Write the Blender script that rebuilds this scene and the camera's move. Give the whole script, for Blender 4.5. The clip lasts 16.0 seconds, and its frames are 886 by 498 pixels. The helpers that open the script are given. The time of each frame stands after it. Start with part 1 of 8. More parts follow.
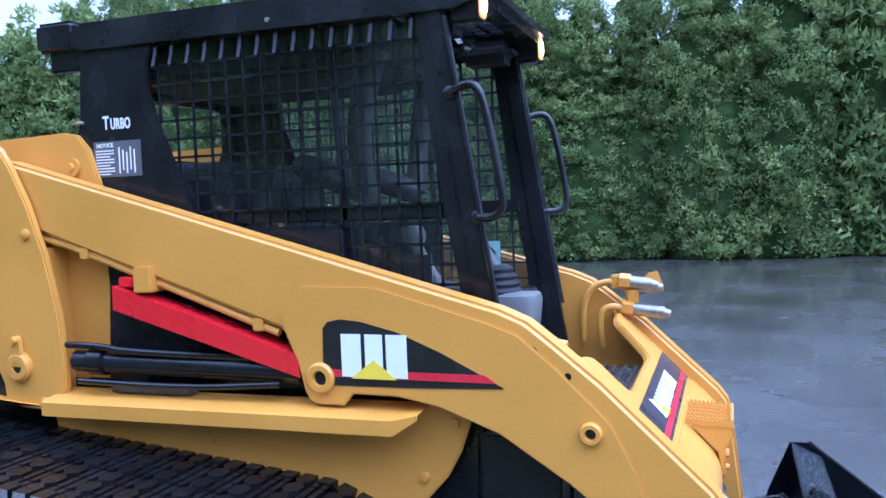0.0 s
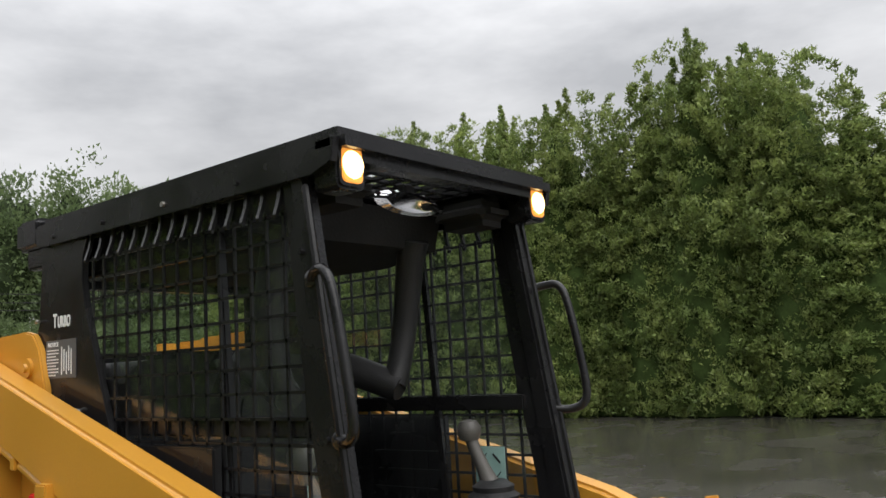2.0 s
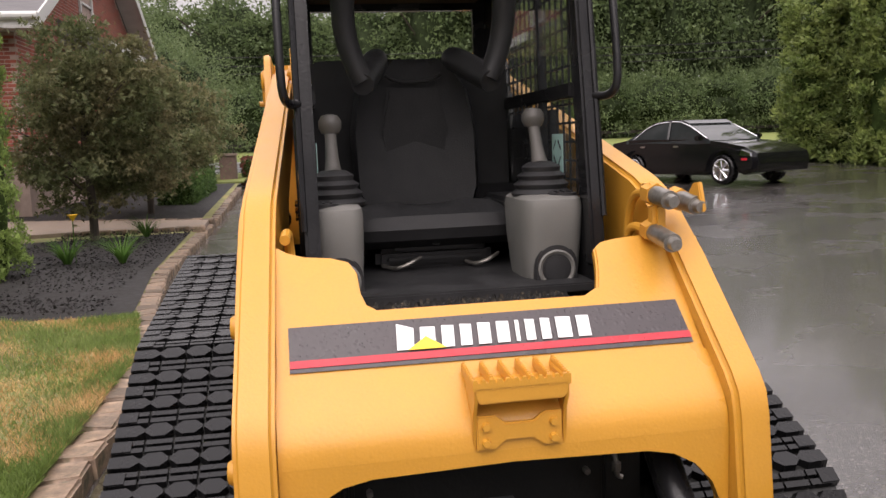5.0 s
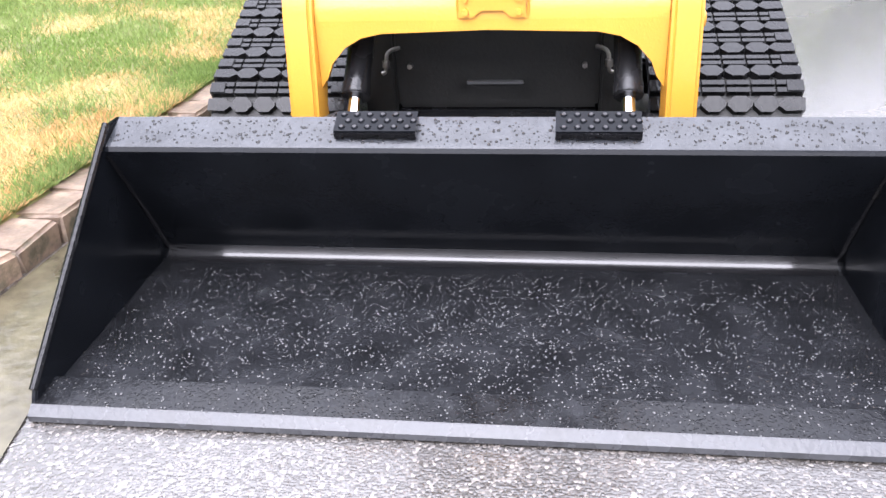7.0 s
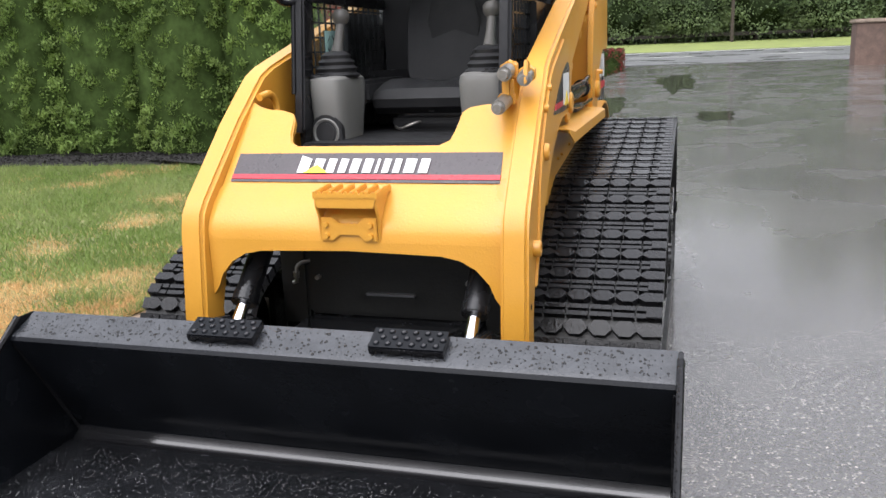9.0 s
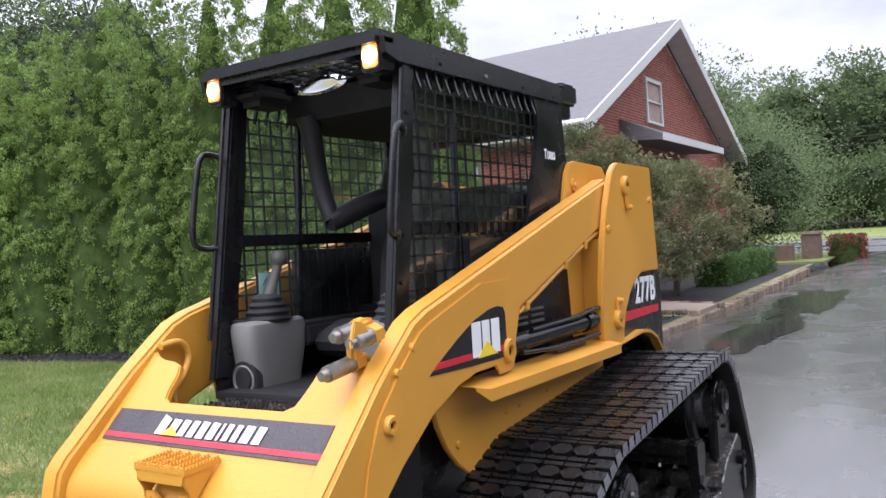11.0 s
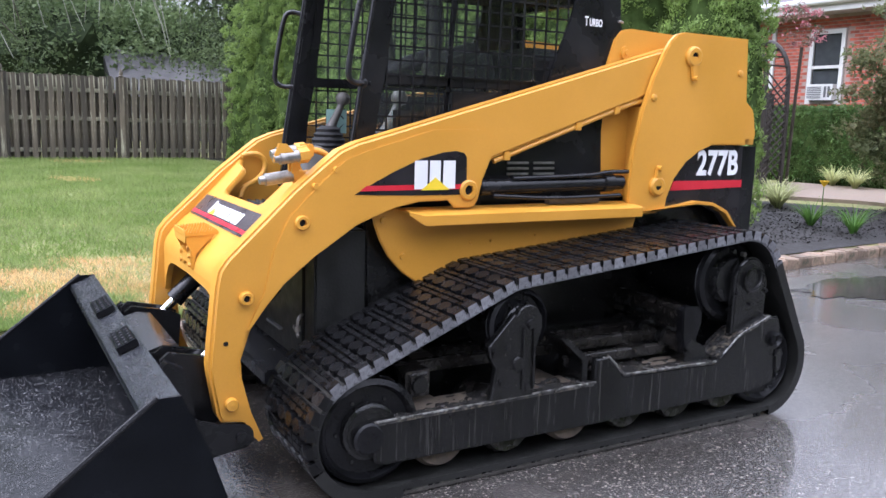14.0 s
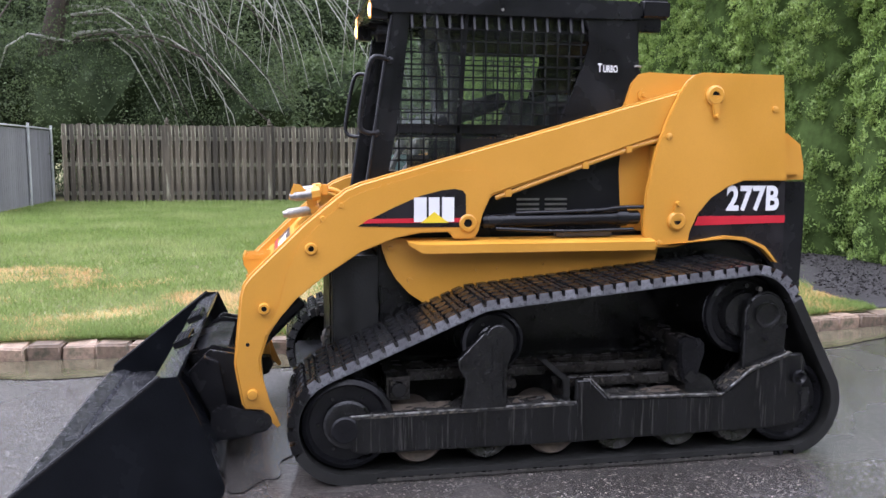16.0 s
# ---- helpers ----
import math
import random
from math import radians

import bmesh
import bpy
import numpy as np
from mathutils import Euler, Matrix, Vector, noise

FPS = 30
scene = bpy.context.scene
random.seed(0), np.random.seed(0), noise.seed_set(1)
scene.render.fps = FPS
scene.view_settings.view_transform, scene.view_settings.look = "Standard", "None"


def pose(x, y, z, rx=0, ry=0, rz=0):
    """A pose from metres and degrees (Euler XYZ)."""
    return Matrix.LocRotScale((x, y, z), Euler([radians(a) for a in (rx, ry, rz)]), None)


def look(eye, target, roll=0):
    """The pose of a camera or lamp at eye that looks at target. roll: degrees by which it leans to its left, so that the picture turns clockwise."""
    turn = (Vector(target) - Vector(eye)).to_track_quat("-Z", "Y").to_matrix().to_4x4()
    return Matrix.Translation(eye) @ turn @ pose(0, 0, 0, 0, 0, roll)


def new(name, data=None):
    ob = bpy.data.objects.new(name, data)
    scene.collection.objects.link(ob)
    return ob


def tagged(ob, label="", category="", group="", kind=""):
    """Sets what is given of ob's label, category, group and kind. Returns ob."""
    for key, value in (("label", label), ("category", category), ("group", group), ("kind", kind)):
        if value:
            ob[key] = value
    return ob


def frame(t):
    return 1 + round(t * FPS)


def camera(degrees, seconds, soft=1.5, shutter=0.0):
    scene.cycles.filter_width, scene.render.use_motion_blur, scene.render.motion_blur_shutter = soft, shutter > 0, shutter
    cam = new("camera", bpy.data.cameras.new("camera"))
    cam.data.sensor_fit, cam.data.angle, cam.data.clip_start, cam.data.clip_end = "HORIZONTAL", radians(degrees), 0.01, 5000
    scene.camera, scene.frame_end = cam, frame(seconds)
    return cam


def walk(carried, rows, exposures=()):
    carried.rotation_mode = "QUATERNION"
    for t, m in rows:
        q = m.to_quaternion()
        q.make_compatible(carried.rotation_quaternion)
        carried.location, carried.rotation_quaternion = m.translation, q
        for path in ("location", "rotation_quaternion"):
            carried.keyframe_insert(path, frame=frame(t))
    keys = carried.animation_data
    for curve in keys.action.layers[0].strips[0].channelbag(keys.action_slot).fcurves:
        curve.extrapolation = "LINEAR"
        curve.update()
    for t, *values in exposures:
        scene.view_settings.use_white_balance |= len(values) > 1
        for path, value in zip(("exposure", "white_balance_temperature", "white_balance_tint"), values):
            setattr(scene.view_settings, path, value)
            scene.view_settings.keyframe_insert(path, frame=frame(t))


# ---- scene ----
cam = camera(56.5, 16.0)
EXPOSURES = [(0.0, 0.9, 4250, 24), (0.5, 0.85, 4950, 25), (1.0, 0.6, 5700, 15), (1.5, 0.55, 5950, 11), (2.0, 0.03, 6600, 11), (2.5, 0.15, 7000, 11), (3.2, 0.4, 6700, 12), (5.3, 0.15, 7000, 22), (6.0, 0.75, 6700, 17),
             (6.5, 1.7, 5700, 23), (7.0, 1.75, 6100, 20), (7.5, 1.05, 6300, 10), (8.0, 0.85, 6500, 13), (8.5, 0.75, 6500, 14), (9.5, 0.58, 6000, 16), (10.2, 0.6, 5900, 20), (12.3, 0.8, 6000, 20), (13.5, 1.03, 5800, 20), (15.5, 1.22, 5600, 23), (16.0, 1.08, 5800, 23)]
PATH = [
    (0, (1.469, -2.491, 1.504), (0.813, -0.605, 1.398), -2.2),
    (0.5, (1.698, -2.326, 1.546), (0.861, -0.509, 1.585), -2.2),
    (1, (1.856, -2.127, 1.586), (0.881, -0.389, 1.76), -3.0),
    (1.5, (1.939, -1.826, 1.612), (0.855, -0.164, 1.861), -3.7),
    (2, (2.07, -1.561, 1.611), (0.824, -0.021, 1.884), -3.3),
    (2.5, (2.166, -1.352, 1.593), (0.774, 0.058, 1.859), -2.7),
    (3, (2.271, -1.171, 1.568), (0.756, 0.115, 1.795), -2.8),
    (3.2, (2.332, -1.125, 1.56), (0.769, 0.104, 1.773), -2.8),
    (5.3, (3.172, -0.327, 1.312), (1.219, -0.17, 0.914), -2.8),
    (5.5, (3.24, -0.295, 1.284), (1.313, -0.211, 0.757), -3.2),
    (6, (3.442, -0.196, 1.218), (1.596, -0.208, 0.45), -3.0),
    (6.5, (3.603, -0.002, 1.188), (1.819, -0.132, 0.293), -1.9),
    (7, (3.74, 0.162, 1.188), (1.976, -0.078, 0.276), -2.4),
    (7.5, (3.894, 0.357, 1.195), (2.098, 0.177, 0.333), -2.5),
    (8, (3.932, 0.587, 1.207), (2.106, 0.434, 0.406), -2.5),
    (8.5, (3.911, 0.812, 1.24), (2.061, 0.46, 0.565), -2.7),
    (9, (3.734, 1.008, 1.274), (1.874, 0.442, 0.808), -2.3),
    (9.5, (3.552, 1.218, 1.312), (1.727, 0.449, 1.037), -2.1),
    (10, (3.354, 1.512, 1.358), (1.581, 0.592, 1.256), -2.9),
    (10.2, (3.267, 1.588, 1.387), (1.507, 0.638, 1.349), -3.2),
    (12.3, (2.4, 2.569, 1.422), (1.006, 1.141, 1.291), -2.6),
    (12.5, (2.343, 2.663, 1.405), (1.007, 1.184, 1.236), -1.6),
    (13, (2.257, 2.932, 1.369), (1.063, 1.341, 1.157), 0.8),
    (13.5, (2.246, 3.185, 1.353), (1.135, 1.541, 1.106), 2.0),
    (14, (2.179, 3.413, 1.35), (1.201, 1.698, 1.033), 1.7),
    (14.5, (1.981, 3.654, 1.341), (1.166, 1.859, 1.002), 1.7),
    (15, (1.811, 3.905, 1.339), (1.16, 2.039, 1.032), 0.7),
    (15.5, (1.58, 4.107, 1.365), (1.08, 2.19, 1.092), 0.5),
    (16, (1.262, 4.25, 1.376), (0.888, 2.298, 1.146), 0.3),
]
walk(cam, [(t, look(eye, target, roll)) for t, eye, target, roll in PATH], EXPOSURES)

# ---- light ----
world = bpy.data.worlds.new("overcast_sky")
scene.world = world
world.use_nodes = True
wn, wl = world.node_tree.nodes, world.node_tree.links
wn.clear()
SUN_EL, SUN_AZ = 52.0, -12.0
w_out, w_bg = wn.new("ShaderNodeOutputWorld"), wn.new("ShaderNodeBackground")
w_sky = wn.new("ShaderNodeTexSky")
w_sky.sky_type, w_sky.sun_disc = "NISHITA", False
w_sky.sun_elevation, w_sky.sun_rotation = radians(SUN_EL), radians(90 - SUN_AZ)
w_hs = wn.new("ShaderNodeHueSaturation")
w_hs.inputs["Saturation"].default_value = 0.25
w_hs.inputs["Value"].default_value = 0.10
w_tc, w_map = wn.new("ShaderNodeTexCoord"), wn.new("ShaderNodeMapping")
w_map.inputs["Scale"].default_value = (1.6, 1.6, 4.5)
w_noise, w_ramp = wn.new("ShaderNodeTexNoise"), wn.new("ShaderNodeValToRGB")
w_noise.inputs["Scale"].default_value, w_noise.inputs["Detail"].default_value = 1.3, 6
w_noise.inputs["Roughness"].default_value = 0.55
w_ramp.color_ramp.elements[0].position, w_ramp.color_ramp.elements[0].color = 0.34, (0.46, 0.478, 0.505, 1)
w_ramp.color_ramp.elements[1].position, w_ramp.color_ramp.elements[1].color = 0.68, (0.965, 0.985, 1.01, 1)
w_mix = wn.new("ShaderNodeMix")
w_mix.data_type = "RGBA"
w_mix.inputs["Factor"].default_value = 0.82
wl.new(w_tc.outputs["Generated"], w_map.inputs["Vector"])
wl.new(w_map.outputs["Vector"], w_noise.inputs["Vector"])
wl.new(w_noise.outputs["Fac"], w_ramp.inputs["Fac"])
wl.new(w_sky.outputs["Color"], w_hs.inputs["Color"])
wl.new(w_hs.outputs["Color"], w_mix.inputs["A"])
wl.new(w_ramp.outputs["Color"], w_mix.inputs["B"])
# an overcast sky is about three times as bright overhead as at the horizon
w_sep, w_grad, w_mul = wn.new("ShaderNodeSeparateXYZ"), wn.new("ShaderNodeMapRange"), wn.new("ShaderNodeVectorMath")
w_grad.inputs["From Min"].default_value, w_grad.inputs["From Max"].default_value = 0.0, 1.0
w_grad.inputs["To Min"].default_value, w_grad.inputs["To Max"].default_value = 0.62, 3.5
w_mul.operation = "SCALE"
wl.new(w_tc.outputs["Generated"], w_sep.inputs["Vector"])
w_pow = wn.new("ShaderNodeMath")
w_pow.operation, w_pow.use_clamp = "POWER", True
w_pow.inputs[1].default_value = 1.5
wl.new(w_sep.outputs["Z"], w_pow.inputs[0])
wl.new(w_pow.outputs[0], w_grad.inputs["Value"])
wl.new(w_mix.outputs["Result"], w_mul.inputs["Vector"])
wl.new(w_grad.outputs["Result"], w_mul.inputs["Scale"])
wl.new(w_mul.outputs["Vector"], w_bg.inputs["Color"])
wl.new(w_bg.outputs["Background"], w_out.inputs["Surface"])
w_bg.inputs["Strength"].default_value = 1.0

sun = new("sun", bpy.data.lights.new("sun", "SUN"))
sun.data.energy, sun.data.angle, sun.data.color = 1.7, radians(60), (1.0, 0.985, 0.96)
sun.matrix_world = look((0, 0, 20), (-20 * math.cos(radians(SUN_EL)) * math.cos(radians(SUN_AZ)),
                                      -20 * math.cos(radians(SUN_EL)) * math.sin(radians(SUN_AZ)),
                                      20 - 20 * math.sin(radians(SUN_EL))))


# ---- materials ----
def material(name, base, rough=0.5, metal=0.0, var=0.2, scale=6.0, bump=0.1, bump_scale=80.0, coat=0.0, drops=0.0,
             drop_scale=70.0, rand=0.0, island=0.0, stain=None, stain_scale=3.0, stain_at=(0.52, 0.66), rough_var=0.12,
             streak=1.0, spec=0.5):
    """A painted or natural surface: colour that varies at two scales, uneven gloss, fine relief, optional water drops and stains."""
    m = bpy.data.materials.new(name)
    m.use_nodes = True
    n, l = m.node_tree.nodes, m.node_tree.links
    bsdf = n["Principled BSDF"]
    tc = n.new("ShaderNodeTexCoord")
    mp = n.new("ShaderNodeMapping")
    mp.inputs["Scale"].default_value = (1, 1, streak)
    l.new(tc.outputs["Object"], mp.inputs["Vector"])
    big, small = n.new("ShaderNodeTexNoise"), n.new("ShaderNodeTexNoise")
    big.inputs["Scale"].default_value, big.inputs["Detail"].default_value = scale, 4
    small.inputs["Scale"].default_value, small.inputs["Detail"].default_value = bump_scale, 3
    l.new(mp.outputs["Vector"], big.inputs["Vector"])
    l.new(mp.outputs["Vector"], small.inputs["Vector"])
    lo, hi = [max(0, c * (1 - var)) for c in base], [min(1, c * (1 + var)) for c in base]
    mix = n.new("ShaderNodeMix")
    mix.data_type = "RGBA"
    mix.inputs["A"].default_value, mix.inputs["B"].default_value = (*lo, 1), (*hi, 1)
    add = n.new("ShaderNodeMath")
    add.operation = "MULTIPLY_ADD"
    l.new(small.outputs["Fac"], add.inputs[0])
    add.inputs[1].default_value = 0.35
    l.new(big.outputs["Fac"], add.inputs[2])
    sub = n.new("ShaderNodeMapRange")
    sub.inputs["From Min"].default_value, sub.inputs["From Max"].default_value = 0.42, 0.92
    l.new(add.outputs[0], sub.inputs["Value"])
    l.new(sub.outputs["Result"], mix.inputs["Factor"])
    colour = mix.outputs["Result"]
    if stain:
        sn, sr, sm = n.new("ShaderNodeTexNoise"), n.new("ShaderNodeMapRange"), n.new("ShaderNodeMix")
        sn.inputs["Scale"].default_value, sn.inputs["Detail"].default_value = stain_scale, 6
        sn.inputs["Roughness"].default_value = 0.65
        sr.inputs["From Min"].default_value, sr.inputs["From Max"].default_value = stain_at
        sm.data_type = "RGBA"
        sm.inputs["B"].default_value = (*stain, 1)
        l.new(mp.outputs["Vector"], sn.inputs["Vector"])
        l.new(sn.outputs["Fac"], sr.inputs["Value"])
        l.new(sr.outputs["Result"], sm.inputs["Factor"])
        l.new(colour, sm.inputs["A"])
        colour = sm.outputs["Result"]
    for amount, node, socket in ((rand, "ShaderNodeObjectInfo", "Random"), (island, "ShaderNodeNewGeometry", "Random Per Island")):
        if amount:
            src, hs, rg = n.new(node), n.new("ShaderNodeHueSaturation"), n.new("ShaderNodeMapRange")
            rg.inputs["To Min"].default_value, rg.inputs["To Max"].default_value = 1 - amount, 1 + amount
            l.new(src.outputs[socket], rg.inputs["Value"])
            l.new(rg.outputs["Result"], hs.inputs["Value"])
            l.new(colour, hs.inputs["Color"])
            colour = hs.outputs["Color"]
    l.new(colour, bsdf.inputs["Base Color"])
    rr = n.new("ShaderNodeMapRange")
    rr.inputs["To Min"].default_value, rr.inputs["To Max"].default_value = max(0.03, rough - rough_var), min(1, rough + rough_var)
    l.new(big.outputs["Fac"], rr.inputs["Value"])
    rr.inputs["From Min"].default_value, rr.inputs["From Max"].default_value = 0.3, 0.7
    l.new(rr.outputs["Result"], bsdf.inputs["Roughness"])
    bsdf.inputs["Metallic"].default_value = metal
    bsdf.inputs["Specular IOR Level"].default_value = spec
    bsdf.inputs["Coat Weight"].default_value = coat
    bsdf.inputs["Coat Roughness"].default_value = 0.12
    bp = n.new("ShaderNodeBump")
    bp.inputs["Strength"].default_value, bp.inputs["Distance"].default_value = bump, 0.004
    l.new(small.outputs["Fac"], bp.inputs["Height"])
    normal = bp.outputs["Normal"]
    if drops:
        vo, vr, vb = n.new("ShaderNodeTexVoronoi"), n.new("ShaderNodeMapRange"), n.new("ShaderNodeBump")
        vo.inputs["Scale"].default_value, vo.inputs["Randomness"].default_value = drop_scale, 1.0
        l.new(tc.outputs["Object"], vo.inputs["Vector"])
        vr.inputs["From Min"].default_value, vr.inputs["From Max"].default_value = 0.05, 0.38
        vr.inputs["To Min"].default_value, vr.inputs["To Max"].default_value = 1, 0
        l.new(vo.outputs["Distance"], vr.inputs["Value"])
        l.new(vr.outputs["Result"], vb.inputs["Height"])
        vb.inputs["Strength"].default_value, vb.inputs["Distance"].default_value = drops, 0.006
        l.new(normal, vb.inputs["Normal"])
        normal = vb.outputs["Normal"]
    l.new(normal, bsdf.inputs["Normal"])
    return m


def leaf_material(name, base, tip, scale=1.2, island=0.35, rough=0.45, rand=0.12, at=(0.42, 0.62)):
    """Foliage: two greens by a slow noise, each leaf a little different, some light passing through."""
    m = material(name, base, rough, var=0.15, scale=6, bump=0.0, island=island, rand=rand, stain=tip, stain_scale=scale,
                 stain_at=at, spec=0.25)
    n, l = m.node_tree.nodes, m.node_tree.links
    bsdf, out = n["Principled BSDF"], n["Material Output"]
    tr, mx = n.new("ShaderNodeBsdfTranslucent"), n.new("ShaderNodeMixShader")
    l.new(bsdf.inputs["Base Color"].links[0].from_socket, tr.inputs["Color"])
    mx.inputs["Fac"].default_value = 0.44
    l.new(bsdf.outputs["BSDF"], mx.inputs[1])
    l.new(tr.outputs["BSDF"], mx.inputs[2])
    l.new(mx.outputs["Shader"], out.inputs["Surface"])
    return m


def glow_material(name, colour, strength):
    m = bpy.data.materials.new(name)
    m.use_nodes = True
    b = m.node_tree.nodes["Principled BSDF"]
    b.inputs["Base Color"].default_value = (*colour, 1)
    b.inputs["Emission Color"].default_value = (*colour, 1)
    b.inputs["Emission Strength"].default_value = strength
    b.inputs["Roughness"].default_value = 0.15
    return m


def glass_material(name, tint, clear):
    m = bpy.data.materials.new(name)
    m.use_nodes = True
    n, l = m.node_tree.nodes, m.node_tree.links
    n.remove(n["Principled BSDF"])
    tr, gl, mx, fr = n.new("ShaderNodeBsdfTransparent"), n.new("ShaderNodeBsdfGlossy"), n.new("ShaderNodeMixShader"), n.new("ShaderNodeLayerWeight")
    pw, ma = n.new("ShaderNodeMath"), n.new("ShaderNodeMath")
    pw.operation, ma.operation = "POWER", "MULTIPLY_ADD"
    pw.inputs[1].default_value = 4.0
    ma.inputs[1].default_value, ma.inputs[2].default_value = 0.8, 0.05
    l.new(fr.outputs["Facing"], pw.inputs[0])
    l.new(pw.outputs[0], ma.inputs[0])
    tr.inputs["Color"].default_value = (tint * clear[0], tint * clear[1], tint * clear[2], 1)
    gl.inputs["Roughness"].default_value = 0.03
    l.new(ma.outputs[0], mx.inputs["Fac"])
    l.new(tr.outputs["BSDF"], mx.inputs[1])
    l.new(gl.outputs["BSDF"], mx.inputs[2])
    # faint translucent mix puts a pale haze over the pane
    df, dm = n.new("ShaderNodeBsdfTranslucent"), n.new("ShaderNodeMixShader")
    df.inputs["Color"].default_value = (0.75, 0.78, 0.80, 1)
    dm.inputs["Fac"].default_value = 0.016
    l.new(mx.outputs["Shader"], dm.inputs[1])
    l.new(df.outputs["BSDF"], dm.inputs[2])
    l.new(dm.outputs["Shader"], n["Material Output"].inputs["Surface"])
    return m


YELLOW = material("yellow_paint", (0.61, 0.290, 0.033), 0.38, var=0.08, scale=3, bump=0.14, bump_scale=160, coat=0.10, rough_var=0.07)
YELLOW_DECK = material("wet_yellow_paint", (0.61, 0.290, 0.033), 0.36, var=0.08, scale=3, bump=0.12, bump_scale=160, coat=0.12, drops=0.06, drop_scale=55)
BLACK = material("black_paint", (0.0125, 0.0125, 0.0135), 0.24, var=0.35, scale=5, bump=0.1, bump_scale=120, drops=0.05, drop_scale=60, spec=0.33)
BLACK_WET = material("wet_black_steel", (0.008, 0.008, 0.009), 0.15, var=0.4, scale=7, bump=0.2, bump_scale=90, drops=0.3, drop_scale=120,
                     stain=(0.018, 0.017, 0.016), stain_scale=4, stain_at=(0.60, 0.74), rough_var=0.08, spec=0.24)
BUCKET_BLACK = material("blue_black_bucket_paint", (0.006, 0.0068, 0.0085), 0.20, var=0.35, scale=5, bump=0.1, bump_scale=120, drops=0.05, drop_scale=60, spec=0.10)
# wet rim paint, its base also paled to carry the sky's sheen
BUCKET_RIM = material("rain_wet_sheen_rim", (0.030, 0.032, 0.036), 0.18, var=0.35, scale=16, bump=0.15, bump_scale=90, drops=0.25, drop_scale=110, coat=0.15, spec=0.40, rough_var=0.05)
EDGE_STEEL = material("wet_cutting_edge_steel", (0.012, 0.0125, 0.014), 0.20, var=0.5, scale=18, bump=0.25, bump_scale=80, drops=0.25, drop_scale=120, spec=0.22)
BRIGHT_EDGE = material("scoured_steel_edge", (0.042, 0.043, 0.047), 0.26, metal=0.0, var=0.35, scale=14, bump=0.3, bump_scale=70, stain=(0.05, 0.05, 0.055), stain_scale=9, stain_at=(0.60, 0.70))
BUCKET_FLOOR = material("wet_muddy_steel", (0.012, 0.0125, 0.014), 0.24, var=0.45, scale=9, bump=0.25, bump_scale=60, drops=0.0, drop_scale=170,
                        stain=(0.15, 0.125, 0.10), stain_scale=130, stain_at=(0.66, 0.71), rough_var=0.05, spec=0.24)
# pale specks serve as dirt and as painted glints of water drops
BLACK_FRAME = material("dirty_glinting_black_steel", (0.007, 0.007, 0.007), 0.17, var=0.5, scale=9, bump=0.35, bump_scale=70,
                       stain=(0.15, 0.13, 0.105), stain_scale=85, stain_at=(0.64, 0.74), spec=0.5, drops=0.35, drop_scale=95)
BLACK_RAIL = material("streaked_black_steel", (0.0065, 0.0065, 0.0065), 0.20, var=0.4, scale=9, bump=0.2, bump_scale=70,
                      stain=(0.055, 0.052, 0.048), stain_scale=75, stain_at=(0.56, 0.74), streak=0.05, spec=0.40, drops=0.3, drop_scale=95)
WET_EDGE = material("wet_worn_steel_edge", (0.030, 0.029, 0.028), 0.20, var=0.6, scale=20, bump=0.8, bump_scale=50, coat=0.3,
                    stain=(0.15, 0.125, 0.09), stain_scale=34, stain_at=(0.54, 0.66), spec=0.5)
# pale colour for the painted highlights on wet rail edges
EDGE_GLINT = material("painted_wet_glint", (0.16, 0.155, 0.145), 0.25, var=0.7, scale=30, bump=0.5, bump_scale=60, stain=(0.03, 0.028, 0.025), stain_scale=22, stain_at=(0.46, 0.60), spec=0.7)
MUDDY_STEEL = material("muddy_wet_steel", (0.018, 0.016, 0.014), 0.24, var=0.4, scale=14, bump=0.6, bump_scale=60, stain=(0.10, 0.085, 0.068), stain_scale=38, stain_at=(0.58, 0.74))
RUBBER = material("track_rubber", (0.0065, 0.0065, 0.007), 0.27, var=0.35, scale=12, bump=0.25, bump_scale=120, rand=0.25, spec=0.26, coat=0.05, drops=0.15, drop_scale=60)
RUBBER_WORN_LIT = material("worn_lit_rubber_edge", (0.16, 0.16, 0.17), 0.36, var=0.5, scale=40, bump=0.5, bump_scale=150, rand=0.3, stain=(0.03, 0.03, 0.03), stain_scale=60, stain_at=(0.55, 0.68))
RUBBER_SCUFF = material("scuffed_muddy_rubber", (0.035, 0.032, 0.028), 0.45, var=0.6, scale=18, bump=0.5, bump_scale=90, stain=(0.10, 0.09, 0.075), stain_scale=30, stain_at=(0.55, 0.70))
RUBBER_BELT = material("track_belt_rubber", (0.010, 0.010, 0.009), 0.5, var=0.4, scale=14, bump=0.3, bump_scale=90)
MUD = material("dried_mud", (0.085, 0.066, 0.048), 0.85, var=0.35, scale=20, bump=0.8, bump_scale=60)
RED = material("red_paint", (0.62, 0.012, 0.018), 0.28, var=0.1, scale=5, coat=0.3, bump=0.08, bump_scale=150)
CHROME = material("chrome_rod", (0.75, 0.75, 0.76), 0.10, metal=1.0, var=0.05, bump=0.02, rough_var=0.04)
STEEL = material("zinc_steel", (0.30, 0.285, 0.26), 0.42, metal=0.8, var=0.25, scale=40, bump=0.2)
STICK_GREY = material("worn_grey_grip", (0.085, 0.08, 0.072), 0.5, var=0.2, scale=12, bump=0.25, bump_scale=200)
GREY_PLASTIC = material("grey_plastic", (0.165, 0.162, 0.15), 0.55, var=0.12, scale=6, bump=0.25, bump_scale=300)
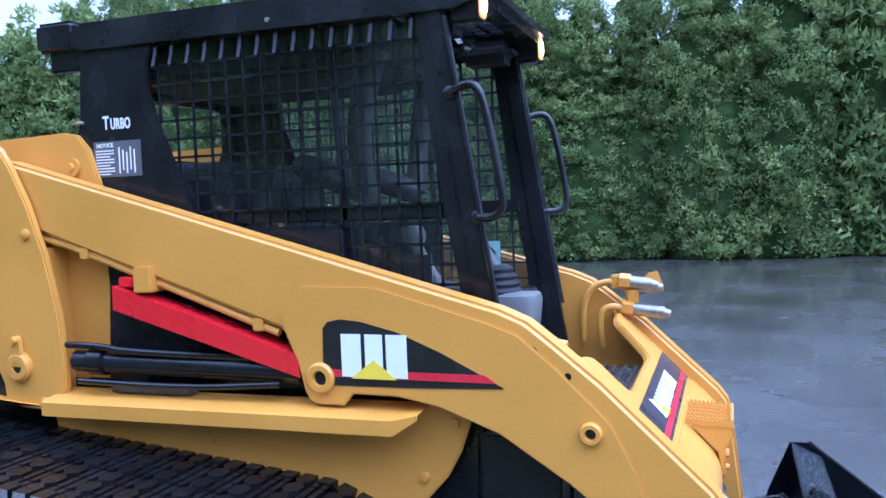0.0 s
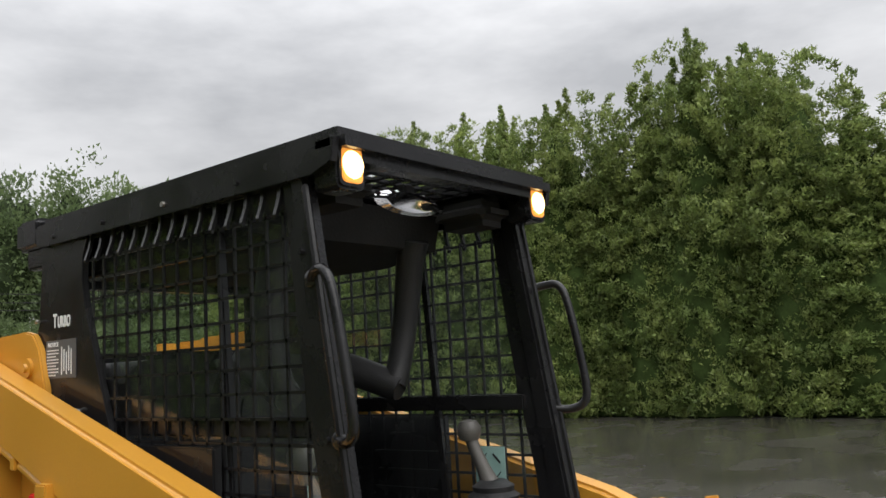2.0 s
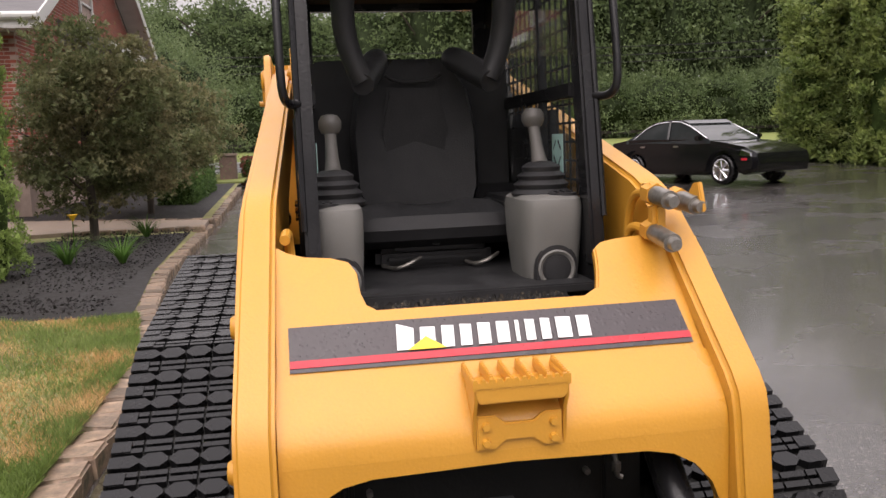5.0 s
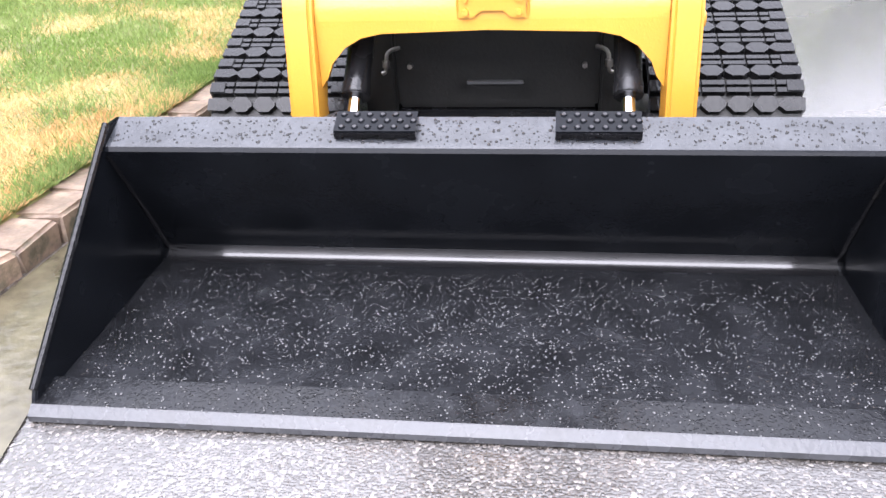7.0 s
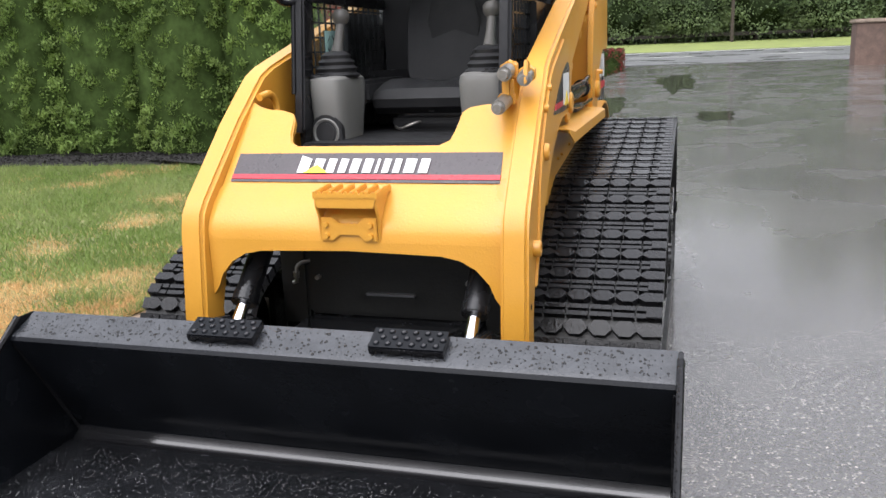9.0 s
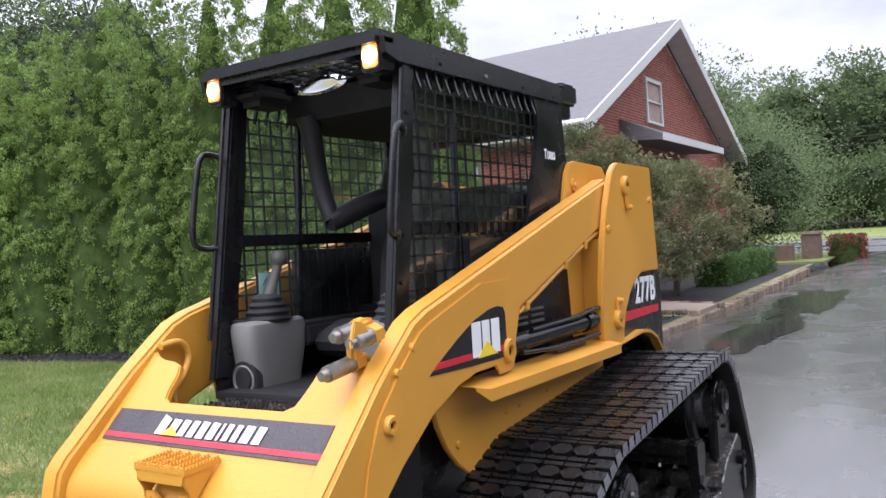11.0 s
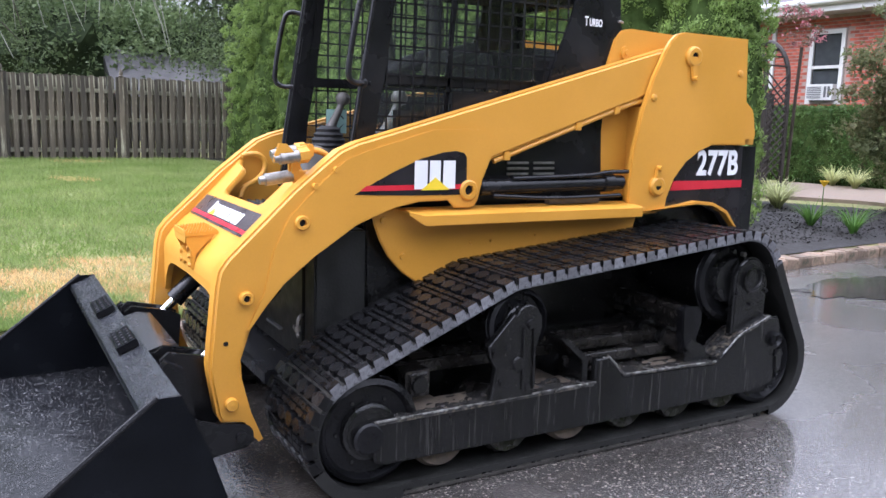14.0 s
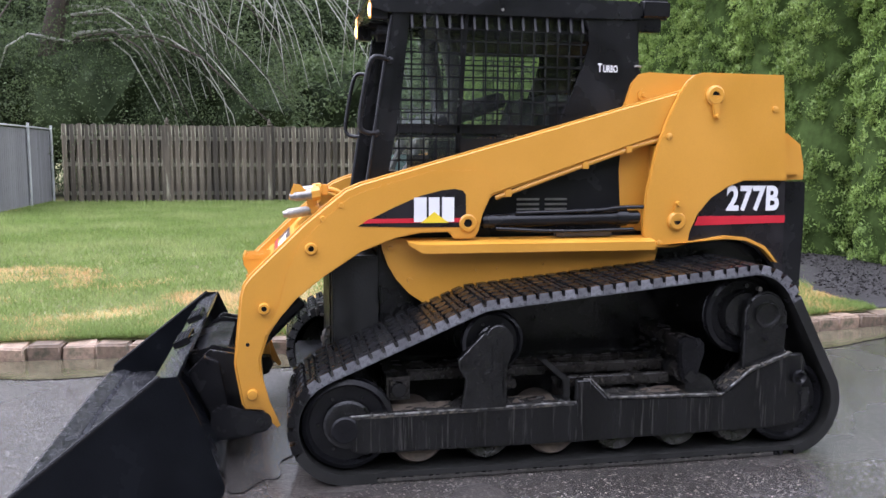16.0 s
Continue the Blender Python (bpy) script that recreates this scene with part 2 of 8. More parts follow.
DARK_PLASTIC = material("dark_plastic", (0.026, 0.026, 0.027), 0.5, var=0.25, scale=8, bump=0.3, bump_scale=220, spec=0.3)
SEAT = material("black_vinyl", (0.026, 0.026, 0.027), 0.45, var=0.3, scale=7, bump=0.35, bump_scale=240, spec=0.18)
HEADLINER = material("black_foam_lining", (0.026, 0.026, 0.026), 0.9, var=0.2, scale=6, bump=0.4, bump_scale=120, spec=0.08)
DECAL_BLACK = material("black_decal", (0.014, 0.012, 0.014), 0.3, var=0.3, scale=8, bump=0.05)
# black decal whose base is greyed to paint the sky's reflection
DECAL_GREY = material("sky_greyed_decal", (0.050, 0.040, 0.043), 0.33, var=0.3, scale=8, bump=0.05, drops=0.2, drop_scale=60)
DECAL_RED = material("red_decal", (0.55, 0.02, 0.035), 0.35, var=0.1, bump=0.05)
DECAL_WHITE = material("white_decal", (0.80, 0.80, 0.80), 0.4, var=0.04, bump=0.05)
DECAL_YELLOW = material("yellow_decal", (0.85, 0.62, 0.03), 0.4, var=0.05, bump=0.05)
LABEL_GREY = material("grey_label", (0.11, 0.11, 0.115), 0.4, var=0.1, bump=0.05)
LABEL_TEAL = material("pale_green_card", (0.33, 0.52, 0.48), 0.5, var=0.15, scale=18, bump=0.1)
BLACK_GLOSS = material("rain_slick_black_steel", (0.012, 0.012, 0.013), 0.10, var=0.3, scale=4, bump=0.04, bump_scale=30, rough_var=0.05, coat=0.5)
LAMP_GLOW = glow_material("lit_lamp_lens", (1.0, 0.66, 0.26), 4.5)
LAMP_REFLECTOR = glow_material("amber_reflector", (1.0, 0.42, 0.08), 0.55)
GLASS = glass_material("hazed_clear_glass", 0.97, (0.96, 0.99, 0.98))
CAR_GLASS = material("dark_car_glass", (0.03, 0.035, 0.035), 0.06, var=0.1, bump=0.0, rough_var=0.02)


# ---- mesh helpers ----
def finish(bm, name, mat, sharp=35):
    bmesh.ops.remove_doubles(bm, verts=bm.verts, dist=1e-5)
    bmesh.ops.recalc_face_normals(bm, faces=bm.faces)
    for f in bm.faces:
        f.smooth = True
    for e in bm.edges:
        e.smooth = len(e.link_faces) == 2 and e.calc_face_angle(0) < radians(sharp)
    me = bpy.data.meshes.new(name)
    bm.to_mesh(me)
    bm.free()
    for one in (mat if isinstance(mat, (list, tuple)) else [mat]):
        me.materials.append(one)
    return me


def part(name, bm, mat, parent, label=""):
    """Links a bmesh as one mesh object under a thing or under a part."""
    ob = new(name, finish(bm, name, mat))
    if parent is not None:
        ob.parent = parent
    if label:
        ob["label"] = label
    return ob


def thing(name, label, category, group="", kind="", at=(0, 0, 0)):
    ob = new(name)
    ob.empty_display_size = 0.1
    ob.location = at
    return tagged(ob, label, category, group, kind)


def place_all(*parts):
    """Joins bmeshes into the first of them."""
    base = parts[0]
    for other in parts[1:]:
        me = bpy.data.meshes.new("tmp")
        other.to_mesh(me)
        other.free()
        base.from_mesh(me)
        bpy.data.meshes.remove(me)
    return base


def prism(points, y0, y1, bevel=0.004, axis="y", segments=2):
    """An outline in x and z (or the two axes other than the given one), drawn out along that axis, with rounded rims."""
    bm = bmesh.new()
    order = {"y": lambda a, b, c: (a, c, b), "x": lambda a, b, c: (c, a, b), "z": lambda a, b, c: (a, b, c)}[axis]
    lo = [bm.verts.new(order(a, b, y0)) for a, b in points]
    hi = [bm.verts.new(order(a, b, y1)) for a, b in points]
    f0, f1 = bm.faces.new(lo), bm.faces.new(hi)
    for i in range(len(points)):
        j = (i + 1) % len(points)
        bm.faces.new((lo[i], lo[j], hi[j], hi[i]))
    bmesh.ops.recalc_face_normals(bm, faces=bm.faces)
    if bevel:
        rims = list({e for f in (f0, f1) for e in f.edges})
        bmesh.ops.bevel(bm, geom=rims, offset=bevel, segments=segments, affect="EDGES", clamp_overlap=True)
    return bm


def block(x0, x1, y0, y1, z0, z1, bevel=0.004, segments=2):
    bm = bmesh.new()
    bmesh.ops.create_cube(bm, size=1)
    bmesh.ops.scale(bm, vec=(x1 - x0, y1 - y0, z1 - z0), verts=bm.verts)
    bmesh.ops.translate(bm, vec=((x0 + x1) / 2, (y0 + y1) / 2, (z0 + z1) / 2), verts=bm.verts)
    if bevel:
        bmesh.ops.bevel(bm, geom=list(bm.edges), offset=bevel, segments=segments, affect="EDGES", clamp_overlap=True)
    return bm


def rod(p0, p1, r0, r1=None, sides=16, bevel=0.0):
    """A round bar from point to point."""
    p0, p1 = Vector(p0), Vector(p1)
    bm = bmesh.new()
    r1 = r0 if r1 is None else r1
    bmesh.ops.create_cone(bm, cap_ends=True, segments=sides, radius1=r0, radius2=r1, depth=(p1 - p0).length)
    if bevel:
        rims = [e for e in bm.edges if any(len(f.verts) > 4 for f in e.link_faces)]
        bmesh.ops.bevel(bm, geom=rims, offset=bevel, segments=2, affect="EDGES", clamp_overlap=True)
    bmesh.ops.transform(bm, matrix=Matrix.Translation((p0 + p1) / 2) @ (p1 - p0).to_track_quat("Z", "Y").to_matrix().to_4x4(), verts=bm.verts)
    return bm


def tube(points, radius, sides=10, smooth=2):
    """A bent pipe along points, its corners rounded."""
    pts = [Vector(p) for p in points]
    for _ in range(smooth):
        out = [pts[0]]
        for a, b in zip(pts, pts[1:]):
            out += [a.lerp(b, 0.25), a.lerp(b, 0.75)]
        pts = out + [pts[-1]]
    radii = radius if isinstance(radius, (list, tuple)) else [radius] * 2
    bm, rings, ref = bmesh.new(), [], None
    for i, p in enumerate(pts):
        d = (pts[min(i + 1, len(pts) - 1)] - pts[max(i - 1, 0)]).normalized()
        ref = d.orthogonal().normalized() if ref is None else (ref - d * ref.dot(d)).normalized()
        other = d.cross(ref)
        f = i / (len(pts) - 1) * (len(radii) - 1)
        k = min(int(f), len(radii) - 2)
        r = radii[k] + (radii[k + 1] - radii[k]) * (f - k)
        rings.append([bm.verts.new(p + (ref * math.cos(a) + other * math.sin(a)) * r) for a in (2 * math.pi * s / sides for s in range(sides))])
    for a, b in zip(rings, rings[1:]):
        for s in range(sides):
            bm.faces.new((a[s], a[(s + 1) % sides], b[(s + 1) % sides], b[s]))
    bm.faces.new(rings[0][::-1]), bm.faces.new(rings[-1])
    return bm


def lathe(profile, centre, sides=20, axis="z"):
    """A turned body: (radius, height) pairs about an axis through the centre."""
    bm, rings = bmesh.new(), []
    for r, h in profile:
        ring = []
        for s in range(sides):
            a = 2 * math.pi * s / sides
            u, v = r * math.cos(a), r * math.sin(a)
            ring.append(bm.verts.new({"z": (u, v, h), "y": (u, h, v), "x": (h, u, v)}[axis]))
        rings.append(ring)
    for a, b in zip(rings, rings[1:]):
        for s in range(sides):
            bm.faces.new((a[s], a[(s + 1) % sides], b[(s + 1) % sides], b[s]))
    bm.faces.new(rings[0]), bm.faces.new(rings[-1])
    bmesh.ops.translate(bm, vec=centre, verts=bm.verts)
    return bm


def rounded(w, h, r, n=4, cx=0.0, cy=0.0):
    """The outline of a rounded rectangle."""
    out = []
    for sx, sy, a0 in ((1, 1, 0), (-1, 1, 90), (-1, -1, 180), (1, -1, 270)):
        for i in range(n + 1):
            a = radians(a0 + 90 * i / n)
            out.append((cx + sx * (w / 2 - r) + r * math.cos(a), cy + sy * (h / 2 - r) + r * math.sin(a)))
    return out


def arc(cx, cz, r, a0, a1, n=8):
    return [(cx + r * math.cos(radians(a0 + (a1 - a0) * i / n)), cz + r * math.sin(radians(a0 + (a1 - a0) * i / n))) for i in range(n + 1)]


def loft(sections):
    """A skin over rings of equal length, closed at both ends."""
    bm = bmesh.new()
    rings = [[bm.verts.new(p) for p in ring] for ring in sections]
    k = len(rings[0])
    for a, b in zip(rings, rings[1:]):
        for s in range(k):
            bm.faces.new((a[s], a[(s + 1) % k], b[(s + 1) % k], b[s]))
    bm.faces.new(rings[0]), bm.faces.new(rings[-1])
    return bm


def lettering(text, size, squeeze, bold, mat, parent, m, name="letter"):
    """Raised writing in the plane of the pose m, each character a part."""
    cu = bpy.data.curves.new("letters", "FONT")
    cu.body, cu.size, cu.extrude, cu.offset, cu.space_character = text, size, 0.0008, bold, 1.0 + 1.6 * bold / size
    cu.align_x, cu.align_y = "CENTER", "CENTER"
    tmp = bpy.data.objects.new("letters", cu)
    me = bpy.data.meshes.new_from_object(tmp)
    bpy.data.objects.remove(tmp)
    me.transform(m @ Matrix.Diagonal((squeeze, 1, 1, 1)))
    whole = bmesh.new()
    whole.from_mesh(me)
    bpy.data.meshes.remove(me)
    bmesh.ops.remove_doubles(whole, verts=whole.verts, dist=1e-6)
    left = set(whole.faces)
    while left:
        todo, island = [left.pop()], []
        while todo:
            f = todo.pop()
            island.append(f)
            for e in f.edges:
                for g in e.link_faces:
                    if g in left:
                        left.discard(g)
                        todo.append(g)
        one, seen = bmesh.new(), {}
        for f in island:
            for v in f.verts:
                if v not in seen:
                    seen[v] = one.verts.new(v.co)
            one.faces.new([seen[v] for v in f.verts])
        part(name, one, mat, parent)
    whole.free()


def frame_of(origin, right, up):
    """A pose whose x runs along right and whose y runs along up."""
    right, up = Vector(right).normalized(), Vector(up).normalized()
    out = right.cross(up)
    m = Matrix((right, up, out)).transposed().to_4x4()
    m.translation = origin
    return m


def slab(points, m, thick=0.0016):
    """A thin plate with an outline in the plane of a pose."""
    bm = prism(points, 0, thick, 0, axis="z")
    bmesh.ops.transform(bm, matrix=m, verts=bm.verts)
    return bm


def rect(x0, x1, y0, y1):
    return [(x0, y0), (x1, y0), (x1, y1), (x0, y1)]


def scatter(name, pos, rot, size, shape, faces, mat, parent=None):
    """One mesh of many small pieces: shape (k x 3), turned and scaled to each place."""
    n, k, fl = len(pos), len(shape), len(faces[0])
    verts = np.einsum("nij,kj->nki", rot, np.asarray(shape, float)) * np.reshape(size, (-1, 1, 1)) + np.asarray(pos)[:, None]
    loops = (np.asarray(faces)[None] + (np.arange(n) * k)[:, None, None]).reshape(-1)
    me = bpy.data.meshes.new(name)
    me.vertices.add(n * k)
    me.vertices.foreach_set("co", verts.reshape(-1).astype(np.float32))
    me.loops.add(len(loops))
    me.loops.foreach_set("vertex_index", loops.astype(np.int32))
    me.polygons.add(len(loops) // fl)
    me.polygons.foreach_set("loop_start", np.arange(0, len(loops), fl, dtype=np.int32))
    me.update(calc_edges=True)
    me.validate()
    me.materials.append(mat)
    if parent == "mesh":
        return me
    ob = new(name, me)
    if parent is not None:
        ob.parent = parent
    return ob


def bases(ahead, spread, rng):
    """Turns whose y points along ahead (n x 3), shaken by spread, rolled at random."""
    y = ahead + rng.normal(0, spread, ahead.shape)
    y /= np.linalg.norm(y, axis=1, keepdims=True)
    t = rng.normal(0, 1, ahead.shape)
    x = np.cross(y, t)
    x /= np.linalg.norm(x, axis=1, keepdims=True)
    return np.stack([x, y, np.cross(x, y)], -1)


# ---- ground ----
def far_rise(x):
    """The drive climbs gently to the road."""
    return 0.02 * min(60.0, max(0.0, -12.0 - x))


def rise(x, y):
    """The height of the ground: lowest by the kerb, rising gently to the far side of the drive and up the lawn."""
    if y > -1.4:
        return far_rise(x) + 0.02 * min(12.4, max(0.0, y - 1.6)) * min(1.0, max(0.0, (x + 30.0) / 6.0))
    return far_rise(x) + 0.11 + 0.012 * min(6.6, -1.4 - y) - 0.002 * min(24.0, max(0.0, -8.0 - y))


KERB = [(9.0, -1.62), (2.5, -1.48), (0.0, -1.34), (-2.2, -1.34), (-4.0, -1.66), (-6.0, -1.88), (-10.0, -1.95), (-22.0, -2.2), (-25.5, -2.3)]


def kerb_y(x):
    return float(np.interp(-x, [-p[0] for p in KERB], [p[1] for p in KERB]))


def asphalt_material():
    """Old asphalt: stones of many greys in a dark binder, wet film in uneven patches."""
    m = material("wet_asphalt", (0.056, 0.049, 0.043), 0.25, coat=0.8, var=0.28, scale=0.9, bump=0.30, bump_scale=150, rough_var=0.10,
                 stain=(0.096, 0.088, 0.080), stain_scale=0.55, stain_at=(0.42, 0.72), spec=1.0)
    n, l = m.node_tree.nodes, m.node_tree.links
    bsdf = n["Principled BSDF"]
    tc, vo, rg, hs = n.new("ShaderNodeTexCoord"), n.new("ShaderNodeTexVoronoi"), n.new("ShaderNodeMapRange"), n.new("ShaderNodeHueSaturation")
    vo.inputs["Scale"].default_value = 130.0
    l.new(tc.outputs["Object"], vo.inputs["Vector"])
    sep, pw = n.new("ShaderNodeSeparateColor"), n.new("ShaderNodeMath")
    pw.operation = "POWER"
    pw.inputs[1].default_value = 7.0
    l.new(vo.outputs["Color"], sep.inputs["Color"])
    l.new(sep.outputs["Red"], pw.inputs[0])
    l.new(pw.outputs[0], rg.inputs["Value"])
    rg.inputs["To Min"].default_value, rg.inputs["To Max"].default_value = 0.60, 2.9
    l.new(rg.outputs["Result"], hs.inputs["Value"])
    l.new(bsdf.inputs["Base Color"].links[0].from_socket, hs.inputs["Color"])
    l.new(hs.outputs["Color"], bsdf.inputs["Base Color"])
    pv, ps, pd, pg, pm, px = (n.new(k) for k in ("ShaderNodeTexVoronoi", "ShaderNodeSeparateColor", "ShaderNodeMapRange", "ShaderNodeMath", "ShaderNodeMath", "ShaderNodeMix"))
    pv.inputs["Scale"].default_value = 46.0
    l.new(tc.outputs["Object"], pv.inputs["Vector"])
    l.new(pv.outputs["Color"], ps.inputs["Color"])
    l.new(pv.outputs["Distance"], pd.inputs["Value"])
    pd.inputs["From Min"].default_value, pd.inputs["From Max"].default_value = 0.16, 0.30
    pd.inputs["To Min"].default_value, pd.inputs["To Max"].default_value = 1.0, 0.0
    pg.operation, pg.inputs[1].default_value = "GREATER_THAN", 0.92
    pm.operation = "MULTIPLY"
    l.new(ps.outputs["Green"], pg.inputs[0])
    l.new(pg.outputs[0], pm.inputs[0])
    l.new(pd.outputs["Result"], pm.inputs[1])
    px.data_type = "RGBA"
    px.inputs["B"].default_value = (0.24, 0.215, 0.19, 1)
    l.new(pm.outputs[0], px.inputs["Factor"])
    l.new(hs.outputs["Color"], px.inputs["A"])
    l.new(px.outputs["Result"], bsdf.inputs["Base Color"])
    bp = n.new("ShaderNodeBump")
    bp.inputs["Strength"].default_value, bp.inputs["Distance"].default_value = 0.60, 0.0045
    l.new(vo.outputs["Distance"], bp.inputs["Height"])
    l.new(bsdf.inputs["Normal"].links[0].from_socket, bp.inputs["Normal"])
    bp.invert = True
    # shallow hollows a few centimetres wide break up the wet film
    hn, hb = n.new("ShaderNodeTexNoise"), n.new("ShaderNodeBump")
    hn.inputs["Scale"].default_value, hn.inputs["Detail"].default_value = 26.0, 4
    l.new(tc.outputs["Object"], hn.inputs["Vector"])
    hb.inputs["Strength"].default_value, hb.inputs["Distance"].default_value = 0.32, 0.012
    l.new(hn.outputs["Fac"], hb.inputs["Height"])
    l.new(bp.outputs["Normal"], hb.inputs["Normal"])
    l.new(hb.outputs["Normal"], bsdf.inputs["Normal"])
    return m


ASPHALT = asphalt_material()
ROAD = material("road_asphalt", (0.10, 0.10, 0.10), 0.35, var=0.2, scale=0.6, bump=0.4, bump_scale=40, rough_var=0.15)
SOIL_GRASS = material("lawn_ground", (0.19, 0.185, 0.07), 0.9, var=0.4, scale=1.5, bump=0.8, bump_scale=30, stain=(0.30, 0.20, 0.085),
                      stain_scale=0.75, stain_at=(0.58, 0.70))
MULCH = material("dark_mulch", (0.014, 0.012, 0.011), 0.8, var=0.6, scale=12, bump=1.0, bump_scale=45)
KERB_STONE = material("brown_kerb_brick", (0.235, 0.165, 0.115), 0.6, var=0.5, scale=14, bump=1.0, bump_scale=45, rand=0.4,
                      stain=(0.095, 0.085, 0.050), stain_scale=9, stain_at=(0.50, 0.66))
WATER = material("shallow_water", (0.080, 0.070, 0.044), 0.08, var=0.5, scale=7, bump=0.5, bump_scale=24, rough_var=0.04)


def sheet(name, xs, ys, height, mat, label, category):
    bm = bmesh.new()
    grid = [[bm.verts.new((x, y, height(x, y))) for y in ys] for x in xs]
    for i in range(len(xs) - 1):
        for j in range(len(ys) - 1):
            bm.faces.new((grid[i][j], grid[i + 1][j], grid[i + 1][j + 1], grid[i][j + 1]))
    return tagged(part(name, bm, mat, None), label, category, kind="structure")


def driveway_height(x, y):
    return rise(x, max(y, -1.39))


steps = [-300, -140, -90, -72, -60, -47, -36, -30, -24, -20, -16, -12, -11, -9, -7, -5, -4, -3, -2, -1, 0, 1, 2, 3, 4, 6, 9, 14, 25, 60, 140, 300]
sheet("ground", steps, [-300, -60, -3, -1.4, 0, 1.6, 3, 6, 9, 12, 14, 30, 80, 300], lambda x, y: driveway_height(x, y) if y > -2.9 else -0.02, ASPHALT,
      "worn grey asphalt driveway, wet with rain", "driveway")

# lawn, from the kerb to the fence and far past it
bm = bmesh.new()
lawn_x = [-24, -20, -16, -13, -10, -8, -6.5, -5.5, -4.7, -4, -3, -2.2, -1, 0, 1.2, 2.5, 4, 6, 9, 20, 60, 300]
depth = [0, 0.25, 0.8, 2, 4, 7, 11, 16, 24, 60, 300]
grid = [[bm.verts.new((x, kerb_y(x) - 0.15 - d, rise(x, -1.45 - d) - (0.02 if d == 0 else 0) + 0.02 * noise.noise((x, d, 0)))) for d in depth] for x in lawn_x]
for a, b in zip(grid, grid[1:]):
    for j in range(len(depth) - 1):
        bm.faces.new((a[j], b[j], b[j + 1], a[j + 1]))
lawn = tagged(part("lawn", bm, SOIL_GRASS, None), "green lawn with dry straw-coloured patches", "lawn", kind="structure")

def bed_front(y):
    """The lawn side of the mulch bed under the hedge."""
    return np.where(y > -2.6, -3.6, np.where(y > -3.6, -3.6 - (-2.6 - y) * 0.8, -4.4 + (-3.6 - y) * 0.155))


# mulch beds lie 3 cm over the lawn ground
def bed(points, label):
    bm = bmesh.new()
    ring = [Vector((x, y)) for x, y in points]
    mid = sum(ring, Vector((0, 0))) / len(ring)
    rows = []
    for k in range(7):
        f = k / 6
        rows.append([bm.verts.new((*(p.lerp(mid, f)), rise(*p.lerp(mid, f)) + (-0.01 if k == 0 else 0.045 + 0.015 * noise.noise((*p * 3, k))))) for p in ring])
    for a, b in zip(rows, rows[1:]):
        for i in range(len(ring)):
            j = (i + 1) % len(ring)
            bm.faces.new((a[i], a[j], b[j], b[i]))
    return tagged(part("mulch_bed", bm, MULCH, None), label, "mulch bed", kind="structure")


def outline(points, step=0.5):
    out = []
    for a, b in zip(points, points[1:] + points[:1]):
        a, b = Vector(a), Vector(b)
        k = max(1, int((b - a).length / step))
        out += [tuple(a.lerp(b, i / k)) for i in range(k)]
    return out


bed(outline([(-3.55, -1.78), (-3.6, -2.6), (-4.4, -3.6), (-2.45, -16.3), (-6.2, -16.3), (-7.2, -6.6), (-8.3, -5.3), (-9.6, -3.9), (-10.4, -2.2), (-6.2, -2.05)]),
    "black mulch bed along the arborvitae hedge")
bed(outline([(-12.3, -2.3), (-12.9, -6.0), (-13.6, -12.0), (-13.9, -12.0), (-13.95, -5.7), (-23.8, -5.4), (-23.8, -2.5)]), "black mulch bed before the brick house")

# gutter water along the kerb
bm = bmesh.new()
rows = []
for i in range(60):
    x = 4.2 - i * 0.14
    w = 0.42 + 0.14 * noise.noise((x * 1.3, 0, 0)) - max(0, -x - 2.4) * 0.1
    rows.append([bm.verts.new((x, kerb_y(x) + 0.02 + w * f, 0.005)) for f in (0, 0.5, 1.0)])
for a, b in zip(rows, rows[1:]):
    for j in range(2):
        bm.faces.new((a[j], b[j], b[j + 1], a[j + 1]))
tagged(part("gutter_water", bm, WATER, None), "shallow muddy rainwater in the gutter by the kerb", "water", kind="structure")

PUDDLE = material("puddle_water", (0.042, 0.039, 0.036), 0.07, var=0.2, bump=0.05, bump_scale=15, rough_var=0.015)
WET_FILM = material("pitted_water_film", (0.050, 0.046, 0.042), 0.08, var=0.3, scale=20, bump=0.9, bump_scale=60, rough_var=0.05, spec=1.0, coat=0.6)
for px, py, rx, ry, seed in ((-11.4, 1.45, 0.85, 0.36, 1), (-9.3, -0.75, 2.3, 0.34, 2), (-14.0, -0.9, 2.6, 0.5, 3), (-20.5, 0.6, 3.8, 0.45, 5), (-4.4, -0.9, 0.8, 0.3, 8), (1.41, 0.55, 0.20, 0.36, 9)):
    bm = bmesh.new()
    ring = []
    for i in range(90):
        a = 2 * math.pi * i / 90
        k = 1 + 0.50 * noise.noise((math.cos(a) * 1.7, math.sin(a) * 1.7, seed * 7.3)) + (0.05 if seed == 9 else 0.24) * noise.noise((math.cos(a) * 5.5, math.sin(a) * 5.5, seed * 3.1))
        x, y = px + rx * k * math.cos(a), py + ry * k * math.sin(a)
        ring.append(bm.verts.new((x, y, driveway_height(x, y) + 0.006)))
    mid = bm.verts.new((px, py, driveway_height(px, py) + 0.006))
    for i in range(90):
        bm.faces.new((ring[i], ring[(i + 1) % 90], mid))
    tagged(part("puddle", bm, WET_FILM if seed == 9 else PUDDLE, None), "still rain puddle on the asphalt driveway", "puddle", kind="structure")


# ---- track loader ----
loader = thing("track_loader", "yellow and black rubber-track loader wet with rain, bucket lowered", "track loader")


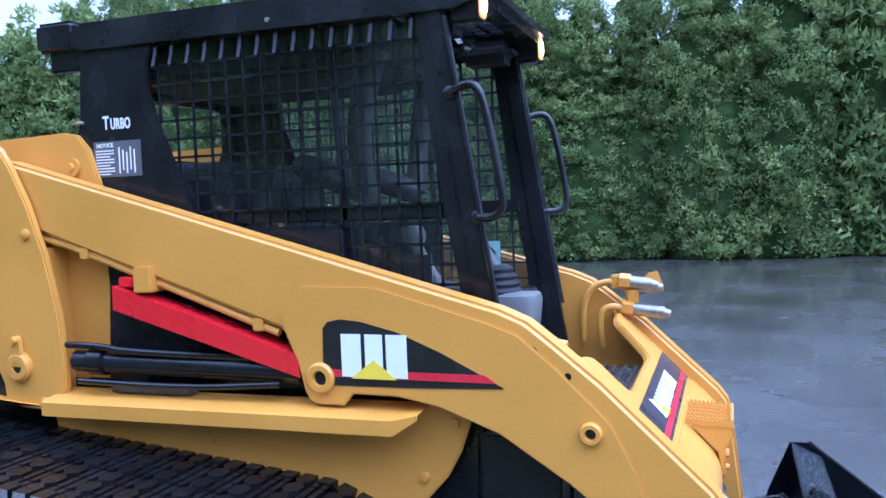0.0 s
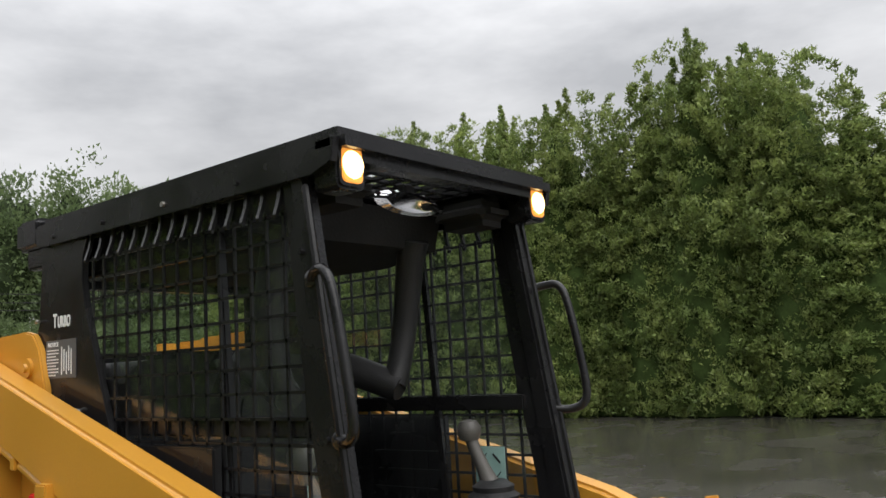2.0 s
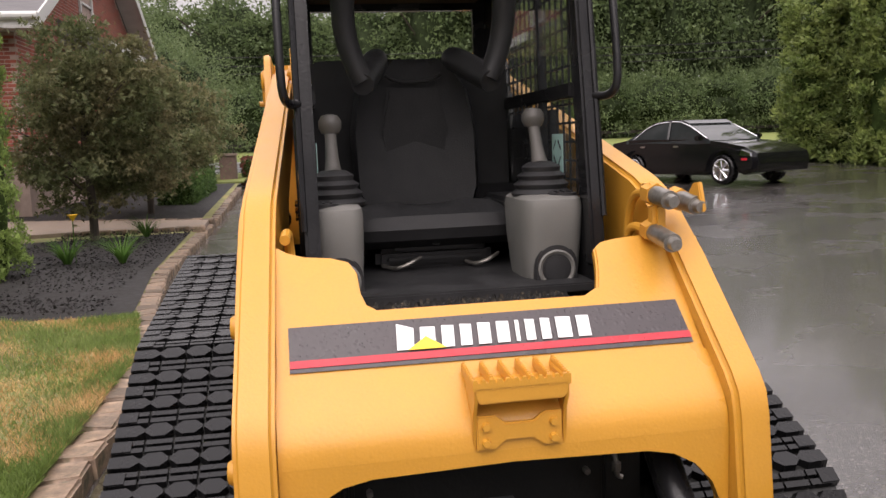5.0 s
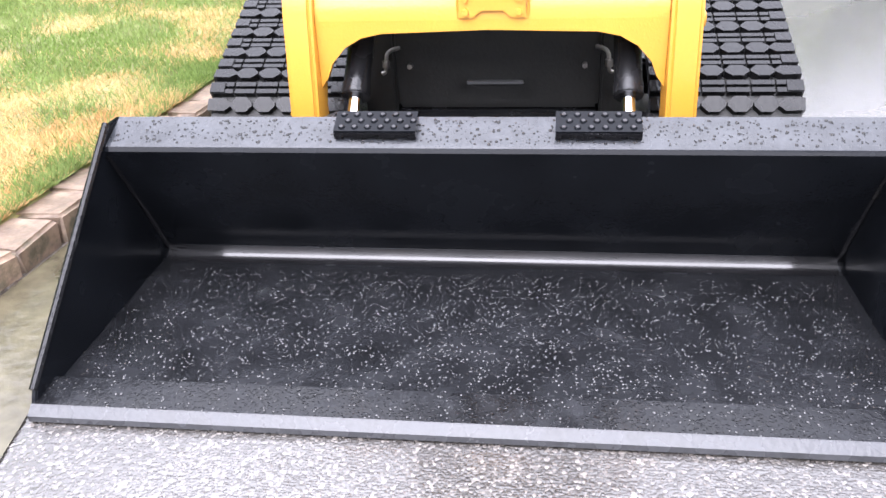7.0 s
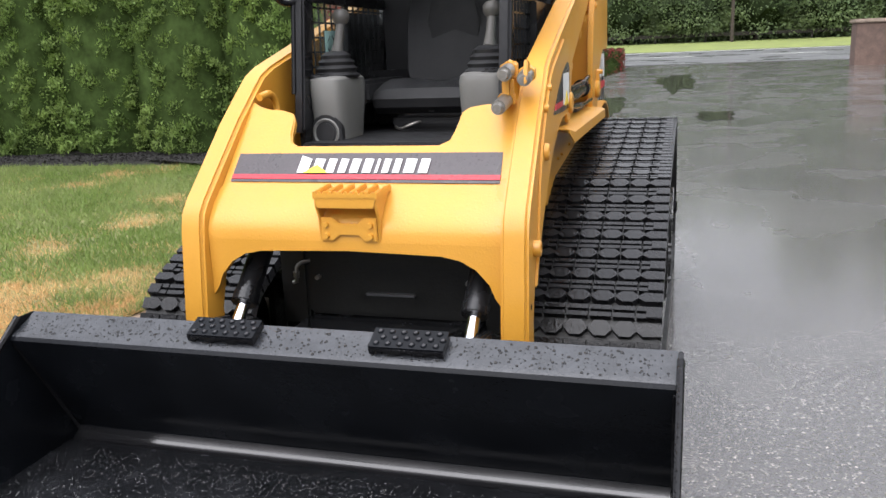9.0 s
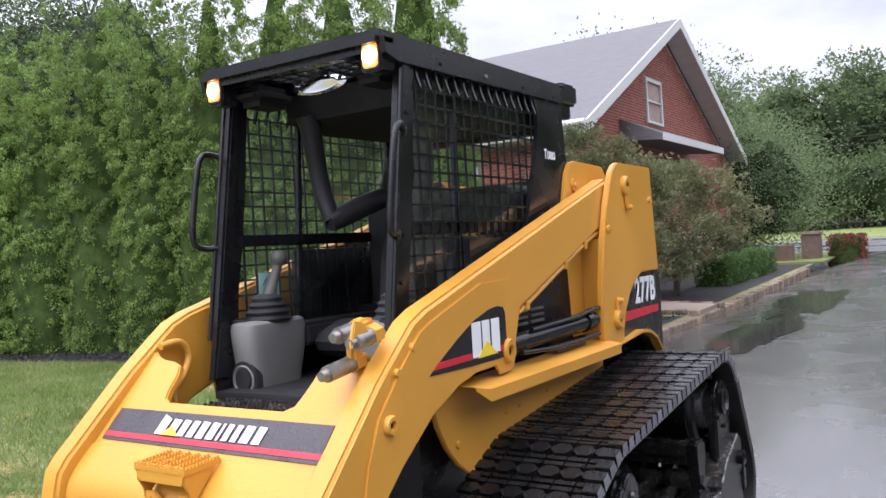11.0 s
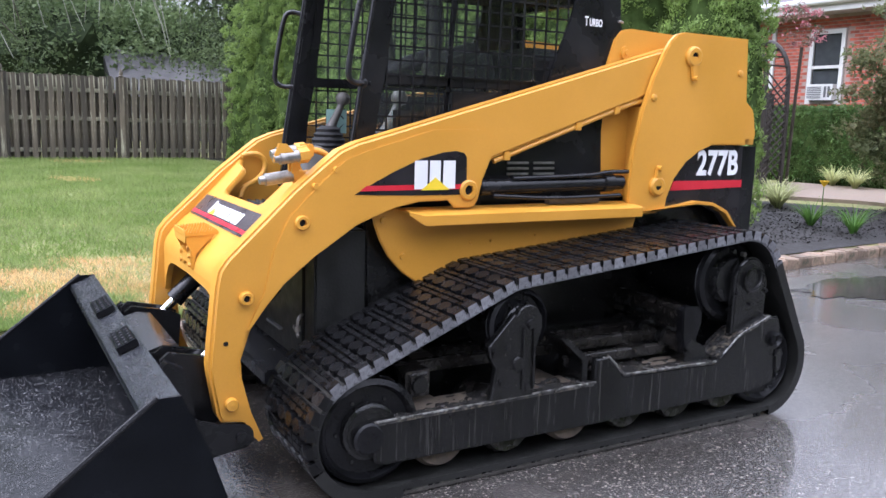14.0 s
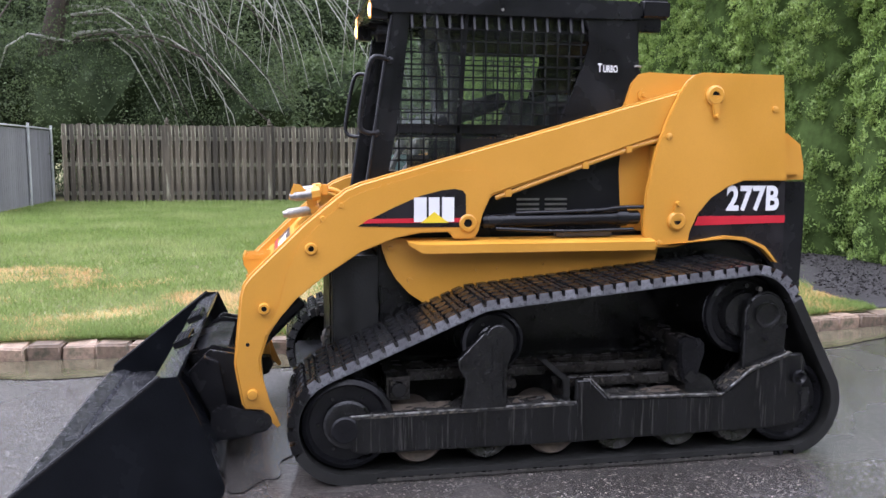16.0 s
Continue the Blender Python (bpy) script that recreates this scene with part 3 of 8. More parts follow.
def hull(points):
    pts = sorted(points)
    def half(seq):
        out = []
        for p in seq:
            while len(out) > 1 and (out[-1][0] - out[-2][0]) * (p[1] - out[-2][1]) - (out[-1][1] - out[-2][1]) * (p[0] - out[-2][0]) <= 0:
                out.pop()
            out.append(p)
        return out
    lower, upper = half(pts), half(pts[::-1])
    return lower[:-1] + upper[:-1]


WHEELS = ((1.02, 0.25, 0.25), (0.40, 0.578, 0.19), (-0.80, 0.65, 0.24), (-1.0, 0.25, 0.25))
LUG = 0.024


def belt_line(inset, count):
    """Points and tangents evenly along the belt, inset from the lug tips."""
    ring = hull([p for x, z, r in WHEELS for p in arc(x, z, r - inset, 0, 358, 179)])
    seg = [Vector(p) for p in ring]
    lengths = [(seg[(i + 1) % len(seg)] - seg[i]).length for i in range(len(seg))]
    total, out, i, acc = sum(lengths), [], 0, 0.0
    for k in range(count):
        want = total * k / count
        while acc + lengths[i] < want:
            acc += lengths[i]
            i += 1
        a, b = seg[i], seg[(i + 1) % len(seg)]
        d = (b - a).normalized()
        out.append((a + d * (want - acc), d))
    return out, total


BELT_Y = (0.487, 0.937)
line, length = belt_line(LUG, 220)
ROWS = int(round(length / 0.115))
inner_line = belt_line(LUG + 0.022, 220)[0]


def lug_mesh():
    pts = [(-0.027, -0.018), (-0.006, -0.0384), (0.006, -0.0384), (0.027, -0.018), (0.027, 0.018), (0.006, 0.0384), (-0.006, 0.0384), (-0.027, 0.018)]
    bm = bmesh.new()
    lo = [bm.verts.new((x, y, -0.001)) for x, y in pts]
    hi = [bm.verts.new((x * 0.94, y * 0.96, LUG)) for x, y in pts]
    bm.faces.new(hi)
    for i in range(8):
        bm.faces.new((lo[i], lo[(i + 1) % 8], hi[(i + 1) % 8], hi[i]))
    return finish(bm, "tread_block", RUBBER, 25)


def bar_mesh():
    bm = bmesh.new()
    for k in range(6):
        y = -0.185 + 0.074 * k
        for x in (-0.014, 0.014):
            one = block(x - 0.0085, x + 0.0085, y - (0.034 if k else 0.040), y + (0.034 if k < 5 else 0.040), -0.001, LUG * 0.85, 0)
            bm = place_all(bm, one)
    return finish(bm, "tread_bar", RUBBER, 25)


def tooth_mesh(side, worn=1):
    bm = bmesh.new()
    y0, y1 = sorted((side * 0.004, side * -0.045))
    lo = [bm.verts.new(p) for p in ((-0.024, y0, -0.016), (0.024, y0, -0.016), (0.024, y1, -0.016), (-0.024, y1, -0.016))]
    hi = [bm.verts.new(p) for p in ((-0.020, y0, LUG), (0.020, y0, LUG), (0.020, y1, LUG), (-0.020, y1, LUG))]
    bm.faces.new(lo), bm.faces.new(hi)
    for i in range(4):
        bm.faces.new((lo[i], lo[(i + 1) % 4], hi[(i + 1) % 4], hi[i]))
    me = finish(bm, "tread_tooth", [RUBBER, RUBBER_WORN_LIT], 25)
    for p in me.polygons:
        p.material_index = worn if abs(p.normal.y) > 0.9 and p.normal.y * side > 0 else 0
    return me


def end_lug_mesh(side, worn=1):
    """The long outer block of a lug row, pointed towards the chain of hexagons."""
    pts = [(-0.023, 0.004), (0.023, 0.004), (0.026, -0.052), (0.008, -0.072), (-0.006, -0.072), (-0.026, -0.054)]
    bm = bmesh.new()
    lo = [bm.verts.new((x, y * side, -0.016)) for x, y in pts]
    hi = [bm.verts.new((x * 0.86, y * side, LUG)) for x, y in pts]
    bm.faces.new(hi)
    for i in range(6):
        bm.faces.new((lo[i], lo[(i + 1) % 6], hi[(i + 1) % 6], hi[i]))
    me = finish(bm, "tread_tooth", [RUBBER, RUBBER_WORN_LIT], 25)
    for p in me.polygons:
        p.material_index = worn if abs(p.normal.y) > 0.95 and p.normal.y * side > 0 else 0
    return me


def smooth_edge(p):
    """Where the worn outer rim of the belt shows no teeth."""
    return p.x < -1.02 or (p.x > 0.9 and p.y < 0.14)


def track(side):
    y0, y1 = sorted((side * BELT_Y[0], side * BELT_Y[1]))
    ym = (y0 + y1) / 2
    bm = bmesh.new()
    n = len(line)
    rings = []
    for (p, _), (q, _) in zip(line, inner_line):
        rings.append([bm.verts.new(v) for v in ((p.x, y0, p.y), (p.x, y1, p.y), (q.x, y1, q.y), (q.x, y0, q.y))])
    for i in range(n):
        a, b = rings[i], rings[(i + 1) % n]
        for k in range(4):
            bm.faces.new((a[k], a[(k + 1) % 4], b[(k + 1) % 4], b[k]))
    belt = part("track_belt", bm, [RUBBER_BELT, RUBBER_WORN_LIT], loader, "black rubber track belt with block tread")
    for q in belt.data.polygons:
        # worn edge painted pale only on the upper run, where light falls
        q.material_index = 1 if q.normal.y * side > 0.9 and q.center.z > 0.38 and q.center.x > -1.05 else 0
    g0, g1 = sorted((side * (BELT_Y[0] + 0.002), side * (BELT_Y[1] + 0.003)))
    part("ground_run", block(-0.93, 0.95, g0, g1, 0.001, 0.024, 0.006), RUBBER_SCUFF, belt, "muddy lower run of the track")
    lug, bar, tooth, inner_tooth = lug_mesh(), bar_mesh(), tooth_mesh(side), tooth_mesh(-side)
    end_lug, inner_lug = end_lug_mesh(side), end_lug_mesh(-side)
    dark_tooth, dark_lug = tooth_mesh(side, 0), end_lug_mesh(side, 0)
    spots = belt_line(LUG, ROWS * 2)[0]
    for i, (p, d) in enumerate(spots):
        out = Vector((d.y, 0, -d.x))
        m = Matrix((Vector((d.x, 0, d.y)), Vector((0, 1, 0)), out)).transposed().to_4x4()
        m.translation = (p.x, ym, p.y)
        if m.to_3x3().determinant() < 0:
            m = m @ Matrix.Diagonal((-1, 1, 1, 1))
        if i % 2 == 0:
            for k in range(4):
                ob = new("tread_block", lug)
                ob.parent = belt
                ob.matrix_local = m @ Matrix.Translation((0, -0.117 + 0.078 * k, 0))
        else:
            ob = new("tread_bar", bar)
            ob.parent, ob.matrix_local = belt, m
        if p.y > 0.06 and not smooth_edge(p):
            # lower teeth keep a dark side, painted as the shaded part
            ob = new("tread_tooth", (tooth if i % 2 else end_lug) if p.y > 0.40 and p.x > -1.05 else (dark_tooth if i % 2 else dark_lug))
            ob.parent = belt
            ob.matrix_local = m @ Matrix.Translation((0, side * 0.2255, 0))
        if p.y > 0.06:
            ob = new("tread_tooth", inner_tooth if i % 2 else inner_lug)
            ob.parent = belt
            ob.matrix_local = m @ Matrix.Translation((0, side * -0.2255, 0))

    tips = belt_line(0.001, 440)[0]
    ea, eb = side * (BELT_Y[1] - 0.050), side * (BELT_Y[1] + 0.005)
    for rear in (True, False):
        rim, rows = bmesh.new(), []
        for p, d in tips:
            q = p - Vector((d.y, -d.x)) * (LUG + 0.020)
            rows.append([rim.verts.new(v) for v in ((p.x, ea, p.y), (p.x, eb, p.y), (q.x, eb, q.y), (q.x, ea, q.y))] if smooth_edge(p) and (p.x < 0) == rear else None)
        for a, b in zip(rows, rows[1:] + rows[:1]):
            if a and b:
                for k in range(4):
                    rim.faces.new((a[k], a[(k + 1) % 4], b[(k + 1) % 4], b[k]))
        part("belt_rim", rim, RUBBER_BELT, belt, "smooth outer rim of the rubber track")

    def wheel(name, x, z, r, ya, yb, hub=0.5, label=""):
        a, b = side * ya, side * yb
        bm = lathe([(r * 0.35, a), (r * 0.8, a), (r, a + (b - a) * 0.12), (r, a + (b - a) * 0.88), (r * 0.86, b), (r * 0.8, b - side * 0.02),
                    (r * hub, b - side * 0.03), (r * hub * 0.9, b + side * 0.012), (r * 0.2, b + side * 0.014)], (x, 0, z), 32, "y")
        w = part(name, bm, BLACK_FRAME, loader, label)
        part("wheel_rim", lathe([(r * 0.80, b - side * 0.02), (r * 0.87, b + side * 0.006), (r * 0.965, b - side * 0.004), (r * 1.0, b - side * 0.02), (r * 0.96, b - side * 0.03)], (x, 0, z), 36, "y"), BLACK_WET, w, "worn black rim")
        part("hub_ring", lathe([(r * 0.42, b - side * 0.01), (r * 0.46, b + side * 0.010), (r * 0.52, b + side * 0.004), (r * 0.54, b - side * 0.02)], (x, 0, z), 28, "y"), BLACK_FRAME, w)
        for k in range(6):
            t = 2 * math.pi * k / 6
            part("bolt", rod((x + r * 0.62 * math.cos(t), b - side * 0.03, z + r * 0.62 * math.sin(t)),
                             (x + r * 0.62 * math.cos(t), b - side * 0.012, z + r * 0.62 * math.sin(t)), 0.008, sides=6), BLACK_FRAME, w)
        return w

    wheel("front_idler", 1.02, 0.25, 0.198, 0.62, 0.90)
    wheel("rear_idler", -1.0, 0.25, 0.198, 0.62, 0.90)
    wheel("carrier_idler", 0.40, 0.578, 0.138, 0.70, 0.90)
    wheel("drive_sprocket", -0.80, 0.65, 0.188, 0.60, 0.84)
    for x in (0.72, 0.42, 0.12, -0.18, -0.47, -0.76):
        bm = lathe([(0.04, side * 0.58), (0.10, side * 0.58), (0.115, side * 0.60), (0.115, side * 0.86), (0.10, side * 0.885), (0.06, side * 0.87), (0.03, side * 0.88)], (x, 0, 0.165), 28, "y")
        part("road_wheel", bm, MUD if x in (0.72, 0.12) else MUDDY_STEEL, loader, "muddy road wheel" if x in (0.72, 0.12) else "")
    # outer side rail of the undercarriage
    front = [(1.03, 0.285), (1.03, 0.235), (1.01, 0.14), (0.97, 0.125), (-0.02, 0.12), (-0.02, 0.305), (0.05, 0.298)]
    rear = [(0.03, 0.40), (-0.035, 0.40), (-0.12, 0.312), (-0.64, 0.30), (-0.70, 0.325), (-0.80, 0.405), (-0.98, 0.475), (-1.06, 0.475), (-1.08, 0.43), (-1.06, 0.16),
            (-1.0, 0.14), (-0.9, 0.13), (0.03, 0.12)]
    ya, yb = sorted((side * 0.885, side * 0.925))
    rail = part("track_frame", prism(rear, ya, yb, 0.010, segments=3), BLACK_RAIL, loader, "black steel undercarriage rail streaked with water")
    part("front_rail", prism(front, ya + side * 0.002, yb + side * 0.002, 0.010, segments=3), BLACK_RAIL, rail)
    fa, fb = sorted((side * 0.78, side * 0.885))
    part("top_flange", prism([(1.02, 0.290), (0.04, 0.303), (0.04, 0.289), (1.02, 0.276)], min(side * 0.80, side * 0.931), max(side * 0.80, side * 0.931), 0.003), WET_EDGE, rail)
    # thin pale rods paint the glint of wet steel along the edges
    for (xa, za), (xb, zb) in (((1.015, 0.291), (0.03, 0.304)), ((0.0, 0.402), (-0.035, 0.402)), ((-0.035, 0.402), (-0.12, 0.318)), ((-0.12, 0.318), (-0.66, 0.306)), ((-0.70, 0.336), (-0.80, 0.414)), ((-0.80, 0.414), (-0.99, 0.484))):
        part("worn_edge", rod((xa, side * 0.929, za), (xb, side * 0.929, zb), 0.0045, sides=6), EDGE_GLINT, rail, "pale line painted as a wet glint on the rail edge")
    part("rear_flange", prism([(-0.12, 0.318), (-0.66, 0.306), (-0.66, 0.294), (-0.12, 0.306)], min(side * 0.72, side * 0.93), max(side * 0.72, side * 0.93), 0.003), WET_EDGE, rail)
    part("slope_flange", prism([(-0.68, 0.322), (-0.80, 0.412), (-1.0, 0.484), (-1.0, 0.472), (-0.80, 0.40), (-0.68, 0.31)], min(side * 0.80, side * 0.932), max(side * 0.80, side * 0.932), 0.003), WET_EDGE, rail)
    for x0, x1, z in ((0.56, 0.84, 0.291), (-0.64, -0.30, 0.308), (0.10, 0.30, 0.297)):
        bm = bmesh.new()
        m_rows = []
        for i in range(11):
            x = x0 + (x1 - x0) * i / 10
            m_rows.append([bm.verts.new((x, fa + (fb - fa) * j / 5, z + 0.016 * max(0, 0.25 + noise.noise((x * 22, j * 1.3 + side, 5.0))) * (0.3 if i in (0, 10) or j in (0, 5) else 1))) for j in range(6)])
        for ra, rb in zip(m_rows, m_rows[1:]):
            for j in range(5):
                bm.faces.new((ra[j], rb[j], rb[j + 1], ra[j + 1]))
        part("mud", bm, MUD, rail, "dried mud on the rail")
    # carrier bracket
    br = [(0.348, 0.30), (0.364, 0.42), (0.318, 0.56), (0.322, 0.61)] + arc(0.385, 0.605, 0.055, 160, 20, 8) + [(0.447, 0.63), (0.525, 0.549), (0.560, 0.514), (0.553, 0.475), (0.524, 0.423), (0.545, 0.30)]
    b = part("carrier_bracket", prism(br, min(side * 0.905, side * 0.94), max(side * 0.905, side * 0.94), 0.009, segments=3), BLACK_FRAME, loader)
    for x, z, r in ((0.375, 0.585, 0.020), (0.425, 0.435, 0.030), (0.50, 0.37, 0.012), (0.535, 0.490, 0.014), (0.385, 0.34, 0.012), (0.48, 0.50, 0.011)):
        part("bolt", rod((x, side * 0.938, z), (x, side * 0.952, z), r, r * 0.85, 12), BLACK_FRAME, b)
    for x, lean in ((0.355, 0.030), (0.405, 0.012)):
        part("bracket_rib", prism([(x - 0.006, 0.33), (x + 0.006, 0.33), (x + 0.006 + lean * 0.2, 0.575), (x - 0.006 + lean * 0.2, 0.575)], min(side * 0.938, side * 0.948), max(side * 0.938, side * 0.948), 0.002), BLACK_FRAME, b)
    # added plate hides bright ground under the hull, keeping the gap dark
    part("inner_frame", block(-1.02, 1.0, min(side * 0.515, side * 0.54), max(side * 0.515, side * 0.54), 0.10, 0.44, 0.006), BLACK_FRAME, loader, "plate added inside the track frame to darken the gap")
    # suspension axles and cross ties
    end = [(-0.462, 0.548), (-0.490, 0.562), (-0.560, 0.556), (-0.582, 0.535), (-0.586, 0.49), (-0.558, 0.40), (-0.535, 0.352), (-0.492, 0.352), (-0.468, 0.43)]
    beam = part("suspension_beam", prism([(-0.47, 0.462), (-0.47, 0.545), (-0.49, 0.558), (-0.558, 0.552), (-0.574, 0.535), (-0.574, 0.462)], min(side * 0.42, side * 0.86), max(side * 0.42, side * 0.86), 0.006, segments=2), MUDDY_STEEL, loader, "muddy transverse suspension beam")
    part("beam_flange", block(-0.585, -0.456, min(side * 0.44, side * 0.86), max(side * 0.44, side * 0.86), 0.488, 0.500, 0.003), BLACK_FRAME, beam)
    part("end_plate", prism(end, min(side * 0.855, side * 0.90), max(side * 0.855, side * 0.90), 0.008, segments=2), BLACK_WET, beam, "wet black end plate")
    part("end_bolt", rod((-0.515, side * 0.898, 0.385), (-0.515, side * 0.912, 0.385), 0.032, sides=4), BLACK_FRAME, beam)
    part("lower_beam", rod((-0.50, side * 0.45, 0.395), (-0.50, side * 0.86, 0.395), 0.042, sides=18), MUDDY_STEEL, beam)
    for yo in (0.62, 0.76):
        part("clamp_ring", lathe([(0.043, side * yo), (0.058, side * yo), (0.058, side * (yo + 0.03)), (0.043, side * (yo + 0.03))], (-0.50, 0, 0.395), 18, "y"), BLACK_FRAME, beam)
    for x, z, w, yo in ((0.80, 0.375, 0.05, 0.85),):
        a = part("torsion_axle", prism([(x - w, z - w), (x + w, z - w), (x + w, z + w), (x - w, z + w)], min(side * 0.42, side * yo), max(side * 0.42, side * yo), 0.016, segments=3), MUDDY_STEEL, loader)
        part("axle_cap", rod((x, side * yo, z), (x, side * (yo + 0.012), z), 0.035, 0.03, 14), BLACK_FRAME, a)
    part("axle_bracket", prism([(-0.50, 0.30), (-0.66, 0.30), (-0.62, 0.37), (-0.56, 0.40), (-0.50, 0.37)], min(side * 0.80, side * 0.89), max(side * 0.80, side * 0.89), 0.004), BLACK_FRAME, loader)
    for z, x0, x1, ya2, yb2 in ((0.375, 0.78, -0.50, 0.69, 0.73), (0.375, 0.78, -0.50, 0.56, 0.60), (0.335, 0.10, -0.46, 0.78, 0.81)):
        part("inner_rail", prism([(x0, z), (x1, z), (x1, z + 0.05), (x0, z + 0.05)], min(side * ya2, side * yb2), max(side * ya2, side * yb2), 0.008, segments=3), MUDDY_STEEL, loader)
    for x in (0.30, -0.30):
        part("cross_tie", block(x - 0.03, x + 0.03, min(side * 0.55, side * 0.82), max(side * 0.55, side * 0.82), 0.345, 0.385, 0.006), MUDDY_STEEL, loader)
    part("rail_gusset", prism([(0.05, 0.29), (0.05, 0.40), (0.16, 0.49), (0.19, 0.49), (0.08, 0.39), (0.08, 0.29)], min(side * 0.74, side * 0.90), max(side * 0.74, side * 0.90), 0.003), BLACK_FRAME, loader)
    # final drive bracket
    fd = [(-0.985, 0.42), (-0.985, 0.655)] + arc(-0.88, 0.655, 0.105, 180, 0, 12) + [(-0.775, 0.41)]
    f = part("drive_bracket", prism(fd, min(side * 0.86, side * 0.90), max(side * 0.86, side * 0.90), 0.010, segments=3), BLACK_FRAME, loader)
    part("hub_ring", lathe([(0.035, side * 0.90), (0.058, side * 0.90), (0.062, side * 0.915), (0.05, side * 0.918), (0.045, side * 0.905), (0.03, side * 0.905)], (-0.88, 0, 0.66), 24, "y"), BLACK_FRAME, f)
    part("drive_motor", lathe([(0.12, side * 0.40), (0.16, side * 0.50), (0.16, side * 0.70), (0.10, side * 0.86)], (-0.80, 0, 0.65), 24, "y"), BLACK_FRAME, loader)
    eye = part("adjuster_eye", lathe([(0.014, side * 0.925), (0.034, side * 0.925), (0.036, side * 0.945), (0.026, side * 0.950), (0.016, side * 0.935), (0.004, side * 0.935)], (-1.035, 0, 0.367), 20, "y"), BLACK_WET, rail, "wet round grease port")
    part("adjuster_clamp", prism([(-1.05, 0.315), (-1.095, 0.315), (-1.095, 0.225), (-1.07, 0.20), (-1.05, 0.225)], min(side * 0.90, side * 0.935), max(side * 0.90, side * 0.935), 0.006), BLACK_FRAME, rail)
    part("adjuster_pin", rod((-1.045, side * 0.925, 0.29), (-1.10, side * 0.925, 0.29), 0.010, sides=8), BLACK_WET, rail)
    part("rail_cap", lathe([(0.02, side * 0.90), (0.055, side * 0.90), (0.058, side * 0.93), (0.05, side * 0.937), (0.02, side * 0.937), (0.004, side * 0.937)], (1.035, 0, 0.235), 20, "y"), BLACK_WET, rail, "round hub cap at the rail's end")
    for x, z in ((0.86, 0.262), (0.70, 0.265), (0.62, 0.262)):
        part("rail_slot", block(x - 0.014, x + 0.014, min(side * 0.925, side * 0.931), max(side * 0.925, side * 0.931), z - 0.006, z + 0.006, 0.002), BLACK_FRAME, rail)
    for x, z in ((-0.975, 0.60), (-0.785, 0.60), (-0.975, 0.72), (-0.79, 0.72), (-0.88, 0.545)):
        part("bolt", rod((x, side * 0.898, z), (x, side * 0.912, z), 0.010, sides=6), BLACK_WET, f)
    for k in range(7):
        t = radians(90 + 30 * k)
        part("bolt", rod((-0.80 + 0.135 * math.cos(t), side * 0.84, 0.65 + 0.135 * math.sin(t)), (-0.80 + 0.135 * math.cos(t), side * 0.862, 0.65 + 0.135 * math.sin(t)), 0.011, sides=6), STEEL if k == 1 else BLACK_FRAME, f)


track(1)
track(-1)

# hull between the tracks
part("chassis", prism([(0.72, 0.30), (0.82, 0.42), (0.84, 0.94), (-1.14, 0.94), (-1.2, 0.36), (-1.1, 0.26)], -0.42, 0.42, 0.01), BLACK_FRAME, loader, "black chassis hull between the tracks")
part("belly_plate", block(0.70, 1.22, -0.34, 0.34, 0.27, 0.335, 0.010), BUCKET_FLOOR, loader, "wet black belly plate")
# blocks added to stop light showing through the gap beside the nose
for y in (-1, 1):
    part("frame_cheek", block(0.84, 1.055, min(y * 0.337, y * 0.445), max(y * 0.337, y * 0.445), 0.30, 0.90, 0.008), RUBBER_BELT, loader)
nose = part("nose_recess", block(0.83, 1.062, -0.335, 0.335, 0.34, 0.90, 0.012), RUBBER_BELT, loader)
part("nose_bar", block(1.062, 1.080, -0.097, 0.088, 0.426, 0.437, 0.002), LABEL_GREY, nose, "bright worn edge")
for y in (-1, 1):
    v = part("hose_fitting", tube([(1.06, y * 0.32, 0.545), (1.09, y * 0.355, 0.54), (1.095, y * 0.36, 0.51), (1.095, y * 0.36, 0.475), (1.095, y * 0.375, 0.468)], 0.007), STEEL, loader)
    part("hose_nut", rod((1.095, y * 0.36, 0.488), (1.095, y * 0.36, 0.510), 0.013, sides=6), STEEL, v)
    part("stub_fitting", rod((1.06, y * 0.285, 0.487), (1.085, y * 0.285, 0.487), 0.009, sides=6), STEEL, v)


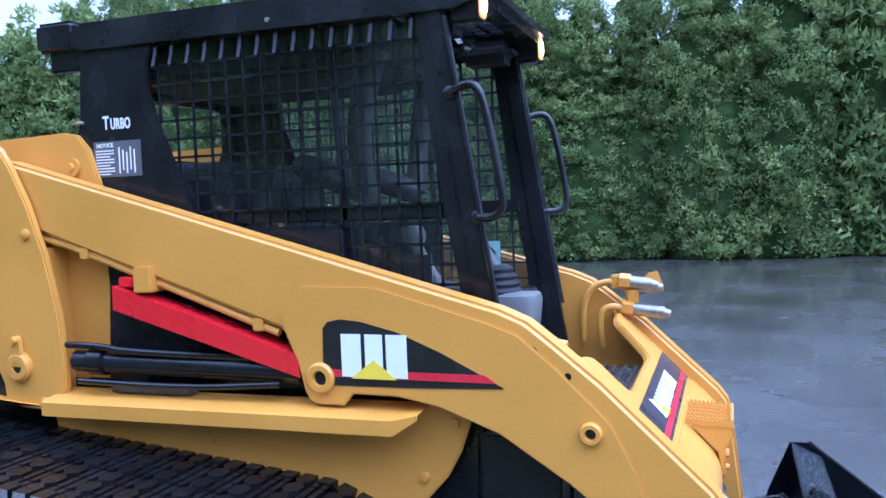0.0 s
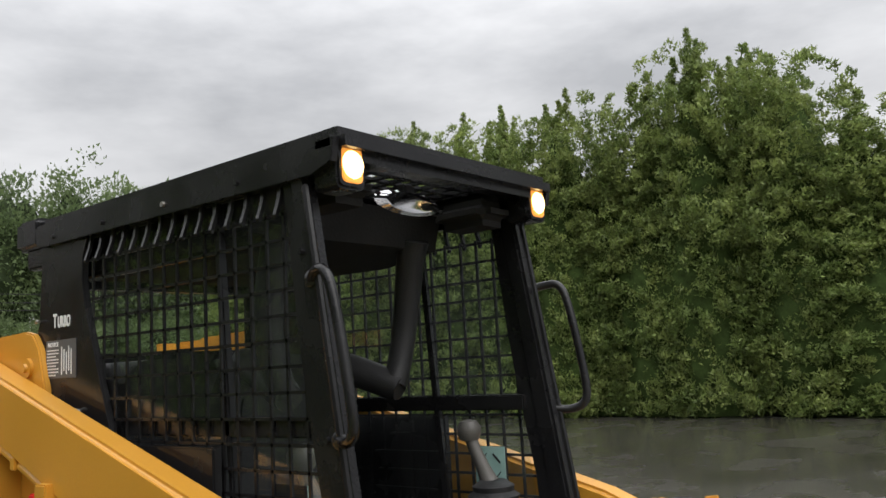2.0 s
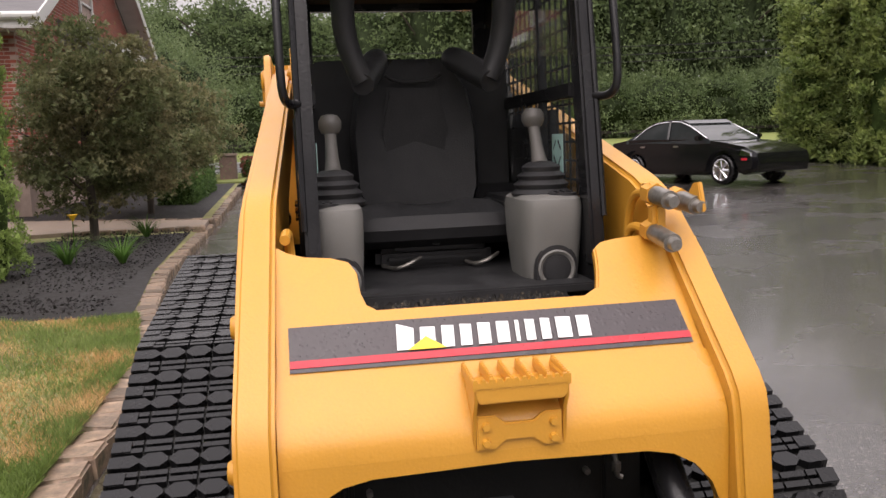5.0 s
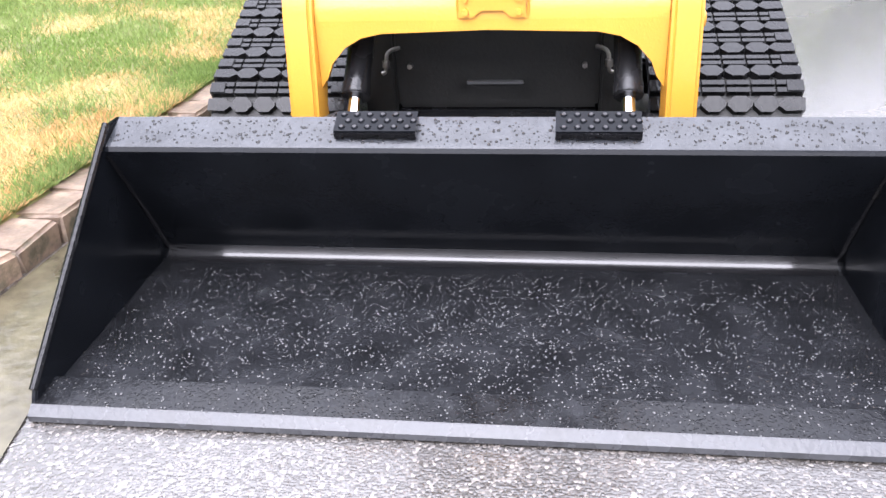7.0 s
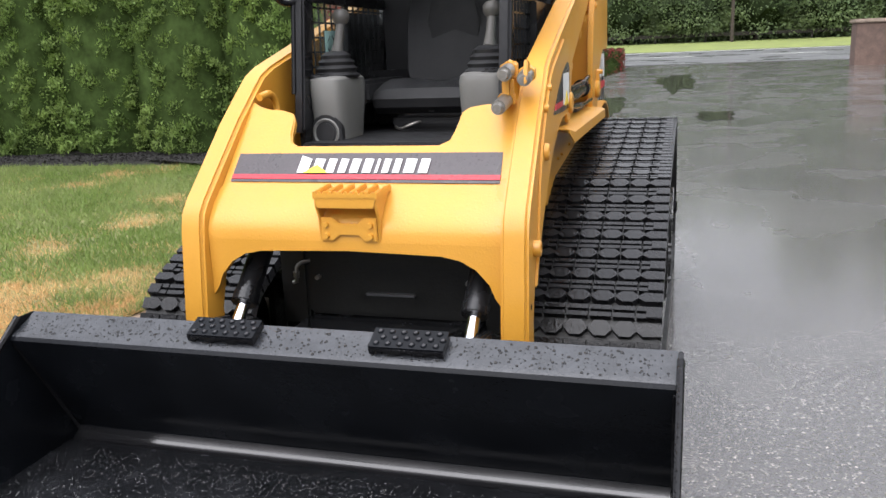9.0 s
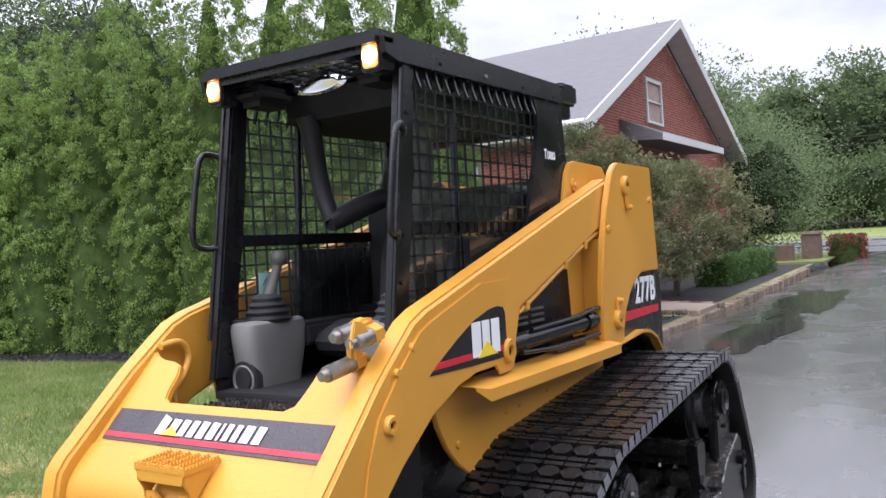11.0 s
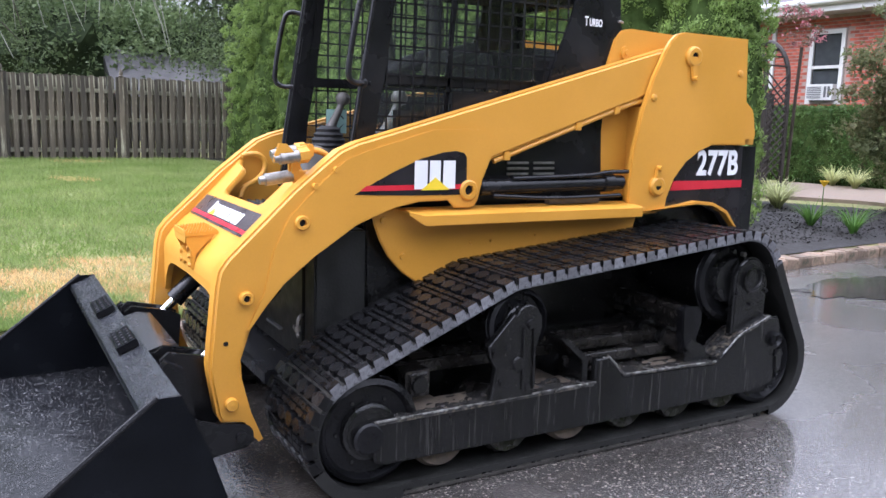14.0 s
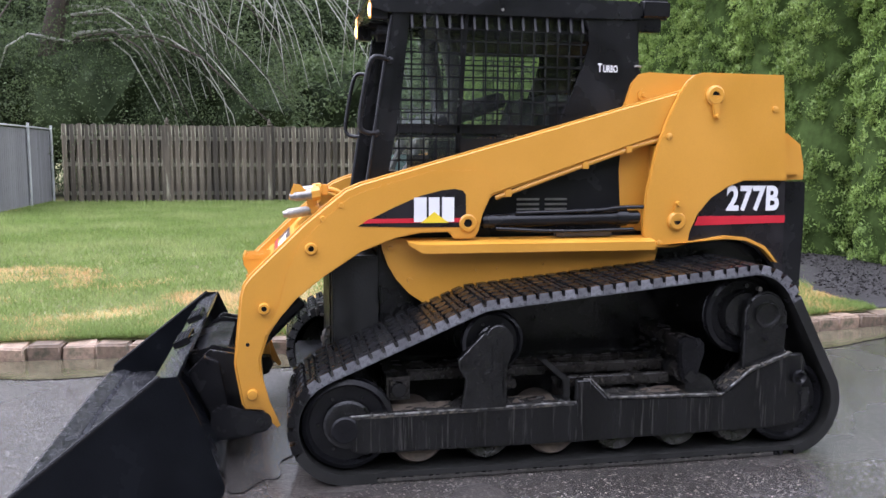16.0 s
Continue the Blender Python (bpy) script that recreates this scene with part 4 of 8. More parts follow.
def arm(side):
    """A lift arm: boom, bent nose, doubler plate with its decal, pins and a hydraulic line."""
    yo, yi = side * 0.552, side * 0.468
    y0, y1 = sorted((yo, yi))
    top = [(-0.66, 1.695), (0.93, 1.245), (1.00, 1.215), (1.06, 1.168), (1.18, 1.07), (1.425, 0.835), (1.455, 0.795), (1.468, 0.74), (1.498, 0.45), (1.492, 0.40), (1.468, 0.26), (1.452, 0.235)]
    low = [(1.36, 0.222), (1.375, 0.38), (1.38, 0.46), (1.345, 0.565), (1.29, 0.655), (1.22, 0.735), (1.10, 0.83), (0.93, 0.94), (0.77, 1.0), (0.66, 1.022), (0.535, 1.022),
           (0.31, 1.185), (-0.54, 1.470), (-0.66, 1.51)]
    a = part("lift_arm", prism(top + low, y0, y1, 0.012, segments=3), YELLOW, loader, "yellow painted steel lift arm")
    pin_end = [(1.452, 0.24), (1.37, 0.225), (1.36, 0.19), (1.315, 0.14), (1.30, 0.15), (1.345, 0.26), (1.38, 0.40), (1.44, 0.40)]
    part("arm_toe", prism(pin_end, yo - side * 0.002, yo - side * 0.022, 0.003), YELLOW, a)
    dbl = [(0.60, 1.302), (0.39, 1.305), (0.35, 1.292), (0.322, 1.262), (0.315, 1.225), (0.325, 1.19), (0.365, 1.10), (0.385, 1.02), (0.40, 0.995), (0.42, 0.985), (0.50, 0.985), (0.53, 1.018),
           (0.66, 1.016), (0.77, 0.995), (0.93, 0.935), (1.10, 0.825), (1.22, 0.73), (1.29, 0.65), (1.35, 0.57), (1.365, 0.57), (1.30, 0.70), (1.26, 0.86), (1.20, 0.98), (1.08, 1.10), (0.98, 1.185), (0.90, 1.215)]
    part("doubler_plate", prism(dbl, yo - side * 0.002, yo + side * 0.008, 0.004), YELLOW, a)
    # black decal with red stripe and a white and yellow emblem
    yd = side * 0.5605
    m = frame_of((0, yd, 0), (-side, 0, 0), (0, 0, 1))
    fx = lambda x: -side * x  # noqa: E731
    dec = [(0.445, 1.055), (0.448, 1.19), (0.462, 1.208), (0.50, 1.216), (0.56, 1.21), (0.66, 1.185), (0.78, 1.135), (0.90, 1.075), (0.945, 1.050), (0.70, 1.042), (0.47, 1.04)]
    part("decal", slab([(fx(x), z) for x, z in dec], m), DECAL_BLACK, a, "black curved decal with red stripe and white emblem")
    m2 = frame_of((0, yd + side * 0.0022, 0), (-side, 0, 0), (0, 0, 1))
    part("decal_stripe", slab([(fx(x), z) for x, z in ((0.452, 1.063), (0.925, 1.063), (0.895, 1.083), (0.452, 1.083))], m2), DECAL_RED, a, "red decal stripe")
    m3 = frame_of((0, yd + side * 0.0044, 0), (-side, 0, 0), (0, 0, 1))
    for x0, x1, lean in ((0.69, 0.632, 0.0), (0.622, 0.572, 0.0), (0.560, 0.503, 0.0)):
        part("emblem_block", slab([(fx(x0), 1.066), (fx(x1), 1.066), (fx(x1), 1.178), (fx(x0), 1.178)], m3), DECAL_WHITE, a, "white emblem shape")
    m4 = frame_of((0, yd + side * 0.0066, 0), (-side, 0, 0), (0, 0, 1))
    part("emblem_triangle", slab([(fx(0.66), 1.062), (fx(0.53), 1.062), (fx(0.597), 1.112)], m4), DECAL_YELLOW, a, "yellow emblem triangle")
    # pins, bosses and bolts
    def boss(x, z, r, hole=True, y=0.56, name="pin_boss"):
        prof = [(r * 0.45, y - 0.01), (r, y - 0.01), (r, y + 0.008), (r * 0.85, y + 0.014), (r * 0.5, y + 0.014)] + ([(r * 0.42, y - 0.004)] if hole else [(r * 0.2, y + 0.016)])
        b = part(name, lathe([(q, side * h) for q, h in prof], (x, 0, z), 20, "y"), YELLOW, a)
        if hole:
            part("pin_bore", lathe([(r * 0.47, side * (y + 0.002)), (r * 0.1, side * (y + 0.003))], (x, 0, z), 14, "y"), BLACK, a)
    boss(0.437, 1.058, 0.042)
    boss(1.153, 0.953, 0.028)
    boss(1.362, 0.690, 0.026)
    boss(1.42, 0.305, 0.024, False)
    for x, z in ((1.018, 1.145), (1.10, 1.085)):
        if side > 0:
            part("bolt", rod((x, side * 0.55, z), (x, side * 0.566, z), 0.013, 0.011, 10), YELLOW, a)
        else:
            part("bolt_hole", rod((x, side * 0.552, z), (x, side * 0.5535, z), 0.009, 0.009, 10), BLACK, a)
    part("bolt_hole", rod((1.436, side * 0.552, 0.53), (1.436, side * 0.5535, 0.53), 0.009, 0.009, 10), BLACK, a)
    # hydraulic line along the boom's lower edge
    pts = [(-0.62, side * 0.535, 1.455), (-0.50, side * 0.535, 1.448), (-0.2, side * 0.535, 1.346), (0.30, side * 0.535, 1.172)]
    hl = part("hydraulic_line", tube(pts, 0.011, 10, 1), YELLOW, a)
    for x, z in ((0.24, 1.195), (-0.14, 1.325), (-0.36, 1.40)):
        part("line_clamp", block(x - 0.016, x + 0.016, min(side * 0.515, side * 0.552), max(side * 0.515, side * 0.552), z - 0.018, z + 0.018, 0.003), YELLOW, a)
    return a


def spread(ob, side, shift):
    """Moves a part and its pieces sideways by shift(x)."""
    for o in (ob, *ob.children_recursive):
        for v in o.data.vertices:
            v.co.y += side * shift(v.co.x)


def flare(x):
    return -0.026 + 0.033 * x


arm_left, arm_right = arm(1), arm(-1)
spread(arm_left, 1, flare)
spread(arm_right, -1, flare)


def tower(side):
    """The upright that carries the arm's rear pivot: outer plate, inner plate, black lower panel with red band, pins."""
    outer = [(-0.53, 0.925), (-0.49, 0.925), (-0.45, 0.95), (-0.432, 1.0), (-0.432, 1.08), (-0.447, 1.22), (-0.487, 1.40), (-0.545, 1.56), (-0.60, 1.67), (-0.635, 1.725), (-0.675, 1.757), (-0.72, 1.768),
             (-1.142, 1.765), (-1.185, 1.252), (-0.95, 1.25), (-0.87, 1.222), (-0.78, 1.165), (-0.715, 1.09), (-0.675, 1.0), (-0.668, 0.945), (-0.60, 0.928)]
    t = part("tower", prism(outer, min(side * 0.538, side * 0.566), max(side * 0.538, side * 0.566), 0.005), YELLOW, loader, "tall yellow rear tower plate")
    inner = [(-0.36, 1.0), (-0.34, 1.30), (-0.36, 1.60), (-0.40, 1.72), (-0.44, 1.765), (-0.49, 1.775), (-0.80, 1.765), (-0.86, 1.70), (-0.86, 1.0)]
    part("inner_plate", prism(inner, min(side * 0.43, side * 0.452), max(side * 0.43, side * 0.452), 0.005), YELLOW, t)
    part("tower_web", prism([(-0.50, 0.95), (-0.50, 1.42), (-0.62, 1.42), (-0.62, 0.95)], min(side * 0.45, side * 0.54), max(side * 0.45, side * 0.54), 0.003), YELLOW, t)
    part("rear_web", block(-1.14, -1.11, min(side * 0.44, side * 0.54), max(side * 0.44, side * 0.54), 1.25, 1.76, 0.003), YELLOW, t)
    low = [(-0.668, 0.95), (-0.675, 1.0), (-0.715, 1.09), (-0.78, 1.165), (-0.87, 1.222), (-0.95, 1.25), (-1.19, 1.25), (-1.2, 0.74), (-1.13, 0.84), (-1.06, 0.91), (-0.97, 0.95), (-0.86, 0.962)]
    p = part("side_panel", prism(low, min(side * 0.51, side * 0.556), max(side * 0.51, side * 0.556), 0.004), DECAL_BLACK, loader, "black lower side panel with red band and white model number")
    m = frame_of((0, side * 0.5585, 0), (-side, 0, 0), (0, 0, 1))
    fx = lambda x: -side * x  # noqa: E731
    part("red_band", slab([(fx(x), z) for x, z in ((-0.705, 1.032), (-1.192, 1.042), (-1.194, 1.078), (-0.722, 1.078))], m), DECAL_RED, p, "red decal stripe")
    lettering("277B", 0.165, 0.80, 0.0055, DECAL_WHITE, p, frame_of((-1.012, side * 0.5605, 1.158), (-side, 0, 0), (0, 0, 1)) @ Matrix.Shear("XY", 4, (0.06, 0)) , "numeral")
    edge = [(-0.43, 0.925), (-0.86, 0.966), (-0.97, 0.955), (-1.06, 0.915), (-1.13, 0.846), (-1.145, 0.846), (-1.07, 0.93), (-0.97, 0.972), (-0.86, 0.982), (-0.6, 0.945), (-0.43, 0.94)]
    part("fender_edge", prism(edge, min(side * 0.50, side * 0.585), max(side * 0.50, side * 0.585), 0.003), YELLOW, t)
    for x, z, r, bolt in ((-0.60, 1.058, 0.046, (-0.60, 1.142)), (-0.775, 1.66, 0.048, (-0.785, 1.56))):
        part("pin_boss", lathe([(q, side * h) for q, h in ((r * 0.4, 0.56), (r, 0.56), (r, 0.578), (r * 0.8, 0.586), (r * 0.42, 0.586), (r * 0.4, 0.572))], (x, 0, z), 22, "y"), YELLOW, t)
        part("pin_bore", lathe([(r * 0.46, side * 0.579), (r * 0.1, side * 0.580)], (x, 0, z), 14, "y"), BLACK, t)
        part("pin_keeper", prism([(x - 0.022, z), (x + 0.022, z), (bolt[0] + 0.016, bolt[1]), (bolt[0] - 0.016, bolt[1])], min(side * 0.568, side * 0.584), max(side * 0.568, side * 0.584), 0.003), YELLOW, t)
        part("bolt", rod((*bolt[:1], side * 0.57, bolt[1]), (*bolt[:1], side * 0.60, bolt[1]), 0.013, 0.011, 10), YELLOW, t)
    for x, z in ((-0.548, 1.464), (-0.515, 0.95), (-1.10, 1.60)):  # lower rows of bolts
        part("bolt", lathe([(0.016, side * 0.564), (0.016, side * 0.574), (0.006, side * 0.578)], (x, 0, z), 12, "y"), YELLOW, t)
    part("inner_bolt", lathe([(0.03, side * 0.45), (0.03, side * 0.462), (0.014, side * 0.462), (0.012, side * 0.47)], (-0.46, 0, 1.665), 14, "y"), YELLOW, t)
    spread(t, side, lambda x: -0.026)
    spread(p, side, lambda x: -0.034)


tower(1)
tower(-1)
part("engine_hood", prism([(-0.86, 1.0), (-0.86, 1.50), (-1.1, 1.50), (-1.22, 1.485), (-1.295, 1.43), (-1.32, 1.32), (-1.32, 1.255), (-1.2, 1.25), (-1.2, 1.0)], -0.50, 0.50, 0.03, segments=4), YELLOW, loader, "rounded yellow rear engine hood")
part("rear_bumper", prism([(-1.19, 0.50), (-1.19, 1.245), (-1.32, 1.245), (-1.325, 1.1), (-1.315, 0.55), (-1.25, 0.48)], -0.50, 0.50, 0.012), BLACK, loader)
part("engine_bay", block(-0.86, 0.10, -0.41, 0.41, 0.93, 1.20, 0.01), BLACK, loader)


def fender(side):
    """Yellow skirt over the track with its outward ledge."""
    skirt = [(0.835, 0.985), (0.825, 0.93), (0.80, 0.86), (0.76, 0.79), (0.70, 0.725), (0.63, 0.675), (0.45, 0.72), (0.30, 0.77), (-0.52, 0.855), (-0.54, 0.93), (-0.54, 0.985)]
    f = part("fender", prism(skirt, min(side * 0.47, side * 0.49), max(side * 0.47, side * 0.49), 0.004), YELLOW, loader, "yellow fender skirt with a wide ledge above the track")
    led = [(side * 0.47, 0.985), (side * 0.585, 0.972), (side * 0.60, 0.965), (side * 0.60, 0.925), (side * 0.594, 0.925), (side * 0.592, 0.96), (side * 0.47, 0.972)]
    secs = []
    for x, k in ((0.72, 0.0), (0.655, 1.0), (0.1, 1.0), (-0.47, 1.0)):
        secs.append([(x, side * 0.47 + (y - side * 0.47) * (1.0 if k else 0.92), z if k else 0.985 + (z - 0.985) * 0.3) for y, z in led])
    part("ledge", loft(secs), YELLOW, f)
    for x, z in ((0.79, 0.94), (0.70, 0.79), (0.38, 0.83), (0.28, 0.835), (0.05, 0.85)):
        r = 0.014 if x > 0.5 else 0.007
        part("bolt", rod((x, side * 0.485, z), (x, side * 0.50, z), r, r * 0.8, 10), YELLOW, f)
    # lift cylinder over the ledge
    c = part("lift_cylinder", rod((0.36, side * 0.50, 1.062), (-0.42, side * 0.50, 1.075), 0.034, bevel=0.005), BLACK, loader, "black hydraulic lift cylinder")
    part("cylinder_gland", rod((-0.30, side * 0.50, 1.074), (-0.36, side * 0.50, 1.075), 0.042, bevel=0.004), BLACK, c)
    part("cylinder_hose", tube([(0.2, side * 0.52, 1.10), (-0.22, side * 0.53, 1.11), (-0.30, side * 0.53, 1.125), (-0.45, side * 0.52, 1.125)], 0.010), BLACK, c)
    part("cylinder_line", tube([(0.3, side * 0.53, 1.03), (0.0, side * 0.54, 1.012), (-0.38, side * 0.54, 1.02)], 0.009), BLACK, c)
    part("bracket", block(-0.28, 0.0, min(side * 0.48, side * 0.52), max(side * 0.48, side * 0.52), 0.985, 1.012, 0.003), MUD, c, "rusty brown bracket")
    # louvred black body side under the boom
    g = part("body_side", block(-0.45, 0.45, min(side * 0.40, side * 0.425), max(side * 0.40, side * 0.425), 0.95, 1.45, 0.004), BLACK, loader)
    for x0 in (0.17, 0.03):
        for k in range(3):
            z = 1.155 - k * 0.024
            part("louvre", prism([(x0, z), (x0 - 0.11, z), (x0 - 0.11, z + 0.010), (x0, z + 0.010)], min(side * 0.425, side * 0.437), max(side * 0.425, side * 0.437), 0.002), STEEL if side > 0 else BLACK, g)


fender(1)
fender(-1)
brace = part("arm_brace", loft([[(-0.235, y, z) for y, z in ((-0.545, 1.305), (-0.465, 1.305), (-0.465, 1.235), (-0.545, 1.235))],
                                [(0.37, y, z) for y, z in ((-0.545, 1.115), (-0.465, 1.115), (-0.465, 1.055), (-0.545, 1.055))]]), RED, loader, "red steel lift-arm safety brace")
part("brace_tab", block(-0.225, -0.17, -0.53, -0.48, 1.30, 1.33, 0.004), RED, brace)
part("brace_strap", block(-0.16, -0.10, -0.545, -0.47, 1.285, 1.36, 0.004), YELLOW, brace)


# ---- cab ----
def span(a, b):
    return (min(a, b), max(a, b))


# roof shell: rim, top with a grated opening, side skirts
roof = part("roof", block(-0.453, 0.53, -0.24, 0.24, 2.046, 2.1115, 0.022, 3), BLACK, loader, "black steel cab roof beaded with rain")
part("roof_front", block(0.795, 0.885, -0.4178, 0.4178, 2.045, 2.1124, 0.022, 4), BLACK, roof)
part("roof_side", block(-0.455, 0.88, 0.232, 0.4175, 2.0455, 2.112, 0.022, 4), BLACK, roof)
part("roof_side", block(-0.455, 0.88, -0.4175, -0.232, 2.0455, 2.112, 0.022, 4), BLACK, roof)
grate = part("roof_grate", block(0.525, 0.535, -0.235, 0.235, 2.068, 2.08, 0), BLACK, roof, "square steel grating in the roof")
for k in range(8):
    y = -0.22 + k * 0.062
    part("grate_bar", block(0.53, 0.80, y - 0.009, y + 0.009, 2.070, 2.078, 0), BLACK, roof)
for k in range(5):
    x = 0.56 + k * 0.055
    part("grate_bar", block(x - 0.008, x + 0.008, -0.235, 0.235, 2.0705, 2.0785, 0), BLACK, roof)
for s in (1, -1):
    part("roof_skirt", prism([(0.872, 2.085), (0.862, 2.035), (0.80, 2.016), (-0.40, 2.022), (-0.44, 2.03), (-0.448, 2.085)], *span(s * 0.398, s * 0.4178), 0.0015), BLACK, roof)
    for x in (0.55, 0.25, -0.05, -0.33):
        part("bolt", rod((x, s * 0.414, 2.045), (x, s * 0.424, 2.045), 0.008, 0.007, 8), STEEL if x in (0.25,) else BLACK, roof)
    for x in (0.60, 0.655):
        part("rivet_hole", rod((x, s * 0.4165, 2.062), (x, s * 0.4185, 2.062), 0.008, 0.008, 10), DECAL_BLACK, roof)
part("headliner", prism([(0.53, 2.05), (0.50, 1.945), (0.30, 1.915), (-0.38, 1.925), (-0.38, 2.05)], -0.35, 0.35, 0.01), HEADLINER, roof)
part("rear_header", block(-0.44, -0.39, -0.40, 0.40, 1.90, 2.05, 0.006), BLACK, roof)
for s in (1, -1):
    b = part("rear_lamp", block(-0.60, -0.45, s * 0.37 - 0.04, s * 0.37 + 0.04, 2.03, 2.125, 0.014, 3), BLACK, loader, "black rear work lamp housing")
    part("lamp_bracket", block(-0.56, -0.43, s * 0.37 - 0.02, s * 0.37 + 0.02, 1.97, 2.04, 0.006), BLACK, b)
    part("header_box", block(0.60, 0.795, *span(s * 0.20, s * 0.345), 1.975, 2.05, 0.03, 3), HEADLINER, roof, "dark moulded box under the roof corner")
    # front posts, leaning back towards the roof
    post = part("cab_post", prism([(0.860, 1.0), (0.925, 1.0), (0.908, 1.10), (0.766, 2.03), (0.715, 2.03)], *span(s * 0.368, s * 0.408), 0.008), BLACK, loader, "black steel cab post")
    for z in (1.32, 1.47, 1.86):
        x = 0.872 - (z - 1.10) * 0.155
        part("bolt", rod((x, s * 0.406, z), (x, s * 0.416, z), 0.008, 0.007, 8), BLACK, post)
    h = part("grab_handle", tube([(0.780, s * 0.405, 1.80), (0.815, s * 0.43, 1.812), (0.86, s * 0.445, 1.815), (0.885, s * 0.445, 1.76), (0.925, s * 0.445, 1.53), (0.92, s * 0.44, 1.48), (0.88, s * 0.425, 1.465), (0.845, s * 0.405, 1.47)], 0.0115, 12, 2), BLACK, loader, "bent black steel grab handle")
    for x, z in ((0.780, 1.80), (0.845, 1.47)):
        part("handle_foot", lathe([(0.018, s * 0.404), (0.018, s * 0.412), (0.012, s * 0.416)], (x, 0, z), 12, "y"), BLACK, h)
    part("edge_strip", tube([(0.902, s * 0.408, 1.14), (0.822, s * 0.408, 1.66), (0.770, s * 0.407, 2.0)], 0.009, 8, 0), BLACK, post)
    # side frame around the screen
    front_bar = [(0.805, 1.0), (0.87, 1.0), (0.86, 1.12), (0.765, 1.70), (0.72, 2.025), (0.682, 2.025), (0.720, 1.68), (0.746, 1.50), (0.782, 1.30)]
    part("side_frame", prism(front_bar, *span(s * 0.374, s * 0.398), 0.004), BLACK, loader)
    quarter = [(-0.15, 2.03), (-0.43, 2.03), (-0.445, 1.80), (-0.50, 1.66), (-0.52, 1.50), (-0.50, 1.20), (0.06, 1.20), (0.01, 1.36), (-0.04, 1.50), (-0.10, 1.65), (-0.165, 1.82), (-0.185, 1.90), (-0.18, 1.97)]
    q = part("quarter_panel", prism(quarter, *span(s * 0.384, s * 0.404), 0.004), BLACK, loader, "solid black rear quarter panel with a white word")
    tz, tx = (1.790, -0.284) if s > 0 else (1.795, -0.30)
    mt = frame_of((tx, s * 0.4055, tz), (-s, 0, 0), (0, 0, 1))
    lettering("T", 0.056, 0.62, 0.0016, DECAL_WHITE, q, mt @ Matrix.Translation((-0.042, 0.0, 0)))
    lettering("URBO", 0.045, 0.60, 0.0014, DECAL_WHITE, q, mt @ Matrix.Translation((0.012, -0.004, 0)))
    part("latch", tube([(-0.45, s * 0.41, 1.80), (-0.43, s * 0.418, 1.803), (-0.415, s * 0.418, 1.80)], 0.005, 8, 0), STEEL, q)
    part("latch", tube([(-0.20, s * 0.404, 1.535), (-0.205, s * 0.42, 1.54), (-0.235, s * 0.42, 1.537), (-0.24, s * 0.42, 1.515)], 0.006, 8, 0), STEEL, q)
    # punched screen
    def edge_x(z):
        return float(np.interp(z, [1.15, 1.36, 1.50, 1.65, 1.82, 1.98], [0.08, 0.01, -0.04, -0.10, -0.165, -0.18]))
    screen = part("side_screen", block(-0.18, 0.70, *span(s * 0.386, s * 0.3935), 2.015, 2.025, 0), BLACK, loader, "black punched steel window screen")
    for k in range(17):
        x = 0.735 - 0.059 * k
        zlow = max(1.12, float(np.interp(-x, [-0.08, -0.01, 0.04, 0.10, 0.165, 0.18], [1.15, 1.36, 1.50, 1.65, 1.82, 1.98])))
        ztop = 1.965 if x < 0.69 else 1.965 - (x - 0.69) / 0.145
        part("screen_wire", block(x - 0.0038, x + 0.0038, *span(s * 0.387, s * 0.3925), zlow, ztop, 0), BLACK, screen)
        if -0.17 < x < 0.69:
            part("screen_rib", loft([[(x - w, s * (y + d), z), (x + w, s * (y + d), z), (x + w, s * (y - 0.006), z), (x - w, s * (y - 0.006), z)] for w, y, d, z in ((0.0055, 0.395, 0.003, 2.03), (0.0055, 0.400, 0.003, 1.99), (0.0055, 0.413, 0.003, 1.952), (0.003, 0.412, 0.001, 1.944))]), BLACK, screen)
    for k in range(15):
        z = 1.955 - 0.0555 * k
        part("screen_wire", block(edge_x(z), min(0.80, 0.695 + (1.97 - z) * 0.14), *span(s * 0.3855, s * 0.3925), z - 0.0036, z + 0.0036, 0), BLACK, screen)
    part("window_rail", block(0.0, 0.77, *span(s * 0.358, s * 0.384), 1.470, 1.512, 0.004), BLACK, loader)
    part("window_upright", prism([(0.463, 1.12), (0.483, 1.12), (0.423, 2.02), (0.403, 2.02)], *span(s * 0.362, s * 0.384), 0.004), BLACK, loader)
    pane = part("side_window", prism([(0.80, 1.12), (0.685, 2.02), (-0.18, 2.02), (-0.16, 1.83), (0.0, 1.40), (0.08, 1.12)], *span(s * 0.366, s * 0.370), 0), GLASS, loader)
    pane.visible_shadow = False
    part("lower_side", prism([(0.90, 0.94), (0.90, 1.13), (-0.50, 1.22), (-0.50, 0.94)], *span(s * 0.376, s * 0.40), 0.004), BLACK, loader)
    # lit work lamp under the roof corner
    lamp = part("work_lamp", prism(rounded(0.084, 0.104, 0.018, 4, s * 0.357, 2.034), 0.785, 0.862, 0.006, axis="x"), BLACK, loader, "square work lamp, switched on, glowing warm")
    part("lens", prism(rounded(0.060, 0.078, 0.014, 4, s * 0.357, 2.034), 0.860, 0.866, 0.002, axis="x"), LAMP_REFLECTOR, lamp, "amber lit lamp lens")
    part("bulb", lathe([(0.031, 0.866), (0.028, 0.870), (0.012, 0.873), (0.004, 0.8735)], (0, s * 0.357, 2.034), 16, "x"), LAMP_GLOW, lamp, "glowing warm white bulb")
